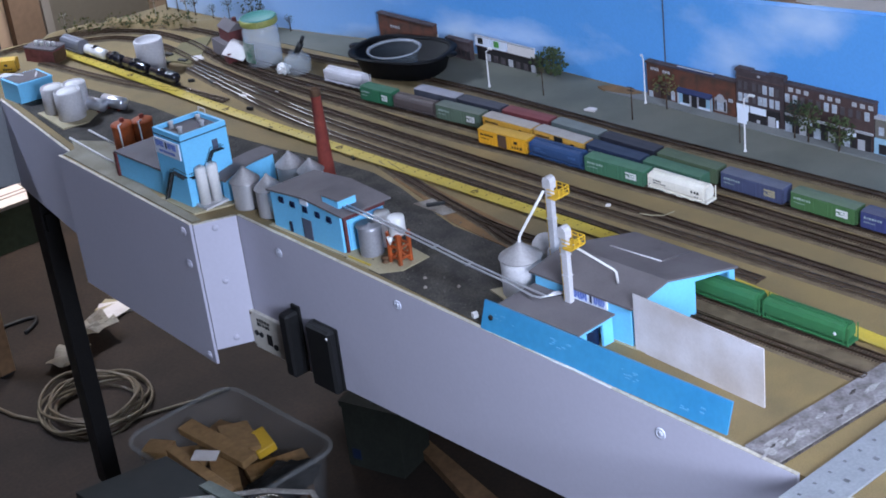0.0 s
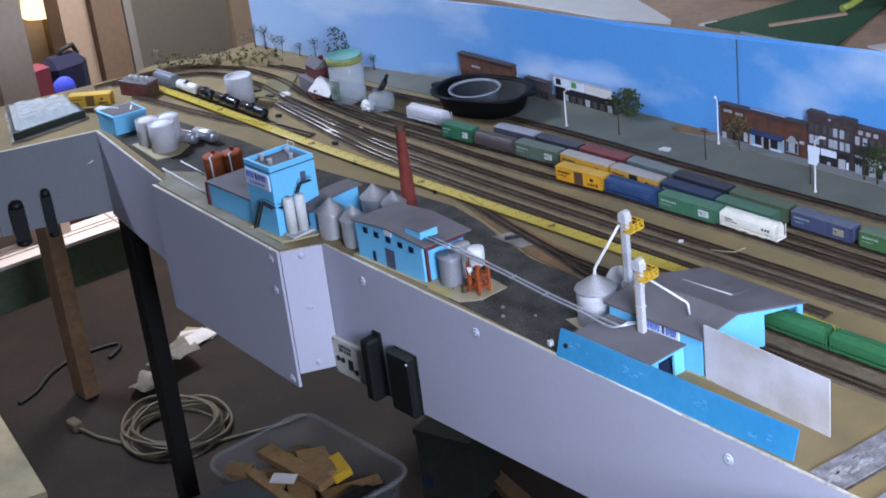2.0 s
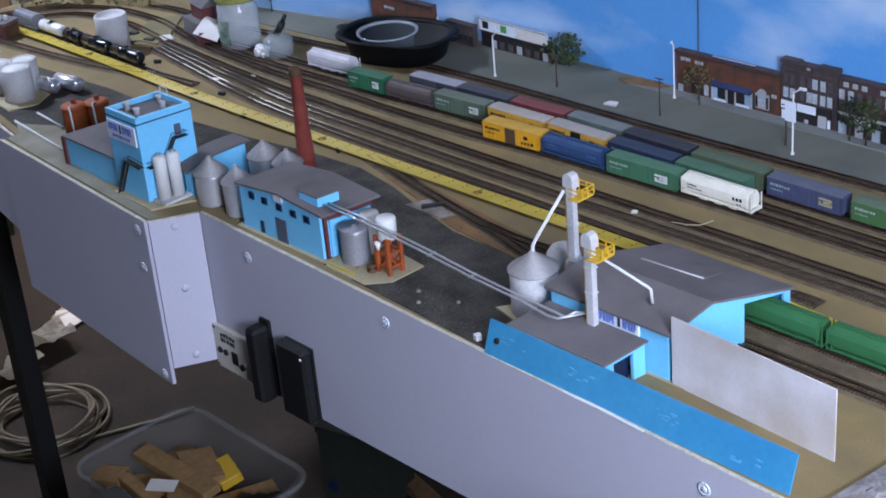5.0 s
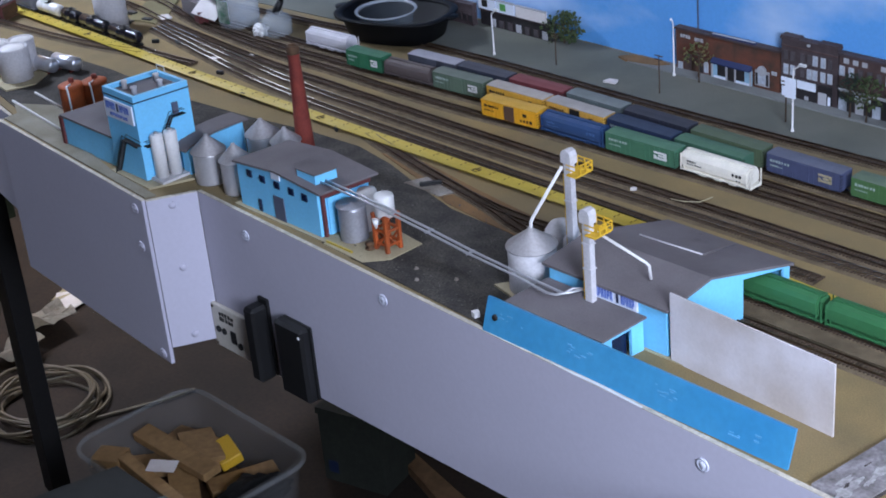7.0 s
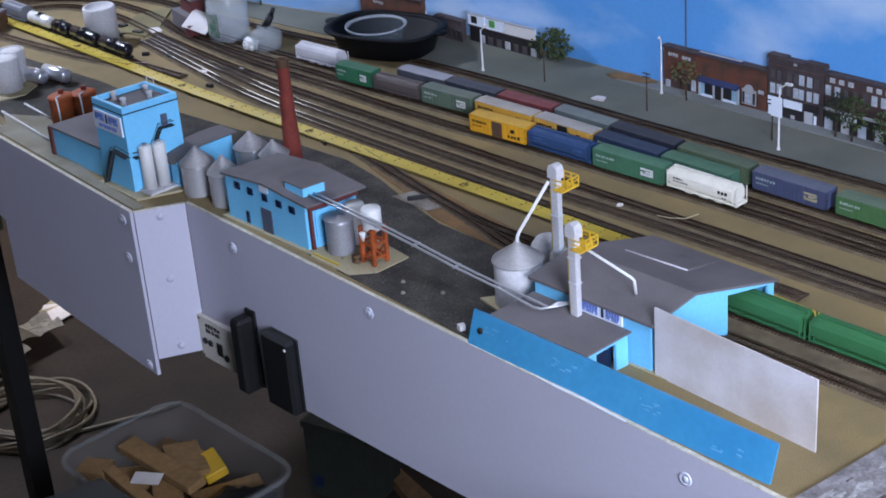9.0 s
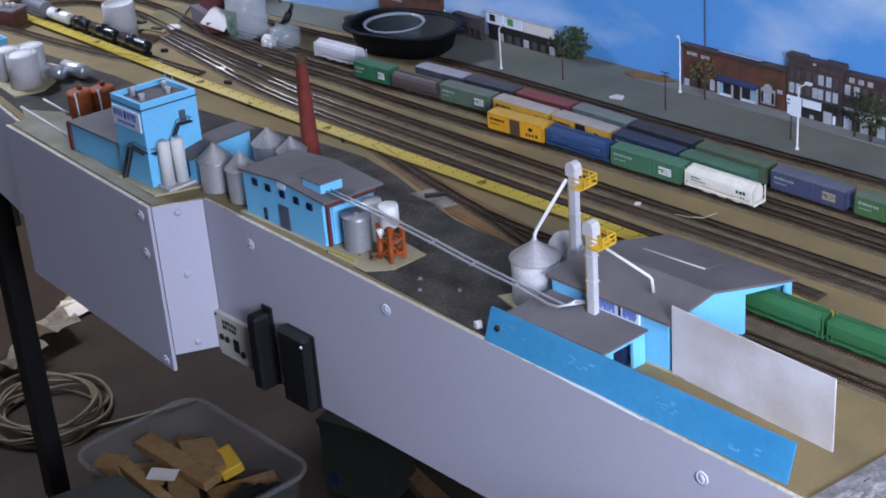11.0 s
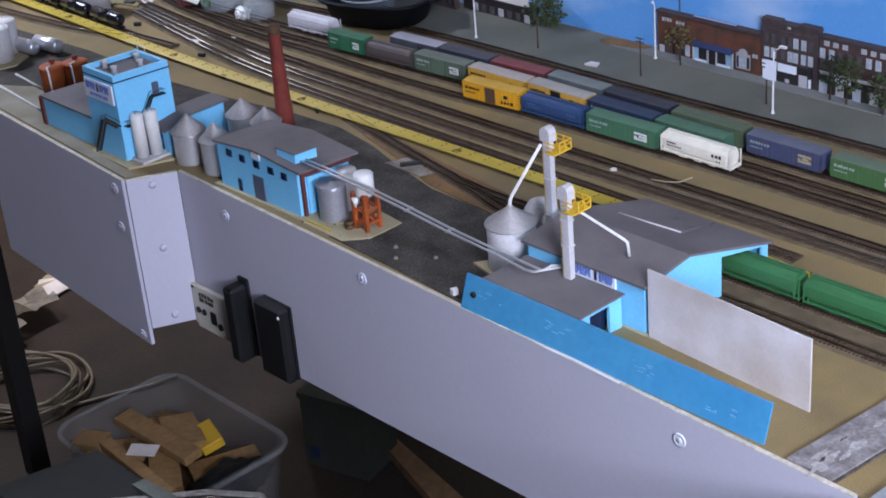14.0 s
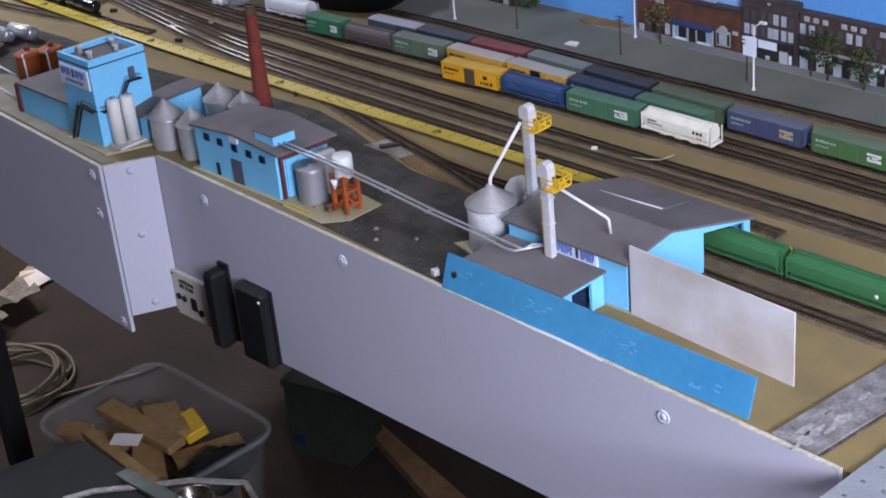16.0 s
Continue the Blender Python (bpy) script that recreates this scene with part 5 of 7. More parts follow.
for i, (x, y) in enumerate(((-0.279, -0.138), (-0.253, -0.112))):
    bm = lathe(0, 0, [(0, -0.029), (0.007, -0.0285), (0.0112, -0.0255), (0.0112, 0.0255), (0.007, 0.0285), (0, 0.029)], 20)
    bm.transform(Matrix.Rotation(radians(90), 4, "Y"))
    ob = thing("horizontal_tank", (x, y, T), "shiny chrome tank lying on low cradles", "tank", "chrome tanks", 8)
    bm.transform(Matrix.Translation((0, 0, 0.0145)))
    part("shell", bm, M_CHROME, ob, local=True)
    for s in (-0.015, 0.015):
        part("cradle", box(s - 0.002, s + 0.002, -0.007, 0.007, 0.0, 0.006), M_BRICK, ob, local=True)
for p, q in (((-0.204, -0.237, T + 0.003), (-0.029, -0.2555, T + 0.004)), ((-0.204, -0.1985, T + 0.003), (-0.112, -0.208, T + 0.004))):
    whole("white_rod", tube([p, q], 0.0018, 8), M_WHITE, "straight white plastic rod lying on the gravel", "rod", "white rods")

ob = thing("plastic_canister", (-0.366, 0.044, T), "plain white plastic canister standing among the tracks", "canister")
part("shell", lathe(-0.366, 0.046, [(0.026, T), (0.027, 1.058), (0.0255, 1.06), (0.0235, 1.06), (0.0235, 1.056), (0, 1.056)], 32), M_SILOW, ob)

# brick depot with card roof pieces
dep = thing("brick_depot", (-0.262, 0.14, T), "unfinished red model depot with loose card roofs", "model building")
part("wall", prism([(-0.297, 0.132), (-0.235, 0.118), (-0.218, 0.16), (-0.28, 0.172)], T, 1.032), M_ROOF, dep, "grey card wall")
part("upper_wall", prism([(-0.282, 0.142), (-0.235, 0.132), (-0.222, 0.162), (-0.27, 0.172)], 1.032, 1.056), M_REDBROWN, dep, "red upper storey")
part("gable_roof", profile_x([(-0.019, 0.0), (0.019, 0.0), (0.0, 0.014)], -0.027, 0.027), M_ROOF, dep, local=True).matrix_basis = pose(0.009, 0.012, 0.056, 0, 0, -12)
ob = part("card_roof", box(-0.024, 0.024, -0.02, 0.02, -0.0006, 0.0006), M_CARD, dep, "pale loose card roof", local=True)
ob.matrix_basis = pose(0.052, -0.012, 0.026, 30, 12, 18)
part("gable_end", prism([(-0.236, 0.114), (-0.215, 0.108), (-0.205, 0.15), (-0.217, 0.158)], T, 1.022), M_REDBROWN, dep)
part("chimney", box(-0.246, -0.239, 0.15, 0.157, 1.056, 1.076), M_REDBROWN, dep)
dep.matrix_basis = pose(-0.292, 0.168, T)

hut = thing("brick_hut", (-0.6, -0.04, T), "small brick-red hut with pale roof vents", "model building")
HUT = [(-0.642, -0.066), (-0.569, -0.0465), (-0.583, -0.01), (-0.653, -0.026)]
part("wall", prism(HUT, T, 1.027), material("faded brick red", lin(132, 78, 74), 0.85, spread=0.25, fine=500, coarse=60, second=lin(104, 58, 56)), hut)
part("roof", prism([(x + (x + 0.611) * 0.04, y + (y + 0.037) * 0.06) for x, y in HUT], 1.027, 1.03), M_ROOF, hut)
part("end_shutter", prism([(-0.5685, -0.0455), (-0.5675, -0.0435), (-0.579, -0.0125), (-0.5815, -0.0115)], T + 0.002, 1.024), M_DARKWOOD, hut, "dark end door")
for x, y in ((-0.628, -0.045), (-0.612, -0.042), (-0.598, -0.036), (-0.588, -0.03)):
    part("roof_vent", lathe(x, y, [(0.0035, 1.03), (0.0035, 1.036), (0.0045, 1.037), (0, 1.04)], 10), M_WHITE, hut)

# blister pack
pk = thing("blister_pack", (-0.65, -0.24, T), "crumpled clear blister pack on a dark green tray", "package")
PACK = [(-0.769, -0.267), (-0.579, -0.345), (-0.572, -0.18), (-0.689, -0.148)]
pin = lambda k: [(x + (-0.652 - x) * k, y + (-0.235 - y) * k) for x, y in PACK]
part("base_card", prism(PACK, T, 1.004), M_CONCRETE, pk, "pale backing card")
part("tray", prism(pin(0.07), 1.004, 1.018), material("dark green tray", lin(34, 50, 42), 0.4), pk)
bm = bmesh.new()
rnd = random.Random(9)
nx, ny = 12, 18
c_ = [Vector((*p, 0)) for p in pin(0.16)]
grid = []
for i in range(nx + 1):
    row = []
    for j in range(ny + 1):
        p = c_[0].lerp(c_[1], i / nx).lerp(c_[3].lerp(c_[2], i / nx), j / ny)
        e_ = min(i, nx - i, 2) / 2 * min(j, ny - j, 2) / 2
        row.append(bm.verts.new((p.x, p.y, 1.018 + 0.012 * e_ + 0.003 * e_ * noise.noise(p * 60) + 0.0014 * rnd.random() * e_)))
    grid.append(row)
for i in range(nx):
    for j in range(ny):
        bm.faces.new((grid[i][j], grid[i + 1][j], grid[i + 1][j + 1], grid[i][j + 1]))
bmesh.ops.solidify(bm, geom=bm.faces[:], thickness=0.001)
bmesh.ops.recalc_face_normals(bm, faces=bm.faces[:])
part("bubble", bm, material("clear wrap", lin(246, 250, 248), 0.1, spread=0.12, fine=120, coarse=30, bump=0.0), pk, "shiny pale plastic bubble")

# black turnout motors and scraps of card by the throat
SCRAPS = [(-0.43, 0.055, 30, 0.02), (-0.37, 0.075, -20, 0.024), (-0.345, 0.1, 15, 0.02), (-0.20, 0.062, -12, 0.016), (-0.24, 0.045, 40, 0.012), (0.075, -0.016, 10, 0.009), (0.29, -0.018, -25, 0.009), (-0.40, 0.105, 5, 0.022), (-0.03, 0.02, 20, 0.012)]
for i, (x, y, rz, s) in enumerate(SCRAPS):
    ob = thing("turnout_motor", (x, y, T), "small black turnout motor beside the rails", "turnout motor", "turnout motors", rz)
    part("case", box(-s / 2, s / 2, -s * 0.22, s * 0.22, 0.0, 0.006, bevel=0.0008), M_BLACK, ob, local=True)
    part("lever", box(-s * 0.15, s * 0.15, s * 0.22, s * 0.5, 0.001, 0.003), M_BLACK, ob, local=True)
whole("turnout_motor", box(-0.014, 0.014, -0.0035, 0.0035, 0, 0.004, bevel=0.0006), M_BLACK, "small black turnout motor on the concrete pad", "turnout motor", "turnout motors", at=(0.528, -0.062, T + 0.0022), rz=55)
for x, y, rz, s in ((-0.09, 0.052, 20, 0.014), (-0.05, 0.098, -10, 0.01), (0.74, 0.078, 30, 0.008), (0.484, 0.329, 5, 0.02), (-0.45, 0.085, 10, 0.03), (-0.33, 0.125, -25, 0.03)):
    whole("scrap", prism([(-s / 2, -s / 3), (s / 2, -s / 4), (s / 3, s / 3), (-s / 3, s / 4)], 0, 0.003), M_CARD, "torn scrap of pale card on the deck", "scrap", "card scraps", at=(x, y, T + 0.001), rz=rz)
whole("loose_wire", tube([(0.80, 0.075, T + 0.007), (0.82, 0.078, T + 0.008), (0.835, 0.086, T + 0.009), (0.843, 0.1, T + 0.012)], 0.0008, 6), M_SAND, "short bent pale wire lying on the track", "wire")

# ---- jars and the bowl ----
M_CLEAR = glass("clear plastic", (0.84, 0.87, 0.92), 0.1, 0.25)
M_GLASSJAR = glass("jar glass", (0.8, 0.83, 0.86), 0.05, 0.16)
jar = thing("plastic_jar", (-0.193, 0.181, T), "large clear plastic jar with a teal and yellow lid", "jar")
jx, jy = -0.193, 0.181
part("jar_wall", lathe(jx, jy, [(0.031, T), (0.034, T + 0.003), (0.034, 1.068), (0.031, 1.074), (0.03, 1.082), (0.0285, 1.082), (0.0285, 1.074), (0.0325, 1.066), (0.0325, T + 0.004), (0, T + 0.003)], 36), M_CLEAR, jar)
lid = part("lid", lathe(jx, jy, [(0.034, 1.079), (0.035, 1.08), (0.035, 1.0895), (0.034, 1.091), (0, 1.091)], 36), material("lid yellow", lin(168, 170, 92), 0.5), jar, "dull yellow lid skirt")
part("lid_top", lathe(jx, jy, [(0.034, 1.091), (0.033, 1.0922), (0.03, 1.0922), (0.029, 1.0915), (0, 1.0915)], 36), material("lid teal", lin(72, 148, 140), 0.5), lid, "teal lid top")
bm = bmesh.new()
for z0, z1 in ((1.012, 1.05),):
    segs = 14
    vs = [[bm.verts.new((jx + 0.0345 * math.cos(radians(205 + 7 * k)), jy + 0.0345 * math.sin(radians(205 + 7 * k)), z)) for k in range(segs)] for z in (z0, z1)]
    for k in range(segs - 1):
        bm.faces.new((vs[0][k], vs[0][k + 1], vs[1][k + 1], vs[1][k]))
bmesh.ops.solidify(bm, geom=bm.faces[:], thickness=0.0004)
part("label", bm, material("paper label", lin(206, 212, 204), 0.7, second=lin(110, 160, 130), coarse=60), jar, "pale paper label with green print")

sj = thing("dropper_bottle", (-0.097, 0.184, T), "small glass jar with a black dropper cap", "jar")
sx, sy = -0.097, 0.184
part("jar_wall", lathe(sx, sy, [(0.022, T), (0.025, T + 0.003), (0.0255, 1.026), (0.022, 1.031), (0.0145, 1.0345), (0.0135, 1.036), (0.0135, 1.041), (0.0115, 1.041), (0.0115, 1.036), (0.021, 1.03), (0.024, 1.0255), (0.0235, T + 0.004), (0, T + 0.003)], 30), M_GLASSJAR, sj)
part("dropper", tube([(sx, sy, 1.036), (sx + 0.004, sy + 0.004, 1.046), (sx + 0.008, sy + 0.008, 1.056)], 0.006, 12), M_BLACK, sj, "black rubber dropper")
part("bulb", tube([(sx + 0.0075, sy + 0.0075, 1.054), (sx + 0.012, sy + 0.012, 1.068)], 0.0035, 12), M_BLACK, sj, "black rubber bulb")


def lump(name, at, size, mat, label, category, seed, flat=0.6):
    """A crumpled lump."""
    bm = bmesh.new()
    bmesh.ops.create_icosphere(bm, subdivisions=4, radius=1.0)
    off = Vector((seed * 3.1, seed * 1.7, seed))
    for v in bm.verts:
        k = 1 + 0.45 * noise.noise(v.co * 2.2 + off) + 0.2 * noise.noise(v.co * 5 + off)
        v.co = Vector((v.co.x * size[0] * k, v.co.y * size[1] * k, max(v.co.z, -flat) * size[2] * k))
    for f in bm.faces:
        f.smooth = True
    low = min(v.co.z for v in bm.verts)
    for v in bm.verts:
        v.co.z -= low
    return whole(name, bm, mat, label, category, at=at)


lump("tissue", (-0.114, 0.162, T), (0.014, 0.011, 0.012), M_WHITE, "crumpled white tissue beside the small jar", "tissue", 3)

bowl = thing("plastic_bowl", (0.07, 0.29, T), "black rounded plastic food bowl with a wide rim", "bowl")
bx, by = 0.072, 0.292


def oval(rings, a, b, seg=56, turn=0.3, power=2.8, cap=True):
    """A turned body squared off towards its corners."""
    bm = lathe(0, 0, rings, seg, cap=cap)
    for v in bm.verts:
        r = math.hypot(v.co.x, v.co.y)
        if r > 1e-6:
            c, s_ = v.co.x / r, v.co.y / r
            k = (abs(c) ** power + abs(s_) ** power) ** (-1 / power)
            v.co.x, v.co.y = c * r * k * a, s_ * r * k * b
    bm.transform(Matrix.Translation((bx, by, 0)) @ Matrix.Rotation(turn, 4, "Z"))
    return bm


M_BOWL = material("satin black bowl", lin(10, 11, 14), 0.6, spread=0.2, fine=200, coarse=20, bump=0.02, spec=0.2)
part("bowl_wall", oval([(0.072, T + 0.002), (0.076, T + 0.004), (0.086, 1.036), (0.0875, 1.038), (0.085, 1.038), (0.074, T + 0.007), (0, T + 0.006)], 1.0, 0.7), M_BOWL, bowl)
part("rim", oval([(0.0855, 1.0365), (0.098, 1.0385), (0.0985, 1.041), (0.096, 1.0425), (0.087, 1.0415), (0.0845, 1.0385)], 1.0, 0.7, cap=False), M_BOWL, bowl, "wide black rim")
for s_ in (-1, 1):
    lx, ly = bx + s_ * 0.094, by + s_ * 0.029
    part("handle", lathe(lx, ly, [(0.011, 1.038), (0.0125, 1.0395), (0.012, 1.0415), (0, 1.042)], 16), M_BOWL, bowl, "small black lug")
tub = thing("plastic_tub", (0.068, 0.277, T + 0.007), "clear round plastic tub nested in the black bowl", "tub")
tx, ty = 0.066, 0.278
part("tub_wall", lathe(tx, ty, [(0.036, T + 0.008), (0.038, T + 0.009), (0.0445, 1.044), (0.0435, 1.044), (0.037, T + 0.0105), (0, T + 0.0102)], 44), glass("clear tub", (0.3, 0.36, 0.42), 0.5, 0.05), tub)
part("tub_rim", lathe(tx, ty, [(0.0445, 1.043), (0.0485, 1.044), (0.049, 1.0465), (0.0475, 1.047), (0.0445, 1.0455), (0.0435, 1.043)], 44, cap=False), glass("tub rim", (0.6, 0.63, 0.68), 0.25, 0.35), tub, "frosted clear rim")


# ---- town flats along the backdrop ----
M_FLATRED = material("flat brick red", lin(108, 60, 42), 0.9, spread=0.25, fine=900, coarse=45, bump=0.3, second=lin(74, 54, 42))
M_FLATBROWN = material("flat brick brown", lin(76, 64, 66), 0.9, spread=0.2, fine=900, coarse=60, bump=0.3, second=lin(66, 55, 56))
M_FLATWINE = material("flat brick wine", lin(82, 62, 59), 0.9, spread=0.2, fine=900, coarse=60, bump=0.3, second=lin(70, 53, 50))
M_BEIGE = material("beige stucco", lin(112, 106, 98), 0.9, spread=0.12, fine=400, coarse=40)
M_TEAL = material("blue shop front", lin(150, 186, 208), 0.7, spread=0.1)
M_STONE = material("pale trim", lin(176, 176, 180), 0.8, spread=0.1)
M_PALEGLASS = material("curtained pane", lin(186, 194, 206), 0.3, spread=0.25, fine=300, coarse=90)
M_DULLPANE = material("dull blind pane", lin(84, 78, 80), 0.5, spread=0.25, fine=300, coarse=90)
M_AWN = material("navy awning", lin(40, 52, 92), 0.8, spread=0.1)
M_DARKFRONT = material("dark shop opening", lin(46, 42, 44), 0.5, spread=0.3, fine=300, coarse=80)


def flat_window(parent, x, y, z, w, h, pane, arch=False):
    f = part("window", box(x - w / 2 - 0.0007, x + w / 2 + 0.0007, y - 0.0011, y + 0.0005, z - 0.0008, z + h + 0.0008), M_FLATBROWN if pane in (M_DULLPANE, M_DARKFRONT) else M_STONE, parent)
    part("pane", box(x - w / 2, x + w / 2, y - 0.0015, y - 0.0008, z, z + h), pane, f)
    if arch:
        bm = lathe(0, 0, [(w * 0.62, 0), (w * 0.62, 0.0016)], 20)
        bm.transform(Matrix.Translation((x, y, z + h)) @ Matrix.Rotation(radians(90), 4, "X"))
        part("arch", bm, M_STONE, f, "pale stone arch")


def flat(x0, x1, y, h, mat, label, cornice=M_STONE, depth=0.01):
    ob = thing("shop_flat", ((x0 + x1) / 2, y, T), label, "model building", "town flats")
    part("wall", box(x0, x1, y, y + depth, T, T + h), mat, ob)
    part("cornice", box(x0 - 0.001, x1 + 0.001, y - 0.0025, y + depth, T + h, T + h + 0.0028), cornice, ob)
    return ob


YS = 0.4235
a = flat(0.531, 0.709, YS, 0.061, M_FLATRED, "long red brick shop front with a navy awning", M_FLATBROWN)
led = part("parapet", box(0.597, 0.669, YS - 0.002, YS + 0.002, 1.0638, 1.0668), M_AWN, a, "dark raised parapet")
part("coping", box(0.597, 0.669, YS - 0.0028, YS + 0.001, 1.0668, 1.0675), M_STONE, led, "pale coping")
lettering(a, 0.54, 0.558, YS - 0.0002, 1.0495, 1.0545, 4, M_STONE)
lettering(a, 0.565, 0.581, YS - 0.0002, 1.0485, 1.0535, 3, M_STONE)
flat_window(a, 0.539, YS, 1.003, 0.007, 0.009, M_PALEGLASS)
part("door", box(0.546, 0.559, YS - 0.0012, YS + 0.001, T + 0.003, 1.027), M_FLATWINE, a, "dull red door")
flat_window(a, 0.576, YS, 1.005, 0.006, 0.012, M_DARKFRONT)
flat_window(a, 0.585, YS, 1.006, 0.006, 0.012, M_PALEGLASS, True)
part("awning", profile_x([(YS, 1.0255), (YS, 1.0315), (YS - 0.007, 1.0265), (YS - 0.007, 1.0245)], 0.596, 0.664), M_AWN, a, "navy canvas awning")
sh = part("shop_front", box(0.595, 0.664, YS - 0.0016, YS + 0.001, T + 0.001, 1.026), M_TEAL, a, "pale blue shop front")
for x, w in ((0.6125, 0.013), (0.645, 0.014)):
    part("pane", box(x - w / 2, x + w / 2, YS - 0.0024, YS - 0.001, T + 0.007, 1.0245), M_DARKFRONT, sh, "dark shop pane")
part("door", box(0.6235, 0.635, YS - 0.0024, YS - 0.001, T + 0.002, 1.0245), M_DARKFRONT, sh)
for x in (0.5965, 0.6215, 0.6365, 0.6625):
    part("pilaster", box(x - 0.0012, x + 0.0012, YS - 0.003, YS - 0.001, T + 0.001, 1.0245), M_STONE, sh)
part("stall_riser", box(0.6, 0.62, YS - 0.0028, YS - 0.001, T + 0.001, T + 0.006), M_SIGN, sh)
part("stall_riser", box(0.638, 0.66, YS - 0.0028, YS - 0.001, T + 0.001, T + 0.006), M_SIGN, sh)
part("surround", box(0.669, 0.6925, YS - 0.001, YS + 0.001, T + 0.007, 1.029), M_STONE, a, "pale arch surround")
flat_window(a, 0.681, YS - 0.0008, 1.011, 0.012, 0.018, M_PALEGLASS, True)
for x in (0.6725, 0.6895):
    part("pane", box(x - 0.0018, x + 0.0018, YS - 0.0018, YS - 0.0008, 1.009, 1.025), M_DARKFRONT, a)
flat_window(a, 0.7005, YS, 1.0275, 0.007, 0.0035, M_STONE)

b = flat(0.7115, 0.8, YS, 0.083, M_FLATBROWN, "three-storey brown brick block with white shop fronts", M_FLATBROWN)
for x0, x1 in ((0.7115, 0.74), (0.77, 0.8)):
    part("pediment", box(x0, x1, YS - 0.002, YS + 0.01, 1.0858, 1.0882), M_FLATBROWN, b)
part("medallion", box(0.7525, 0.757, YS - 0.0012, YS, 1.079, 1.0825), M_STONE, b)
part("frieze", box(0.7115, 0.8, YS - 0.001, YS + 0.001, 1.0725, 1.0745), M_FLATWINE, b)
BRIGHT = {(1, 0), (1, 1), (0, 4), (0, 5), (1, 3), (1, 4), (1, 6), (1, 5)}
for row, z in enumerate((1.0545, 1.0345)):
    for i, x in enumerate((0.7195, 0.7302, 0.746, 0.7568, 0.7655, 0.778, 0.7888)):
        flat_window(b, x, YS, z, 0.0062, 0.0125, M_PALEGLASS if (row, i) in BRIGHT else M_DULLPANE)
for x0, x1, m in ((0.7135, 0.7365, M_SIGN), (0.739, 0.7685, M_SIGN), (0.7715, 0.7925, M_DARKFRONT)):
    s = part("shop_front", box(x0, x1, YS - 0.0018, YS + 0.001, 1.002, 1.03), M_DARKFRONT, b, "dark shop opening")
    part("sign_band", box(x0, x1, YS - 0.003, YS - 0.001, 1.0185 if m is M_SIGN else 1.0245, 1.0295), m, s, "white sign band")
    if x0 < 0.72:
        part("pane", box(x0 + 0.001, x1 - 0.002, YS - 0.0026, YS - 0.001, 1.003, 1.018), M_SIGN, s)
    elif x0 > 0.77:
        part("pane", box(x0 + 0.001, x0 + 0.014, YS - 0.0026, YS - 0.001, 1.003, 1.0195), M_STONE, s)
        part("pane", box(x0 + 0.016, x0 + 0.02, YS - 0.0026, YS - 0.001, 1.004, 1.016), M_SIGN, s)
    else:
        part("pane", box(x0 + 0.012, x0 + 0.018, YS - 0.0026, YS - 0.001, 1.004, 1.009), M_STONE, s)

c = flat(0.8025, 0.957, YS, 0.078, M_FLATWINE, "row of wine-red brick shops with tall windows", M_FLATBROWN)
for i in range(11):
    x = 0.807 + 0.0139 * i
    if i % 4 != 3:
        flat_window(c, x + 0.006, YS, 1.069, 0.0062, 0.005, M_STONE)
    flat_window(c, x, YS, 1.051, 0.0066, 0.012, M_PALEGLASS if i % 5 < 2 else M_DULLPANE)
part("belt_course", box(0.8025, 0.957, YS - 0.0018, YS, 1.029, 1.0325), M_STONE, c)
for i in range(6):
    x0 = 0.8035 + 0.0255 * i
    s = part("shop_front", box(x0, x0 + 0.023, YS - 0.0018, YS + 0.001, 1.002, 1.028), M_DARKFRONT, c, "dark shop opening")
    part("pane", box(x0 + 0.001, x0 + 0.013, YS - 0.0026, YS - 0.001, 1.003, 1.0195), M_STONE if i % 2 else M_PALEGLASS, s)
    if i % 3 == 1:
        part("sign_band", box(x0, x0 + 0.023, YS - 0.003, YS - 0.001, 1.0215, 1.0275), M_SIGN, s, "pale sign band")

d = flat(0.9595, 1.03, YS, 0.058, M_BEIGE, "beige shop with a bright blue ground floor", M_STONE)
part("ground_floor", box(0.9595, 1.03, YS - 0.002, YS, T + 0.003, 1.028), M_TEAL, d, "bright blue ground floor")
for i in range(4):
    flat_window(d, 0.97 + 0.0165 * i, YS, 1.034, 0.007, 0.011, M_PALEGLASS)
part("pane", box(0.968, 0.985, YS - 0.0032, YS - 0.001, 1.005, 1.02), M_DARKFRONT, d)
part("pane", box(0.998, 1.022, YS - 0.0032, YS - 0.001, 1.005, 1.02), M_PALEGLASS, d)
flat(1.026, 1.113, YS, 0.03, M_TEAL, "low pale blue shop at the end of the row")

for ob in (a, b, c, d):
    ob.location.x -= 0.007

y1 = 0.352
r = flat(-0.072, 0.078, y1 + 0.012, 0.061, M_FLATRED, "red brick flat partly hidden by the bowl", M_FLATBROWN)
lettering(r, -0.038, -0.012, y1 + 0.0118, 1.04, 1.0445, 4, M_STONE)
for i in range(4):
    flat_window(r, -0.025 + 0.026 * i, y1 + 0.012, 1.012, 0.008, 0.014, M_GLASS)
whole("drain_pipe", lathe(0.0825, y1 + 0.018, [(0.0012, T), (0.0012, 1.045), (0, 1.0455)], 8), M_WHITE, "thin white post beside the brick flat", "post")
q = flat(0.086, 0.146, 0.386, 0.034, M_FLATBROWN, "low dark brick row behind the street", M_FLATBROWN)
for i in range(5):
    flat_window(q, 0.092 + 0.0125 * i, 0.386, 1.008, 0.008, 0.011, M_DARKFRONT)
q = flat(0.148, 0.30, 0.402, 0.026, M_DARKFRONT, "dark low shops with white billboards on top", M_FLATBROWN)
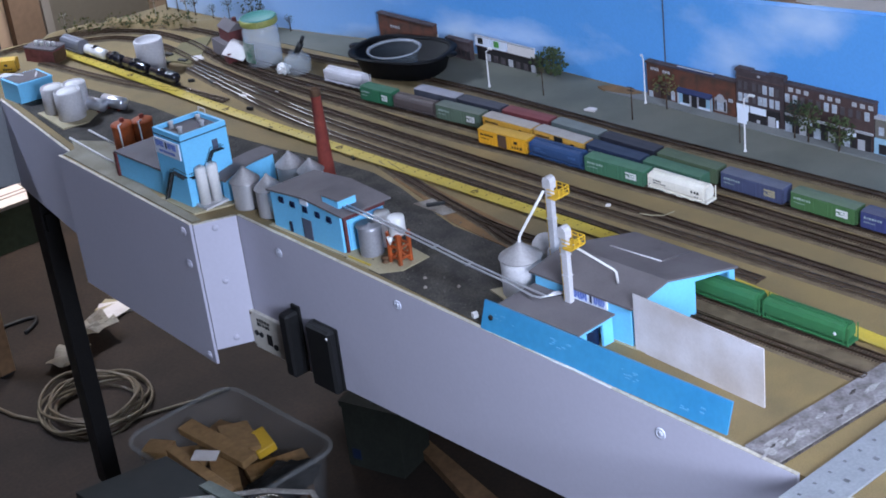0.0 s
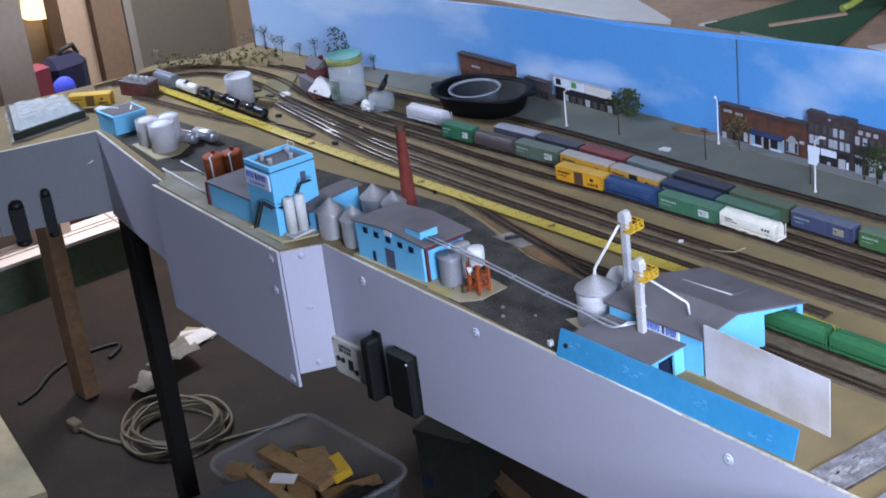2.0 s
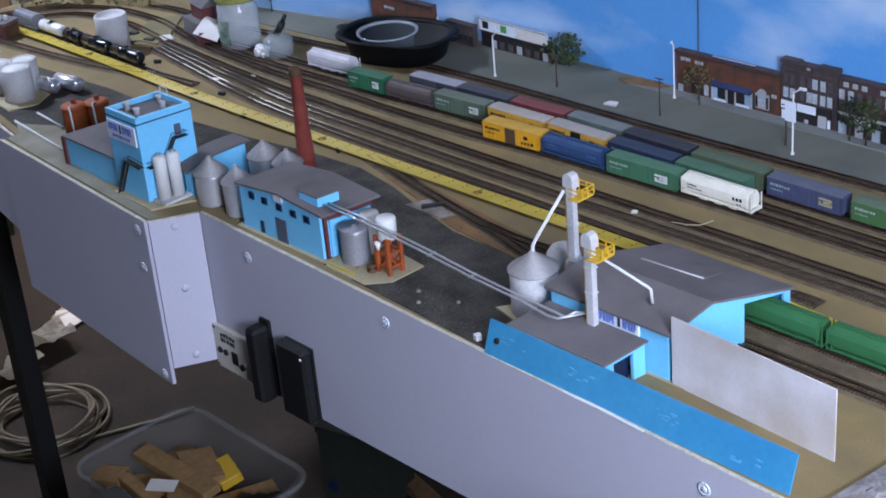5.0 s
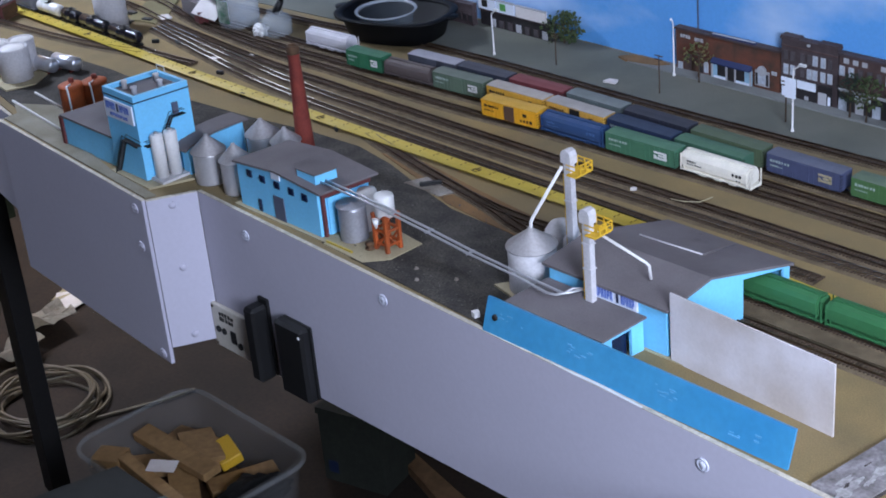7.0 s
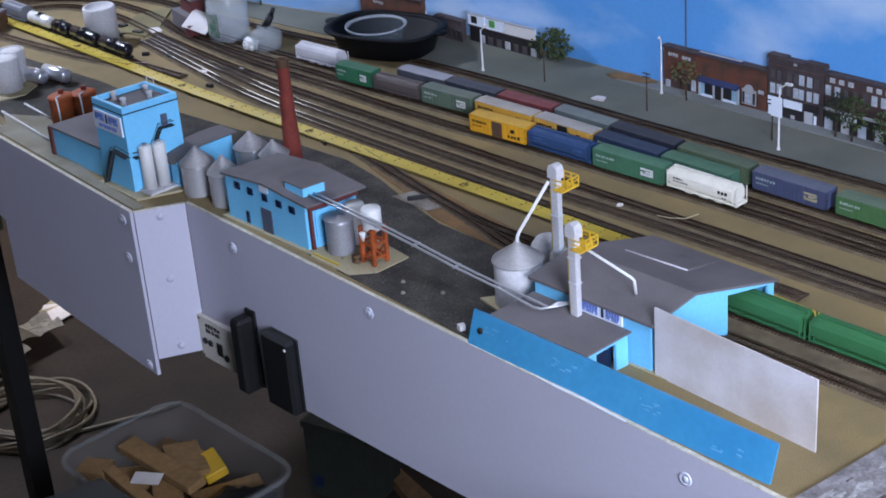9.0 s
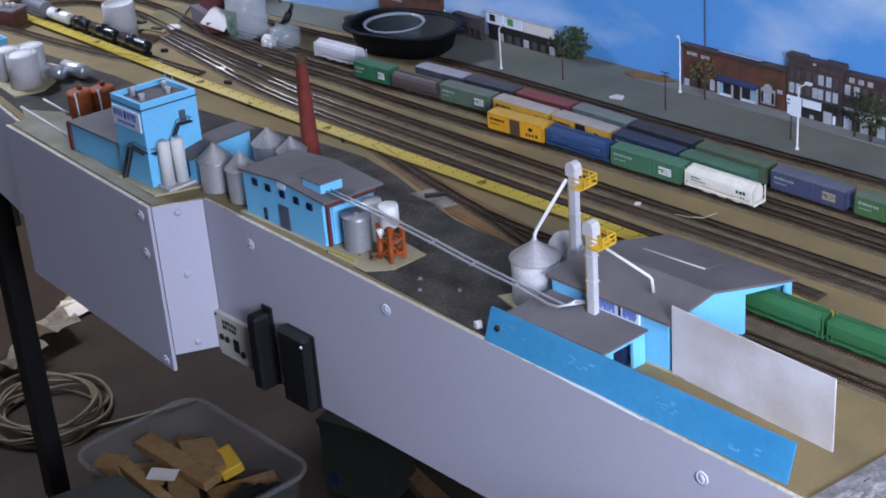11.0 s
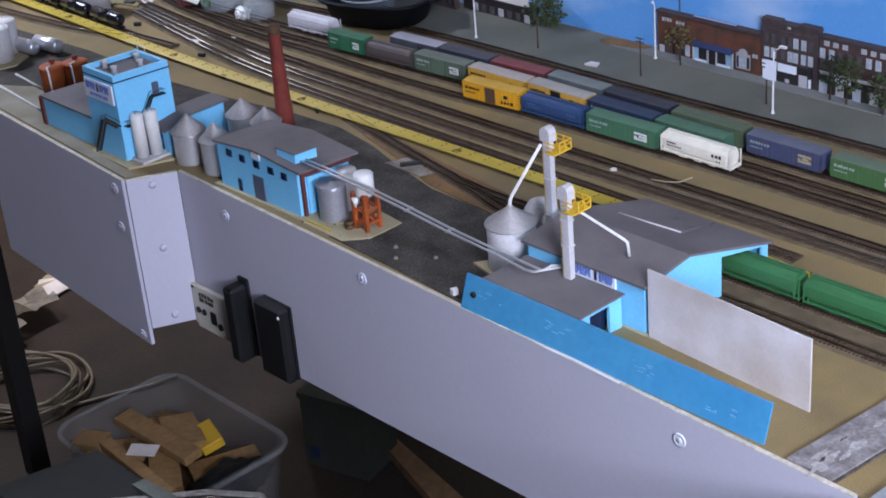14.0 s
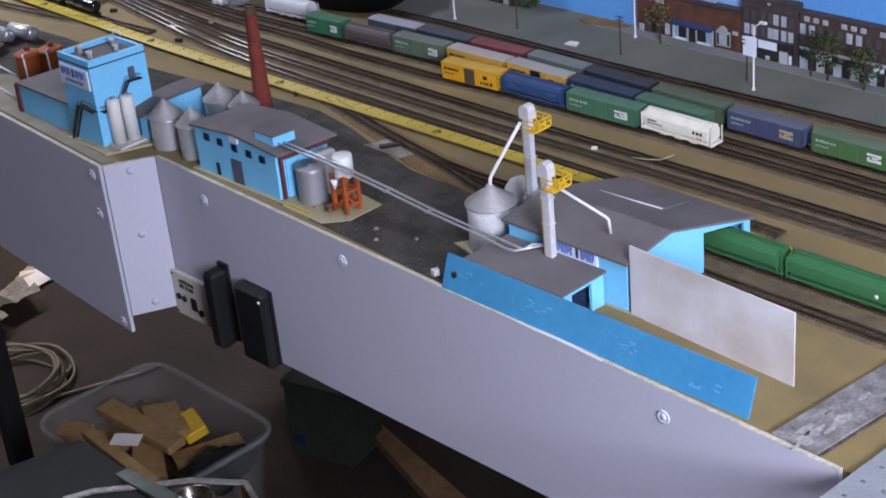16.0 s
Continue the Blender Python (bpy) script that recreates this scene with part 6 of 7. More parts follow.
for i in range(7):
    flat_window(q, 0.176 + 0.0185 * i, 0.402, 1.003, 0.009, 0.011, M_STONE if i % 3 == 0 else M_DULLPANE)
for x0, x1, m, lab in ((0.148, 0.185, M_SIGN, "white billboard with a dark disc"), (0.188, 0.226, M_SIGN, "white and green billboard"), (0.229, 0.294, M_CARD, "faded pinkish white billboard panel")):
    bb = thing("billboard", ((x0 + x1) / 2, 0.4, 1.0288), lab, "billboard", "billboards")
    part("panel", box(x0, x1, 0.3985, 0.401, 1.0288, 1.0465), m, bb)
    part("frame", box(x0, x1, 0.3975, 0.402, 1.0465, 1.0478), M_STONE, bb)
    if m is M_SIGN:
        part("print", box(x0 + 0.008, x0 + 0.02, 0.3978, 0.3986, 1.033, 1.044), M_INK if x0 < 0.18 else material("billboard green", lin(92, 160, 78), 0.7), bb)


def street_lamp(x, y, h, arm, sign=False):
    ob = thing("street_lamp", (x, y, T), "white model street lamp with a short arm" if not sign else "white model street lamp carrying a square white board", "street lamp", "street lamps")
    part("pole", lathe(x, y, [(0.0026, T), (0.0024, T + 0.003), (0.0013, T + 0.006), (0.0009, T + h), (0, T + h)], 10), M_WHITE, ob)
    part("arm", tube([(x, y, T + h - 0.002), (x + arm * 0.6, y, T + h + 0.005), (x + arm, y - 0.002, T + h + 0.007)], 0.001, 6), M_WHITE, ob)
    part("lamp_head", box(min(x + arm * 0.7, x + arm * 1.35), max(x + arm * 0.7, x + arm * 1.35), y - 0.004, y, T + h + 0.0062, T + h + 0.009), M_WHITE, ob)
    if sign:
        part("board", box(x - 0.0105, x + 0.0055, y - 0.0032, y - 0.0018, T + h - 0.04, T + h - 0.014), M_SIGN, ob, "square white board")


street_lamp(0.7895, 0.331, 0.0875, 0.015, True)
street_lamp(0.264, 0.3145, 0.066, 0.012)
street_lamp(0.5405, 0.398, 0.077, -0.002)
street_lamp(1.25, 0.327, 0.088, 0.015)


def pole(x, y, h):
    ob = thing("telegraph_pole", (x, y, T), "thin grey-brown telegraph pole with two crossarms", "telegraph pole", "telegraph poles")
    part("mast", lathe(x, y, [(0.0011, T), (0.0008, T + h), (0, T + h)], 8), M_TIE, ob)
    for z in (0.88, 0.97):
        part("crossarm", box(x - 0.007, x + 0.007, y - 0.001, y, T + h * z, T + h * z + 0.0014), M_TIE, ob)


for x, y, h in ((0.5665, 0.335, 0.057), (0.372, 0.335, 0.05), (0.764, 0.352, 0.058), (0.586, 0.397, 0.045)):
    pole(x, y, h)

# ---- trees and the far hill ----
M_LEAF = material("leaf clumps", lin(70, 80, 46), 0.9, spread=0.4, fine=300, coarse=90, bump=0.0, second=lin(58, 74, 36))
M_FARLEAF = material("hazy grey-green leaf clumps", lin(106, 130, 144), 0.9, spread=0.3, fine=300, coarse=90, bump=0.0)
M_LEAFDRY = material("dry leaf clumps", lin(112, 96, 56), 0.9, spread=0.4, fine=300, coarse=90, bump=0.0, second=lin(74, 88, 50))
M_LEAFDARK = material("dark leaf clumps", lin(42, 60, 46), 0.9, spread=0.4, fine=300, coarse=90, bump=0.0)
M_BARK = material("bark", lin(86, 68, 52), 0.9, spread=0.3)
M_PALEBARK = material("pale bark", lin(170, 164, 150), 0.9, spread=0.3)


def tree(x, y, h, r, leaf, label, seed, bark=M_BARK, start=0.35, n=170, spread=1.0, z=T):
    rnd = random.Random(seed)
    ob = thing("tree", (x, y, z), label, "tree", "model trees")
    bm = tube([(x, y, z), (x + 0.001, y, z + h * start), (x, y, z + h * 0.9)], 0.0014, 6)
    for v in bm.verts:
        k = 1.25 - 0.9 * (v.co.z - z) / h
        v.co.x, v.co.y = x + (v.co.x - x) * k, y + (v.co.y - y) * k
    for i in range(7):
        a = rnd.uniform(0, 6.28)
        b = z + h * rnd.uniform(start, 0.75)
        tube([(x, y, b), (x + math.cos(a) * r * 0.8, y + math.sin(a) * r * 0.8, b + h * 0.16)], 0.0005, 4, bm)
    part("trunk", bm, bark, ob)
    verts, faces = [], []
    for i in range(n):
        a, u = rnd.uniform(0, 6.28), rnd.random()
        zz = start * 0.9 + (1 - start * 0.9) * u
        rr = r * spread * math.sqrt(rnd.random()) * (0.45 + 0.75 * math.sin(math.pi * min(u * 0.85 + 0.12, 1))) * rnd.uniform(0.75, 1.2)
        c = Vector((math.cos(a) * rr, math.sin(a) * rr, zz * h))
        s = r * rnd.uniform(0.06, 0.17)
        e1, e2 = Vector((rnd.uniform(-1, 1), rnd.uniform(-1, 1), rnd.uniform(-1, 1))).normalized() * s, Vector((rnd.uniform(-1, 1), rnd.uniform(-1, 1), rnd.uniform(-1, 1))).normalized() * s
        b = len(verts)
        verts += [tuple(c + p) for p in (e1, e2, -e1, -e2)] + [tuple(c + e1.cross(e2) / s * 0.8), tuple(c - e1.cross(e2) / s * 0.8)]
        faces += [(b, b + 1, b + 4), (b + 1, b + 2, b + 4), (b + 2, b + 3, b + 4), (b + 3, b, b + 4), (b + 1, b, b + 5), (b + 2, b + 1, b + 5), (b + 3, b + 2, b + 5), (b, b + 3, b + 5)]
    me = bpy.data.meshes.new("crown")
    me.from_pydata(verts, [], faces)
    me.materials.append(leaf)
    cr = new("crown", me)
    cr.parent = ob
    return ob


tree(0.318, 0.41, 0.048, 0.026, M_LEAF, "bushy olive green model tree at the street's end", 11, start=0.12, n=300)
tree(0.824, 0.407, 0.062, 0.014, M_LEAFDARK, "thin green model tree before the shops", 12, start=0.45)
tree(0.85, 0.405, 0.064, 0.019, M_LEAF, "brownish model tree before the shops", 13, start=0.4)
tree(0.905, 0.403, 0.056, 0.022, M_LEAF, "bushy green model tree before the shops", 14, start=0.3)
tree(0.575, 0.409, 0.052, 0.02, M_LEAFDRY, "sparse brownish model tree before the brick shop", 15, start=0.5, n=90)
for i, (x, h, r) in enumerate(((-0.645, 0.05, 0.012), (-0.61, 0.056, 0.012), (-0.555, 0.04, 0.01), (-0.50, 0.032, 0.009), (-0.45, 0.05, 0.012), (-0.36, 0.05, 0.011), (-0.29, 0.035, 0.009))):
    tree(x, wall_y(x) - 0.012, h, r, M_FARLEAF, "slender grey-green model tree against the sky", 20 + i, start=0.55, n=60)
tree(-0.365, 0.288, 0.085, 0.021, M_LEAFDARK, "open dark green model tree behind the jar", 31, start=0.35, n=120)
tree(-0.6, 0.215, 0.055, 0.012, M_LEAFDRY, "pale-trunked bare model tree on the far hill", 32, bark=M_PALEBARK, start=0.75, n=40)
tree(-0.53, 0.245, 0.055, 0.012, M_LEAFDARK, "pale-trunked model tree on the far hill", 33, bark=M_PALEBARK, start=0.75, n=40)
tree(-0.715, 0.07, 0.045, 0.012, M_LEAFDRY, "pale-trunked bare model tree at the deck's edge", 34, bark=M_PALEBARK, start=0.75, n=30)

bm = bmesh.new()
nu, nv = 60, 8
ring = []
for i in range(nu + 1):
    u = i / nu
    px_, py_ = -0.735 + 0.42 * u ** 1.3, 0.03 + 0.33 * u ** 0.75 - 0.06 * u * u
    row = []
    for j in range(nv + 1):
        v = j / nv
        x = px_ + (v - 0.5) * 0.05 * 0.8
        y = py_ - (v - 0.5) * 0.05
        z = T - 0.002 + 0.022 * math.sin(math.pi * v) * math.sin(math.pi * min(max(u, 0.03), 0.97)) ** 0.5 * (0.7 + 0.7 * noise.noise(Vector((x * 30, y * 30, 2))))
        row.append(bm.verts.new((x, y, z)))
    ring.append(row)
for i in range(nu):
    for j in range(nv):
        bm.faces.new((ring[i][j], ring[i + 1][j], ring[i + 1][j + 1], ring[i][j + 1])).smooth = True
bmesh.ops.recalc_face_normals(bm, faces=bm.faces[:])
whole("hill", bm, M_DECK, "low brown scenery ridge along the far edge", "hill", kind="structure")


def bushes(name, spots, leaf, label, seed):
    rnd = random.Random(seed)
    verts, faces = [], []
    for x, y, r, h, n in spots:
        for i in range(n):
            c = Vector((x + rnd.gauss(0, r * 0.5), y + rnd.gauss(0, r * 0.35), T + 0.008 + h * rnd.random()))
            s = rnd.uniform(0.002, 0.0045)
            b = len(verts)
            verts += [tuple(c + Vector((rnd.uniform(-s, s), rnd.uniform(-s, s), rnd.uniform(-s, s)))) for k in range(5)]
            faces += [(b, b + 1, b + 2), (b + 2, b + 3, b), (b + 1, b + 4, b + 3), (b, b + 4, b + 2)]
    me = bpy.data.meshes.new(name)
    me.from_pydata(verts, [], faces)
    me.materials.append(leaf)
    tagged(new(name, me), label, "bushes", kind="stuff")


bushes("undergrowth", [(-0.70 + 0.028 * i, 0.08 + 0.025 * i - 0.0007 * i * i, 0.03, 0.024, 46) for i in range(8)], M_LEAFDRY, "dull olive scenery bushes along the far ridge", 41)

# ---- table behind the backdrop ----
M_PLY = material("plywood", lin(176, 148, 124), 0.7, spread=0.12, fine=60, coarse=9, bump=0.1, second=lin(158, 132, 112))
rear = thing("workbench", (1.0, 0.9, FLOOR), "plywood workbench behind the backdrop", "workbench")
part("worktop", prism([(-0.72, 0.34), (-0.3, 0.4), (0.0, 0.43), (0.3, 0.446), (2.4, 0.446), (2.4, 1.5), (-0.72, 1.5)], TOP - 0.022, TOP - 0.002), M_PLY, rear)
for x in (-0.5, 2.2):
    part("leg", box(x, x + 0.06, 1.2, 1.26, FLOOR, TOP - 0.022), M_WOOD, rear)
    part("leg", box(x, x + 0.06, 0.55, 0.61, FLOOR, TOP - 0.022), M_WOOD, rear)
whole("paper_sheet", prism([(-0.7, 0.345), (-0.3, 0.402), (0.0, 0.436), (0.245, 0.456), (0.362, 0.49), (0.352, 0.503), (0.22, 0.56), (-0.2, 0.75), (-0.7, 0.75)], TOP - 0.002, TOP + 0.001), M_WHITE, "large white paper sheet on the workbench", "paper")
whole("paper_sheet", prism([(0.72, 0.56), (1.2, 0.53), (1.2, 0.75), (0.85, 0.75)], TOP - 0.002, TOP + 0.001), M_WHITE, "white paper sheet on the workbench", "paper")
M_MAT = material("mat green", lin(44, 92, 66), 0.6, spread=0.25, fine=200, coarse=12, second=lin(66, 96, 74))
whole("cutting_mat", prism([(0.42, 0.512), (0.68, 0.522), (0.61, 0.8), (0.485, 0.74)], TOP - 0.002, TOP + 0.0015), M_MAT, "worn green cutting mat on the workbench", "cutting mat")
whole("mat_edge", prism([(0.50, 0.509), (0.69, 0.516), (0.69, 0.5195), (0.50, 0.513)], TOP - 0.002, TOP + 0.002), M_STONE, "pale plastic strip along the mat", "strip")
whole("wood_strip", prism([(0.52, 0.56), (0.527, 0.555), (0.60, 0.67), (0.592, 0.676)], TOP + 0.0016, TOP + 0.005), M_PLY, "thin bare wood strip on the mat", "strip")
pen = thing("marker_pen", (0.58, 0.7, TOP), "yellow-green marker pen on the mat", "pen")
part("barrel", tube([(0.582, 0.68, TOP + 0.008), (0.585, 0.7, TOP + 0.009), (0.595, 0.80, TOP + 0.03)], 0.006, 10), material("pen green", lin(176, 186, 84), 0.5), pen)
part("cap", tube([(0.595, 0.80, TOP + 0.03), (0.60, 0.85, TOP + 0.042)], 0.0075, 10), M_BLACK, pen, "black cap")
M_KRAFT = material("kraft card", lin(176, 150, 128), 0.85, spread=0.12, fine=80, coarse=12, second=lin(158, 134, 114))
for x, y, r, h, lab in ((0.36, 0.735, 0.085, 0.16, "wide tan cardboard tub on the workbench"), (0.79, 0.70, 0.1, 0.12, "rounded tan cardboard drum on the workbench")):
    tb = thing("card_tub", (x, y, TOP), lab, "tub", "card tubs")
    part("tub_wall", lathe(x, y, [(r * 0.92, TOP - 0.001), (r, TOP + 0.01), (r, TOP + h), (r - 0.004, TOP + h), (r - 0.004, TOP + h - 0.02), (0, TOP + h - 0.02)], 32), M_KRAFT, tb)
    part("rim", lathe(x, y, [(r, TOP + h - 0.006), (r + 0.003, TOP + h - 0.004), (r + 0.003, TOP + h), (r, TOP + h + 0.001), (r - 0.004, TOP + h)], 32), M_DARKWOOD, tb)
tr_ = thing("wire_rack", (0.5, 0.86, TOP), "dark rack with white bars behind the mat", "rack")
part("panel", box(0.43, 0.62, 0.88, 0.9, TOP, TOP + 0.12), M_LOT, tr_)
for x in (0.47, 0.55):
    part("bar", box(x, x + 0.008, 0.868, 0.876, TOP, TOP + 0.12), M_SILOW, tr_)
part("bar", box(0.42, 0.63, 0.866, 0.876, TOP + 0.06, TOP + 0.068), M_SILOW, tr_)
whole("clip", prism([(0.41, 0.508), (0.417, 0.51), (0.43, 0.535), (0.425, 0.538)], TOP - 0.002, TOP + 0.002), M_WHITE, "small white plastic clip on the workbench", "clip")

# ---- control panel and throttles on the fascia ----
M_CREAM = material("cream panel", lin(208, 202, 188), 0.5, spread=0.08, fine=200, coarse=30, bump=0.03)
cp = thing("control_panel", (0.33, deck_edge(0.33), 0.8), "cream metal control panel with sockets and a worn label", "control panel")
pf = deck_edge(0.33) - 0.006
part("plate", box(0.294, 0.378, pf - 0.006, pf + 0.001, 0.778, 0.842, bevel=0.001), M_CREAM, cp)
for x, z, r_ in ((0.306, 0.806, 0.0045), (0.3185, 0.806, 0.0045), (0.3525, 0.795, 0.005)):
    bm = lathe(0, 0, [(r_, 0), (r_, 0.002), (r_ * 0.5, 0.002), (0, 0.001)], 16)
    bm.transform(Matrix.Translation((x, pf - 0.006, z)) @ Matrix.Rotation(radians(90), 4, "X"))
    part("socket", bm, M_BLACK, cp, "round black socket")
part("socket", box(0.333, 0.344, pf - 0.0075, pf - 0.006, 0.794, 0.812), M_BLACK, cp, "square black socket")
bm = bmesh.new()
rnd = random.Random(6)
for i in range(5):
    for j in range(2):
        x = 0.311 + 0.0065 * i
        z = 0.8205 + 0.0078 * j
        add_box(bm, x, x + rnd.uniform(0.003, 0.0055), pf - 0.0066, pf - 0.006, z, z + rnd.uniform(0.004, 0.0065))
part("lettering", bm, M_INK, cp, "bold dark lettering worn past reading")
for x, z in ((0.298, 0.838), (0.374, 0.838), (0.298, 0.782), (0.372, 0.784)):
    bm = lathe(0, 0, [(0.002, 0), (0.002, 0.001), (0, 0.0014)], 10)
    bm.transform(Matrix.Translation((x, pf - 0.006, z)) @ Matrix.Rotation(radians(90), 4, "X"))
    part("screw", bm, M_RAIL, cp)


def throttle(x0, x1, z0, z1, depth, label, lip, screwed):
    y = deck_edge((x0 + x1) / 2) - 0.005
    ob = thing("throttle_holder", ((x0 + x1) / 2, y, z0), label, "throttle", "throttles")
    part("case", box(x0, x1, y - depth, y, z0, z1, bevel=0.004), M_BLACK, ob)
    part("back_plate", box(x0 + 0.006, x1 + 0.004, y - 0.004, y + 0.0004, z0 + 0.004, z1 + lip, bevel=0.001), M_BLACK, ob)
    if not screwed:
        return
    bm = lathe(0, 0, [(0.002, 0), (0.002, 0.0008), (0.001, 0.0015), (0, 0.0015)], 12)
    bm.transform(Matrix.Translation((x1 - 0.0045, y - depth, z1 - 0.01)) @ Matrix.Rotation(radians(90), 4, "X"))
    part("screw", bm, M_WHITE, ob, "bright screw head")


throttle(0.401, 0.423, 0.775, 0.882, 0.026, "black plastic throttle holder screwed to the fascia", 0.008, False)
throttle(0.455, 0.511, 0.775, 0.881, 0.0165, "wider black plastic throttle holder screwed to the fascia", 0.0015, True)
for x, z in ((0.255, 0.985), (0.258, 0.77), (0.254, 0.93)):
    bolt(left, x - 0.014, -0.3172, z, M_FASCIA)
for z in (0.99, 0.9, 0.8):
    bm = lathe(0, 0, [(0.005, 0), (0.005, 0.0015), (0.003, 0.0025), (0, 0.0028)], 12)
    bm.transform(Matrix.Translation((0.2785 + 0.003, -0.2865, z)) @ Matrix.Rotation(radians(62), 4, "Z") @ Matrix.Rotation(radians(90), 4, "X"))
    part("bolt", bm, M_FASCIA, notch, "painted-over bolt head")

# ---- under and in front of the layout ----
M_WOODLEG = material("brown timber leg", lin(136, 104, 72), 0.8, spread=0.25, fine=60, coarse=8, bump=0.2)


def leg(x0, x1, y0, y1, mat, label, top=T - 0.02):
    ob = thing("layout_leg", ((x0 + x1) / 2, (y0 + y1) / 2, FLOOR), label, "leg", "layout legs")
    part("post", box(x0, x1, y0, y1, FLOOR + 0.006, top, bevel=0.0015), mat, ob)
    part("foot_pad", box(x0 + 0.003, x1 - 0.003, y0 + 0.003, y1 - 0.003, FLOOR, FLOOR + 0.006), M_BLACK, ob, "thin black foot pad")


leg(-0.492, -0.457, -0.205, -0.168, M_BLACKPOST, "square black-painted leg under the layout")
leg(-1.106, -1.046, -0.122, -0.082, M_WOODLEG, "bare wooden leg under the far return", 0.8)
whole("leg_clip", box(-0.4565, -0.447, -0.2, -0.185, 0.735, 0.772), M_BLACK, "small black clip on the leg", "clip")
for x, y in ((1.05, 0.1), (0.62, 0.1)):
    leg(x, x + 0.045, y, y + 0.045, M_DARKWOOD, "dark wooden leg under the layout")
for p, q in (((-0.15, -0.1), (2.0, -0.14)), ((-0.4, 0.2), (2.0, 0.24))):
    whole("deck_joist", prism([p, q, (q[0], q[1] + 0.03), (p[0], p[1] + 0.03)], T - 0.075, T - 0.02), M_DARKWOOD, "rough timber joist under the deck", "joist", "deck joists")

box_ = thing("carton", (-1.5, 0.0, FLOOR), "long dark green carton with a white top", "box")
CART = [(-1.735, -0.6), (-1.632, 0.385), (-1.755, 0.398), (-1.858, -0.587)]
part("side", prism(CART, FLOOR, 0.262), material("carton green", lin(92, 106, 84), 0.8, spread=0.15, fine=60, coarse=8), box_)
part("lid", prism(CART, 0.262, 0.272), material("carton top", lin(236, 224, 218), 0.8, spread=0.08, fine=60, coarse=8), box_, "white carton lid")
for f_ in (0.42, 0.6):
    a_, b_ = [Vector(CART[i]).lerp(Vector(CART[3 - i]), f_) for i in (0, 1)]
    part("crease", prism([tuple(a_), tuple(b_), (b_.x - 0.004, b_.y), (a_.x - 0.004, a_.y)], 0.272, 0.2728), M_DARKWOOD, box_)
a_, b_ = Vector(CART[1]).lerp(Vector(CART[0]), 0.03), Vector(CART[2]).lerp(Vector(CART[3]), 0.03)
part("crease", prism([(b_.x, b_.y), (b_.x, b_.y - 0.003), (a_.x, a_.y - 0.003), (a_.x, a_.y)], 0.272, 0.2728), M_DARKWOOD, box_)

# clear bin with offcuts
M_BIN = glass("cloudy bin plastic", (0.5, 0.48, 0.47), 0.35, 0.07)
binx = thing("storage_bin", (-0.12, -0.1, FLOOR), "cloudy clear plastic bin full of wood offcuts", "storage bin")


def tub(x0, x1, y0, y1, z0, z1, taper, wall):
    bm = bmesh.new()
    o = [(x0, y0), (x1, y0), (x1, y1), (x0, y1)]
    cxm, cym = (x0 + x1) / 2, (y0 + y1) / 2
    rows = []
    for z, k in ((z0, 1 - taper), (z1, 1.0), (z1 + 0.004, 1.03), (z1 + 0.004, 1 - wall), (z0 + 0.006, 1 - taper - wall)):
        ring_ = []
        for i, (x, y) in enumerate(o):
            r_ = 0.045
            ix, iy = x + (r_ if x == x0 else -r_), y + (r_ if y == y0 else -r_)
            for m in range(5):
                a = radians(180 + 90 * i + 22.5 * m)
                ring_.append(bm.verts.new((cxm + (ix + r_ * math.cos(a) - cxm) * k, cym + (iy + r_ * math.sin(a) - cym) * k, z)))
        rows.append(ring_)
    for p, q in zip(rows, rows[1:]):
        for i in range(20):
            bm.faces.new((p[i], p[(i + 1) % 20], q[(i + 1) % 20], q[i]))
    bm.faces.new(rows[0][::-1])
    bm.faces.new(rows[-1])
    bmesh.ops.recalc_face_normals(bm, faces=bm.faces[:])
    return bm


part("tub", tub(-0.272, 0.075, -0.235, 0.01, FLOOR, 0.346, 0.16, 0.03), M_BIN, binx)
RIM = [(cx_ + 0.047 * math.cos(radians(a)), cy_ + 0.047 * math.sin(radians(a))) for cx_, cy_, a0 in ((-0.231, -0.1935, 180), (0.034, -0.1935, 270), (0.034, -0.0315, 0), (-0.231, -0.0315, 90)) for a in range(a0, a0 + 91, 18)]
RIM.append(RIM[0])
part("rim", tube([(x, y, 0.3495) for x, y in RIM], 0.0042, 8), glass("bin rim", (0.5, 0.5, 0.5), 0.3, 0.2), binx, "cloudy white rolled rim")
rnd = random.Random(17)
M_BLACKCLOTH = material("black cloth", lin(20, 19, 18), 0.95, spread=0.3)
M_OFFCUT = material("fresh cut pine", lin(162, 126, 80), 0.75, spread=0.2, fine=90, coarse=18, bump=0.2)
OFFCUTS = [(-0.13, -0.12, 0.34, 0.2, 0.036, 0.016, 2, 6), (-0.125, -0.075, 0.326, 0.1, 0.062, 0.018, -22, -6), (-0.095, -0.187, 0.325, 0.22, 0.022, 0.018, -4, 4), (-0.236, -0.188, 0.318, 0.055, 0.045, 0.018, 30, 0), (-0.08, -0.145, 0.31, 0.15, 0.05, 0.018, -30, 0), (-0.18, -0.15, 0.305, 0.14, 0.05, 0.018, 50, 0), (-0.17, -0.05, 0.3, 0.13, 0.05, 0.018, 12, 0), (-0.03, -0.06, 0.295, 0.12, 0.045, 0.018, 70, 0)]
for x, y, z, l_, w, h, rz, tilt in OFFCUTS:
    ob = whole("wood_offcut", box(-l_ / 2, l_ / 2, -w / 2, w / 2, -h / 2, h / 2, bevel=0.001), M_OFFCUT, "pale rough wood offcut lying in the bin", "wood offcut", "wood offcuts")
    ob.matrix_basis = pose(x, y, z, tilt, 0, rz)
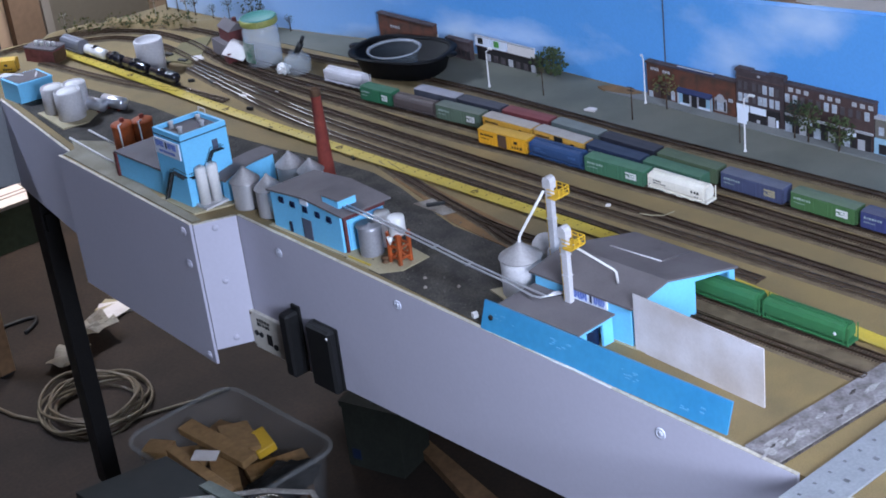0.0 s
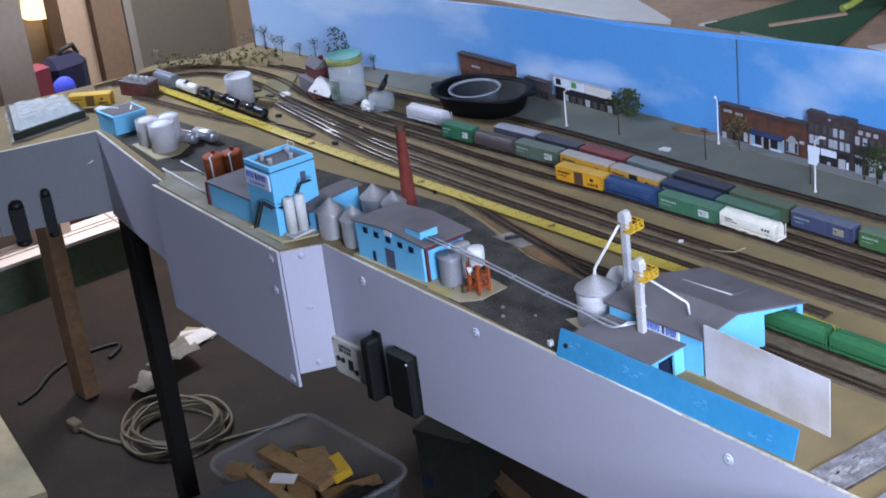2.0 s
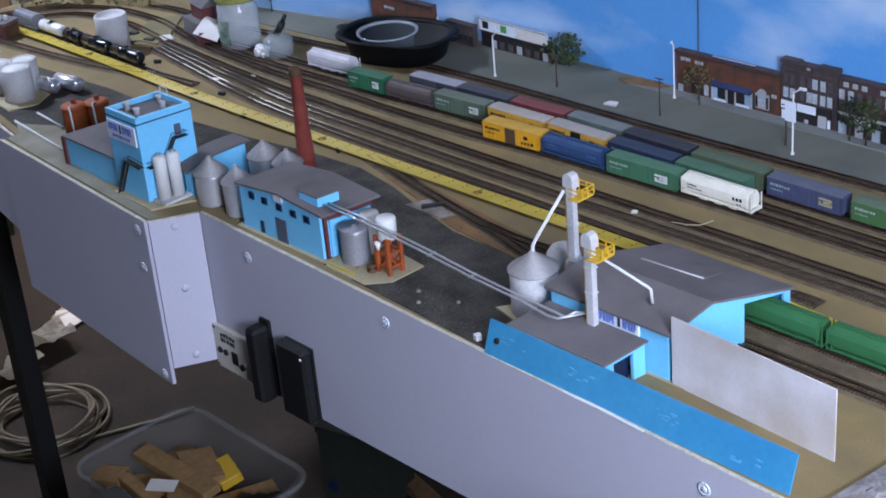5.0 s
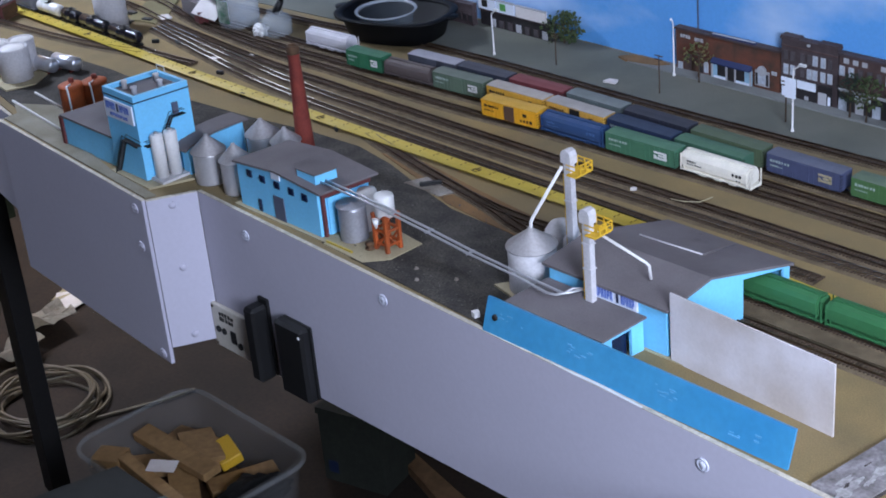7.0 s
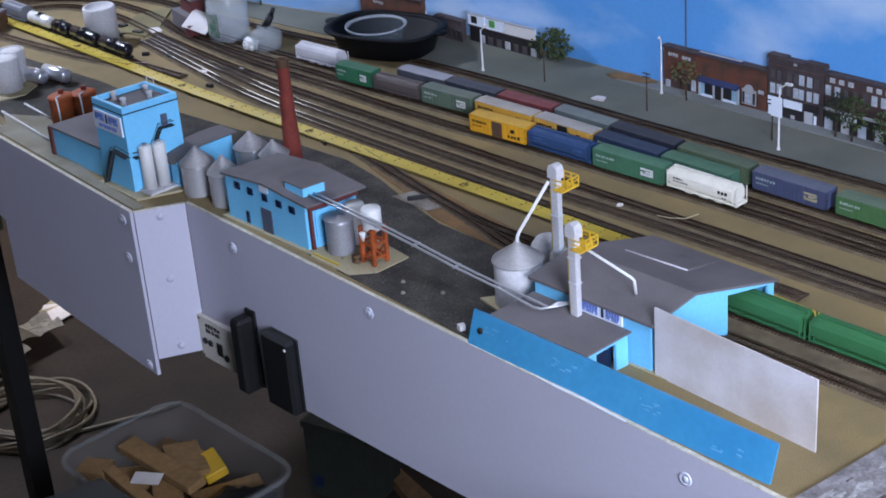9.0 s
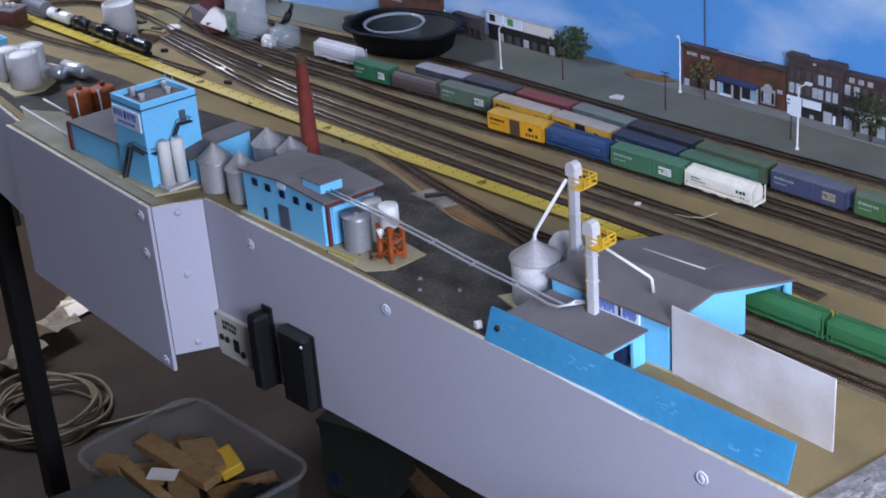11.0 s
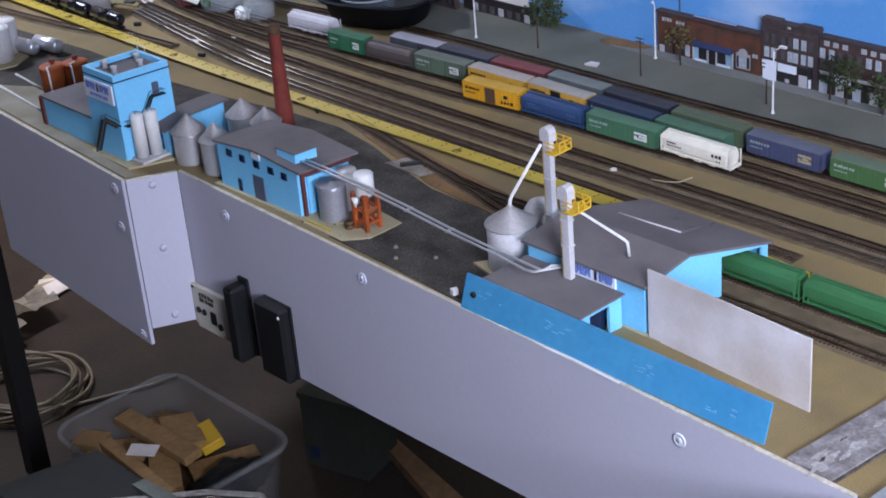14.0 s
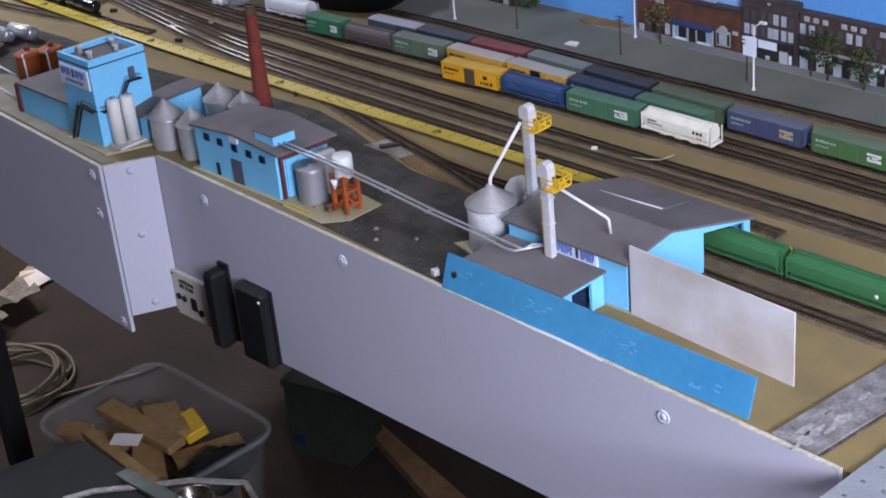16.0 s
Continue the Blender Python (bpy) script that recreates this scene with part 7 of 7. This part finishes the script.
ob = whole("yellow_box", box(-0.03, 0.03, -0.02, 0.02, -0.01, 0.01, bevel=0.002), M_YELRAIL, "yellow cardboard packet in the bin", "packet")
ob.matrix_basis = pose(-0.088, -0.05, 0.32, 14, 8, -14)
ob = whole("white_label", box(-0.025, 0.025, -0.014, 0.014, -0.001, 0.001), M_CARD, "small white paper tag on the offcuts", "paper")
ob.matrix_basis = pose(-0.108, -0.163, 0.345, 6, 0, 35)
lump("black_cloth", (0.025, -0.1, 0.276), (0.038, 0.08, 0.03), M_BLACKCLOTH, "crumpled black cloth at the side of the bin", "cloth", 5)
whole("bin_filler", box(-0.215, 0.035, -0.195, -0.03, FLOOR + 0.007, 0.275), M_DARKWOOD, "tightly packed dark wood scraps in the bin", "wood scraps")

for x, y, z0, z1, w in ((-0.5355, -0.322, 0.818, 0.912, 0.0098), (-0.557, -0.3765, 0.815, 0.902, 0.0145)):
    ob = thing("clamp", (x, y, z0), "black spring clamp gripping the far fascia", "clamp", "clamps", 68.7)
    part("jaw", prism([(-w, -0.012), (w, -0.012), (w, 0.0), (-w, 0.0)], 0.004, z1 - z0 - 0.014), M_BLACK, ob, local=True)
    part("tip", lathe(0, -0.006, [(w, z1 - z0 - 0.014), (w * 0.92, z1 - z0 - 0.006), (w * 0.6, z1 - z0 - 0.001), (0, z1 - z0)], 16), M_BLACK, ob, "rounded rubber tip", local=True)
    part("spring", lathe(0, -0.007, [(w * 0.7, -0.006), (w * 1.05, -0.003), (w * 1.05, 0.004), (0, 0.004)], 16), M_BLACK, ob, local=True)

# cable coil
cob = thing("cable_coil", (-0.745, -0.045, FLOOR), "loose coil of off-white extension cable", "cable")
M_CABLE = material("off-white cable", lin(108, 96, 76), 0.5, spread=0.15)
rnd = random.Random(8)
for k in range(7):
    r0 = rnd.uniform(0.098, 0.142)
    ox, oy, sq = rnd.uniform(-0.02, 0.02), rnd.uniform(-0.02, 0.02), rnd.uniform(0.9, 1.08)
    pts = [(-0.745 + ox + r0 * sq * math.cos(2 * math.pi * i / 36), -0.045 + oy + r0 / sq * math.sin(2 * math.pi * i / 36), FLOOR + 0.005 + 0.005 * k + 0.006 * math.sin(3 * i / 36 * 6.28 + k)) for i in range(37)]
    part("loop", tube(pts, 0.0037, 8), M_CABLE, cob)
lead = [(-0.64, -0.06, 0.012), (-0.625, -0.013, 0.006), (-0.611, 0.025, 0.005), (-0.59, 0.079, 0.005), (-0.567, 0.131, 0.005), (-0.556, 0.185, 0.005)]
part("lead", tube([(x, y, FLOOR + z) for x, y, z in lead], 0.0036, 8), M_CABLE, cob)
part("lead", tube([(-0.8, -0.165, FLOOR + 0.006), (-0.87, -0.19, FLOOR + 0.006), (-0.935, -0.2, FLOOR + 0.008)], 0.0042, 8), M_CABLE, cob)
part("plug", box(-0.975, -0.935, -0.215, -0.19, FLOOR, FLOOR + 0.024, bevel=0.003), M_CABLE, cob)


M_BAG = material("crumpled paper", lin(184, 176, 160), 0.6, spread=0.12, fine=120, coarse=20, bump=0.15)


def crumple(name, pts, z, amp, seed, mat, label, category):
    """A creased sheet over a plan outline of four corners."""
    bm = bmesh.new()
    n = 9
    a, b, c, d_ = [Vector((x, y, 0)) for x, y in pts]
    g = []
    for i in range(n + 1):
        row = []
        for j in range(n + 1):
            p = a.lerp(b, i / n).lerp(d_.lerp(c, i / n), j / n)
            h = amp * abs(noise.noise(Vector((p.x * 14, p.y * 14, seed)))) + amp * 0.5 * (i / n)
            row.append(bm.verts.new((p.x, p.y, z + 0.002 + h)))
        g.append(row)
    for i in range(n):
        for j in range(n):
            bm.faces.new((g[i][j], g[i + 1][j], g[i + 1][j + 1], g[i][j + 1]))
    bmesh.ops.solidify(bm, geom=bm.faces[:], thickness=0.0015)
    bmesh.ops.recalc_face_normals(bm, faces=bm.faces[:])
    whole(name, bm, mat, label, category)


crumple("paper_bag", [(-1.08, 0.07), (-0.965, 0.06), (-0.97, 0.17), (-1.1, 0.185)], FLOOR, 0.085, 1.0, M_BAG, "crumpled white paper bag on the floor", "paper bag")
crumple("paper_bag", [(-0.985, -0.035), (-0.895, -0.005), (-0.94, 0.07), (-1.04, 0.04)], FLOOR, 0.06, 2.0, M_BAG, "crumpled white paper bag on the floor", "paper bag")
for i in range(4):
    ob = whole("leaflet", box(-0.045, 0.045, -0.03, 0.03, 0, 0.002), M_CARD if i % 2 else M_SAND, "printed leaflet in a loose stack on the floor", "leaflet", "leaflets")
    ob.matrix_basis = pose(-1.125 + 0.01 * i, 0.25 - 0.006 * i, FLOOR + 0.0022 * i, 0, 0, 30 + 23 * i)
whole("extension_cord", tube([(p.x, p.y, FLOOR + 0.005) for p in smooth([(-1.17, -0.24), (-1.19, -0.18), (-1.245, -0.11), (-1.27, -0.02), (-1.25, 0.08), (-1.215, 0.07), (-1.19, 0.02)], 0.02)], 0.005, 8), M_BLACK, "thin black cord lying on the floor", "cord")

M_CASE = material("dark green case", lin(14, 17, 14), 0.85, spread=0.15, fine=120, coarse=14)
case = thing("tool_case", (-0.01, -0.3, FLOOR), "dark green tool case standing on the floor", "case")
part("body", prism([(-0.128, -0.42), (0.092, -0.425), (0.128, -0.253), (-0.09, -0.253)], FLOOR, 0.385), M_CASE, case)
part("lid", prism([(-0.13, -0.422), (0.094, -0.427), (0.13, -0.2515), (-0.092, -0.2515)], 0.385, 0.4), M_CASE, case)
can = thing("paint_can", (0.172, -0.226, FLOOR), "shiny open paint can among the floor clutter", "paint can")
part("can_wall", lathe(0.172, -0.226, [(0.033, FLOOR), (0.033, 0.388), (0.035, 0.39), (0.035, 0.393), (0.031, 0.393), (0.031, 0.375), (0, 0.375)], 30), M_RAILBRIGHT, can)
part("inner_ring", lathe(0.172, -0.226, [(0.024, 0.375), (0.024, 0.381), (0.021, 0.382), (0.021, 0.375)], 26, cap=False), M_RAILBRIGHT, can, "bright inner ring")
M_OLDFRAME = material("scuffed white paint", lin(176, 172, 166), 0.7, spread=0.3, fine=200, coarse=40, second=lin(128, 122, 116))
fr = thing("picture_frame", (0.2, -0.22, FLOOR), "old thin white frame lying over floor clutter", "frame")
CORNERS = [Vector((0.03, -0.36)), Vector((0.048, -0.32)), Vector((0.1, -0.262)), Vector((0.145, -0.208)), Vector((0.218, -0.158)), Vector((0.33, -0.2))]
for i, (a, b) in enumerate(zip(CORNERS, CORNERS[1:])):
    d = (b - a).normalized()
    s_ = Vector((-d.y, d.x)) * 0.0045
    part("rail", prism([tuple(a + s_), tuple(a - s_), tuple(b - s_), tuple(b + s_)], 0.4005 + 0.0004 * i, 0.4045 + 0.0004 * i), M_OLDFRAME, fr)
part("stand", box(0.212, 0.222, -0.164, -0.154, FLOOR, 0.4015), M_DARKWOOD, fr)
whole("grey_slat", prism([(0.05, -0.278), (0.052, -0.256), (0.172, -0.247), (0.182, -0.272)], 0.4068, 0.4118), material("dull grey-green metal", lin(84, 92, 84), 0.6, spread=0.2, fine=200, coarse=30), "dull grey-green metal slat across the clutter", "slat")
whole("stirring_stick", prism([(0.184, -0.271), (0.174, -0.2465), (0.285, -0.243), (0.276, -0.27)], 0.4068, 0.4108), M_EDGE, "pale wooden stirring stick over the paint can", "stick")
whole("timber_board", prism([(-0.09, 0.322), (-0.1, 0.3), (0.03, 0.262), (0.55, 0.1), (0.6, 0.17), (0.21, 0.258)], FLOOR, FLOOR + 0.02), M_WOODLEG, "bare brown board lying under the layout", "board")
crate = thing("tool_box", (-0.06, 0.24, FLOOR), "dull dark green box standing under the layout", "box")
M_DKBOX = material("dull green box", lin(44, 48, 40), 0.8, spread=0.25, fine=120, coarse=14)
part("body", prism([(-0.11, 0.165), (0.02, 0.2), (-0.006, 0.296), (-0.136, 0.261)], FLOOR, 0.283), M_DKBOX, crate)
part("lid", prism([(-0.113, 0.162), (0.023, 0.199), (-0.004, 0.299), (-0.139, 0.262)], 0.283, 0.296), M_DKBOX, crate)
part("label", prism([(-0.098, 0.1666), (-0.078, 0.172), (-0.0782, 0.1728), (-0.0982, 0.1674)], 0.16, 0.185), M_BLUETRIM, crate, "small dark blue label")

whole("pale_board", prism([(-1.155, -0.3), (-1.16, -0.42), (-0.77, -0.48), (-0.743, -0.389)], FLOOR, FLOOR + 0.015), M_SAND, "pale board lying flat on the floor", "board")

# ---- the room beyond the far end ----
M_GREYDOOR = material("grey door paint", lin(112, 108, 98), 0.6, spread=0.06, fine=60, coarse=3)
dr_ = thing("door_1", (-2.22, 1.02, FLOOR), "plain dull grey door leaf seen past the layout", "door", kind="structure")
part("leaf", box(-2.26, -2.22, 0.82, 1.17, FLOOR, 2.2), M_GREYDOOR, dr_)
part("frame", box(-2.28, -2.2, 0.79, 0.817, FLOOR, 2.25), material("dull grey casing", lin(150, 146, 140), 0.8, spread=0.08), dr_, "dull grey door frame")
part("frame", box(-2.28, -2.2, 1.173, 1.253, FLOOR, 2.25), material("tan casing", lin(150, 132, 112), 0.8, spread=0.08), dr_, "tan casing")
whole("trim", box(-2.275, -2.205, 1.256, 1.27, FLOOR, 2.25), M_INK, "dark joint beside the casing", "trim", kind="structure")
whole("cardboard_sheet", box(-2.2, -2.17, 0.668, 0.768, FLOOR, 2.0), material("cardboard", lin(136, 114, 94), 0.85, spread=0.1, fine=60, coarse=5), "tall brown cardboard sheet leaning by the door", "cardboard")
whole("dark_print", box(-2.24, -2.225, 0.765, 0.79, FLOOR, 2.0), material("dark printed card", lin(70, 60, 62), 0.8, spread=0.5, fine=20, coarse=9, second=lin(190, 170, 160)), "dark printed strip between cardboard and door frame", "poster")
M_PARTITION = material("pale beige wall", lin(190, 166, 142), 0.9, spread=0.06, fine=60, coarse=2)
whole("pillar", box(-2.3, -2.2, 0.575, 0.666, FLOOR, 2.598), M_PARTITION, "beige square pillar beside the cardboard", "pillar", kind="structure")
whole("partition", box(-2.58, -2.52, -0.6, 0.76, FLOOR, 2.598), M_PARTITION, "pale beige partition behind the lamp", "partition", kind="structure")
bk = thing("blue_bag", (-2.05, 0.55, FLOOR), "dark blue bag standing at the far end", "bag")
M_NAVY = material("navy cloth", lin(30, 34, 66), 0.9, spread=0.25, fine=200, coarse=12)
part("body", box(-2.12, -2.03, 0.42, 0.56, FLOOR, 0.66, bevel=0.03), M_NAVY, bk)
part("handle", tube([(-2.07, 0.48, 0.65), (-2.07, 0.49, 0.675), (-2.07, 0.53, 0.68), (-2.07, 0.54, 0.65)], 0.008, 8), M_INK, bk)
bm = lathe(0, 0, [(0.04, 0), (0.034, 0.008), (0, 0.012)], 20)
bm.transform(Matrix.Translation((-2.03, 0.455, 0.57)) @ Matrix.Rotation(radians(90), 4, "Y"))
part("patch", bm, material("bright blue patch", lin(84, 100, 250), 0.5), bk, "bright blue round patch")
whole("red_box", box(-1.99, -1.92, 0.315, 0.375, FLOOR, 0.685), material("red card", lin(142, 66, 82), 0.7, spread=0.15, fine=80, coarse=10), "dull red box at the far end", "box")
whole("post", box(-1.78, -1.73, 0.14, 0.245, FLOOR, 2.0), material("cream painted wood", lin(232, 214, 196), 0.7, spread=0.06, fine=60, coarse=6), "pale timber post at the far end", "post")
lp = thing("table_lamp", (-2.45, 0.64, FLOOR), "lit standing lamp with a warm yellow shade", "lamp")
part("shade", lathe(-2.45, 0.64, [(0.07, 0.685), (0.055, 0.815), (0.05, 0.815), (0.065, 0.685)], 24, cap=False), glow("lit yellow shade", (1.0, 0.78, 0.34), 2.0), lp, "glowing yellow shade")
part("stem", lathe(-2.45, 0.64, [(0.05, FLOOR), (0.05, FLOOR + 0.02), (0.012, FLOOR + 0.03), (0.012, 0.7), (0, 0.7)], 14), M_DARKWOOD, lp)
w1 = thing("window_1", (-3.4, 2.0, 1.6), "bright daylight window in the far wall", "window", kind="structure")
part("window_frame", box(-3.45, -3.38, 1.5, 1.56, 1.6, 2.55), M_WHITE, w1)
part("window_frame", box(-3.45, -3.38, 2.44, 2.5, 1.6, 2.55), M_WHITE, w1)
part("window_frame", box(-3.45, -3.38, 1.56, 2.44, 2.49, 2.55), M_WHITE, w1)
part("window_frame", box(-3.45, -3.38, 1.56, 2.44, 1.6, 1.66), M_WHITE, w1)
w2 = thing("window_2", (2.7, -1.08, 1.38), "daylight window in the wall behind", "window", kind="structure")
part("window_frame", box(2.64, 2.74, -1.4, -1.38, 1.38, 2.02), M_WHITE, w2)
part("window_frame", box(2.64, 2.74, -0.78, -0.76, 1.38, 2.02), M_WHITE, w2)
part("window_frame", box(2.64, 2.74, -1.38, -0.78, 2.0, 2.02), M_WHITE, w2)
part("window_frame", box(2.64, 2.74, -1.38, -0.78, 1.38, 1.4), M_WHITE, w2)
# out of view: a housing made up to go with the end room's fill lamp
fx = thing("ceiling_light_fixture", (-1.7, 0.8, 2.54), "unseen square housing added for the end room's fill lamp", "ceiling light")
part("housing", box(-1.95, -1.45, 0.55, 1.05, 2.545, 2.6), M_WHITE, fx)
fx = thing("ceiling_light_fixture", (1.85, -0.62, 2.54), "plain strip light fixture on the ceiling", "ceiling light")
part("housing", box(1.55, 2.15, -1.17, -0.07, 2.545, 2.6), M_WHITE, fx)
fx = thing("ceiling_light_fixture", (-1.5, -0.32, 2.54), "plain strip light fixture on the ceiling", "ceiling light")
part("housing", box(-1.75, -1.25, -0.57, -0.07, 2.545, 2.6), M_WHITE, fx)
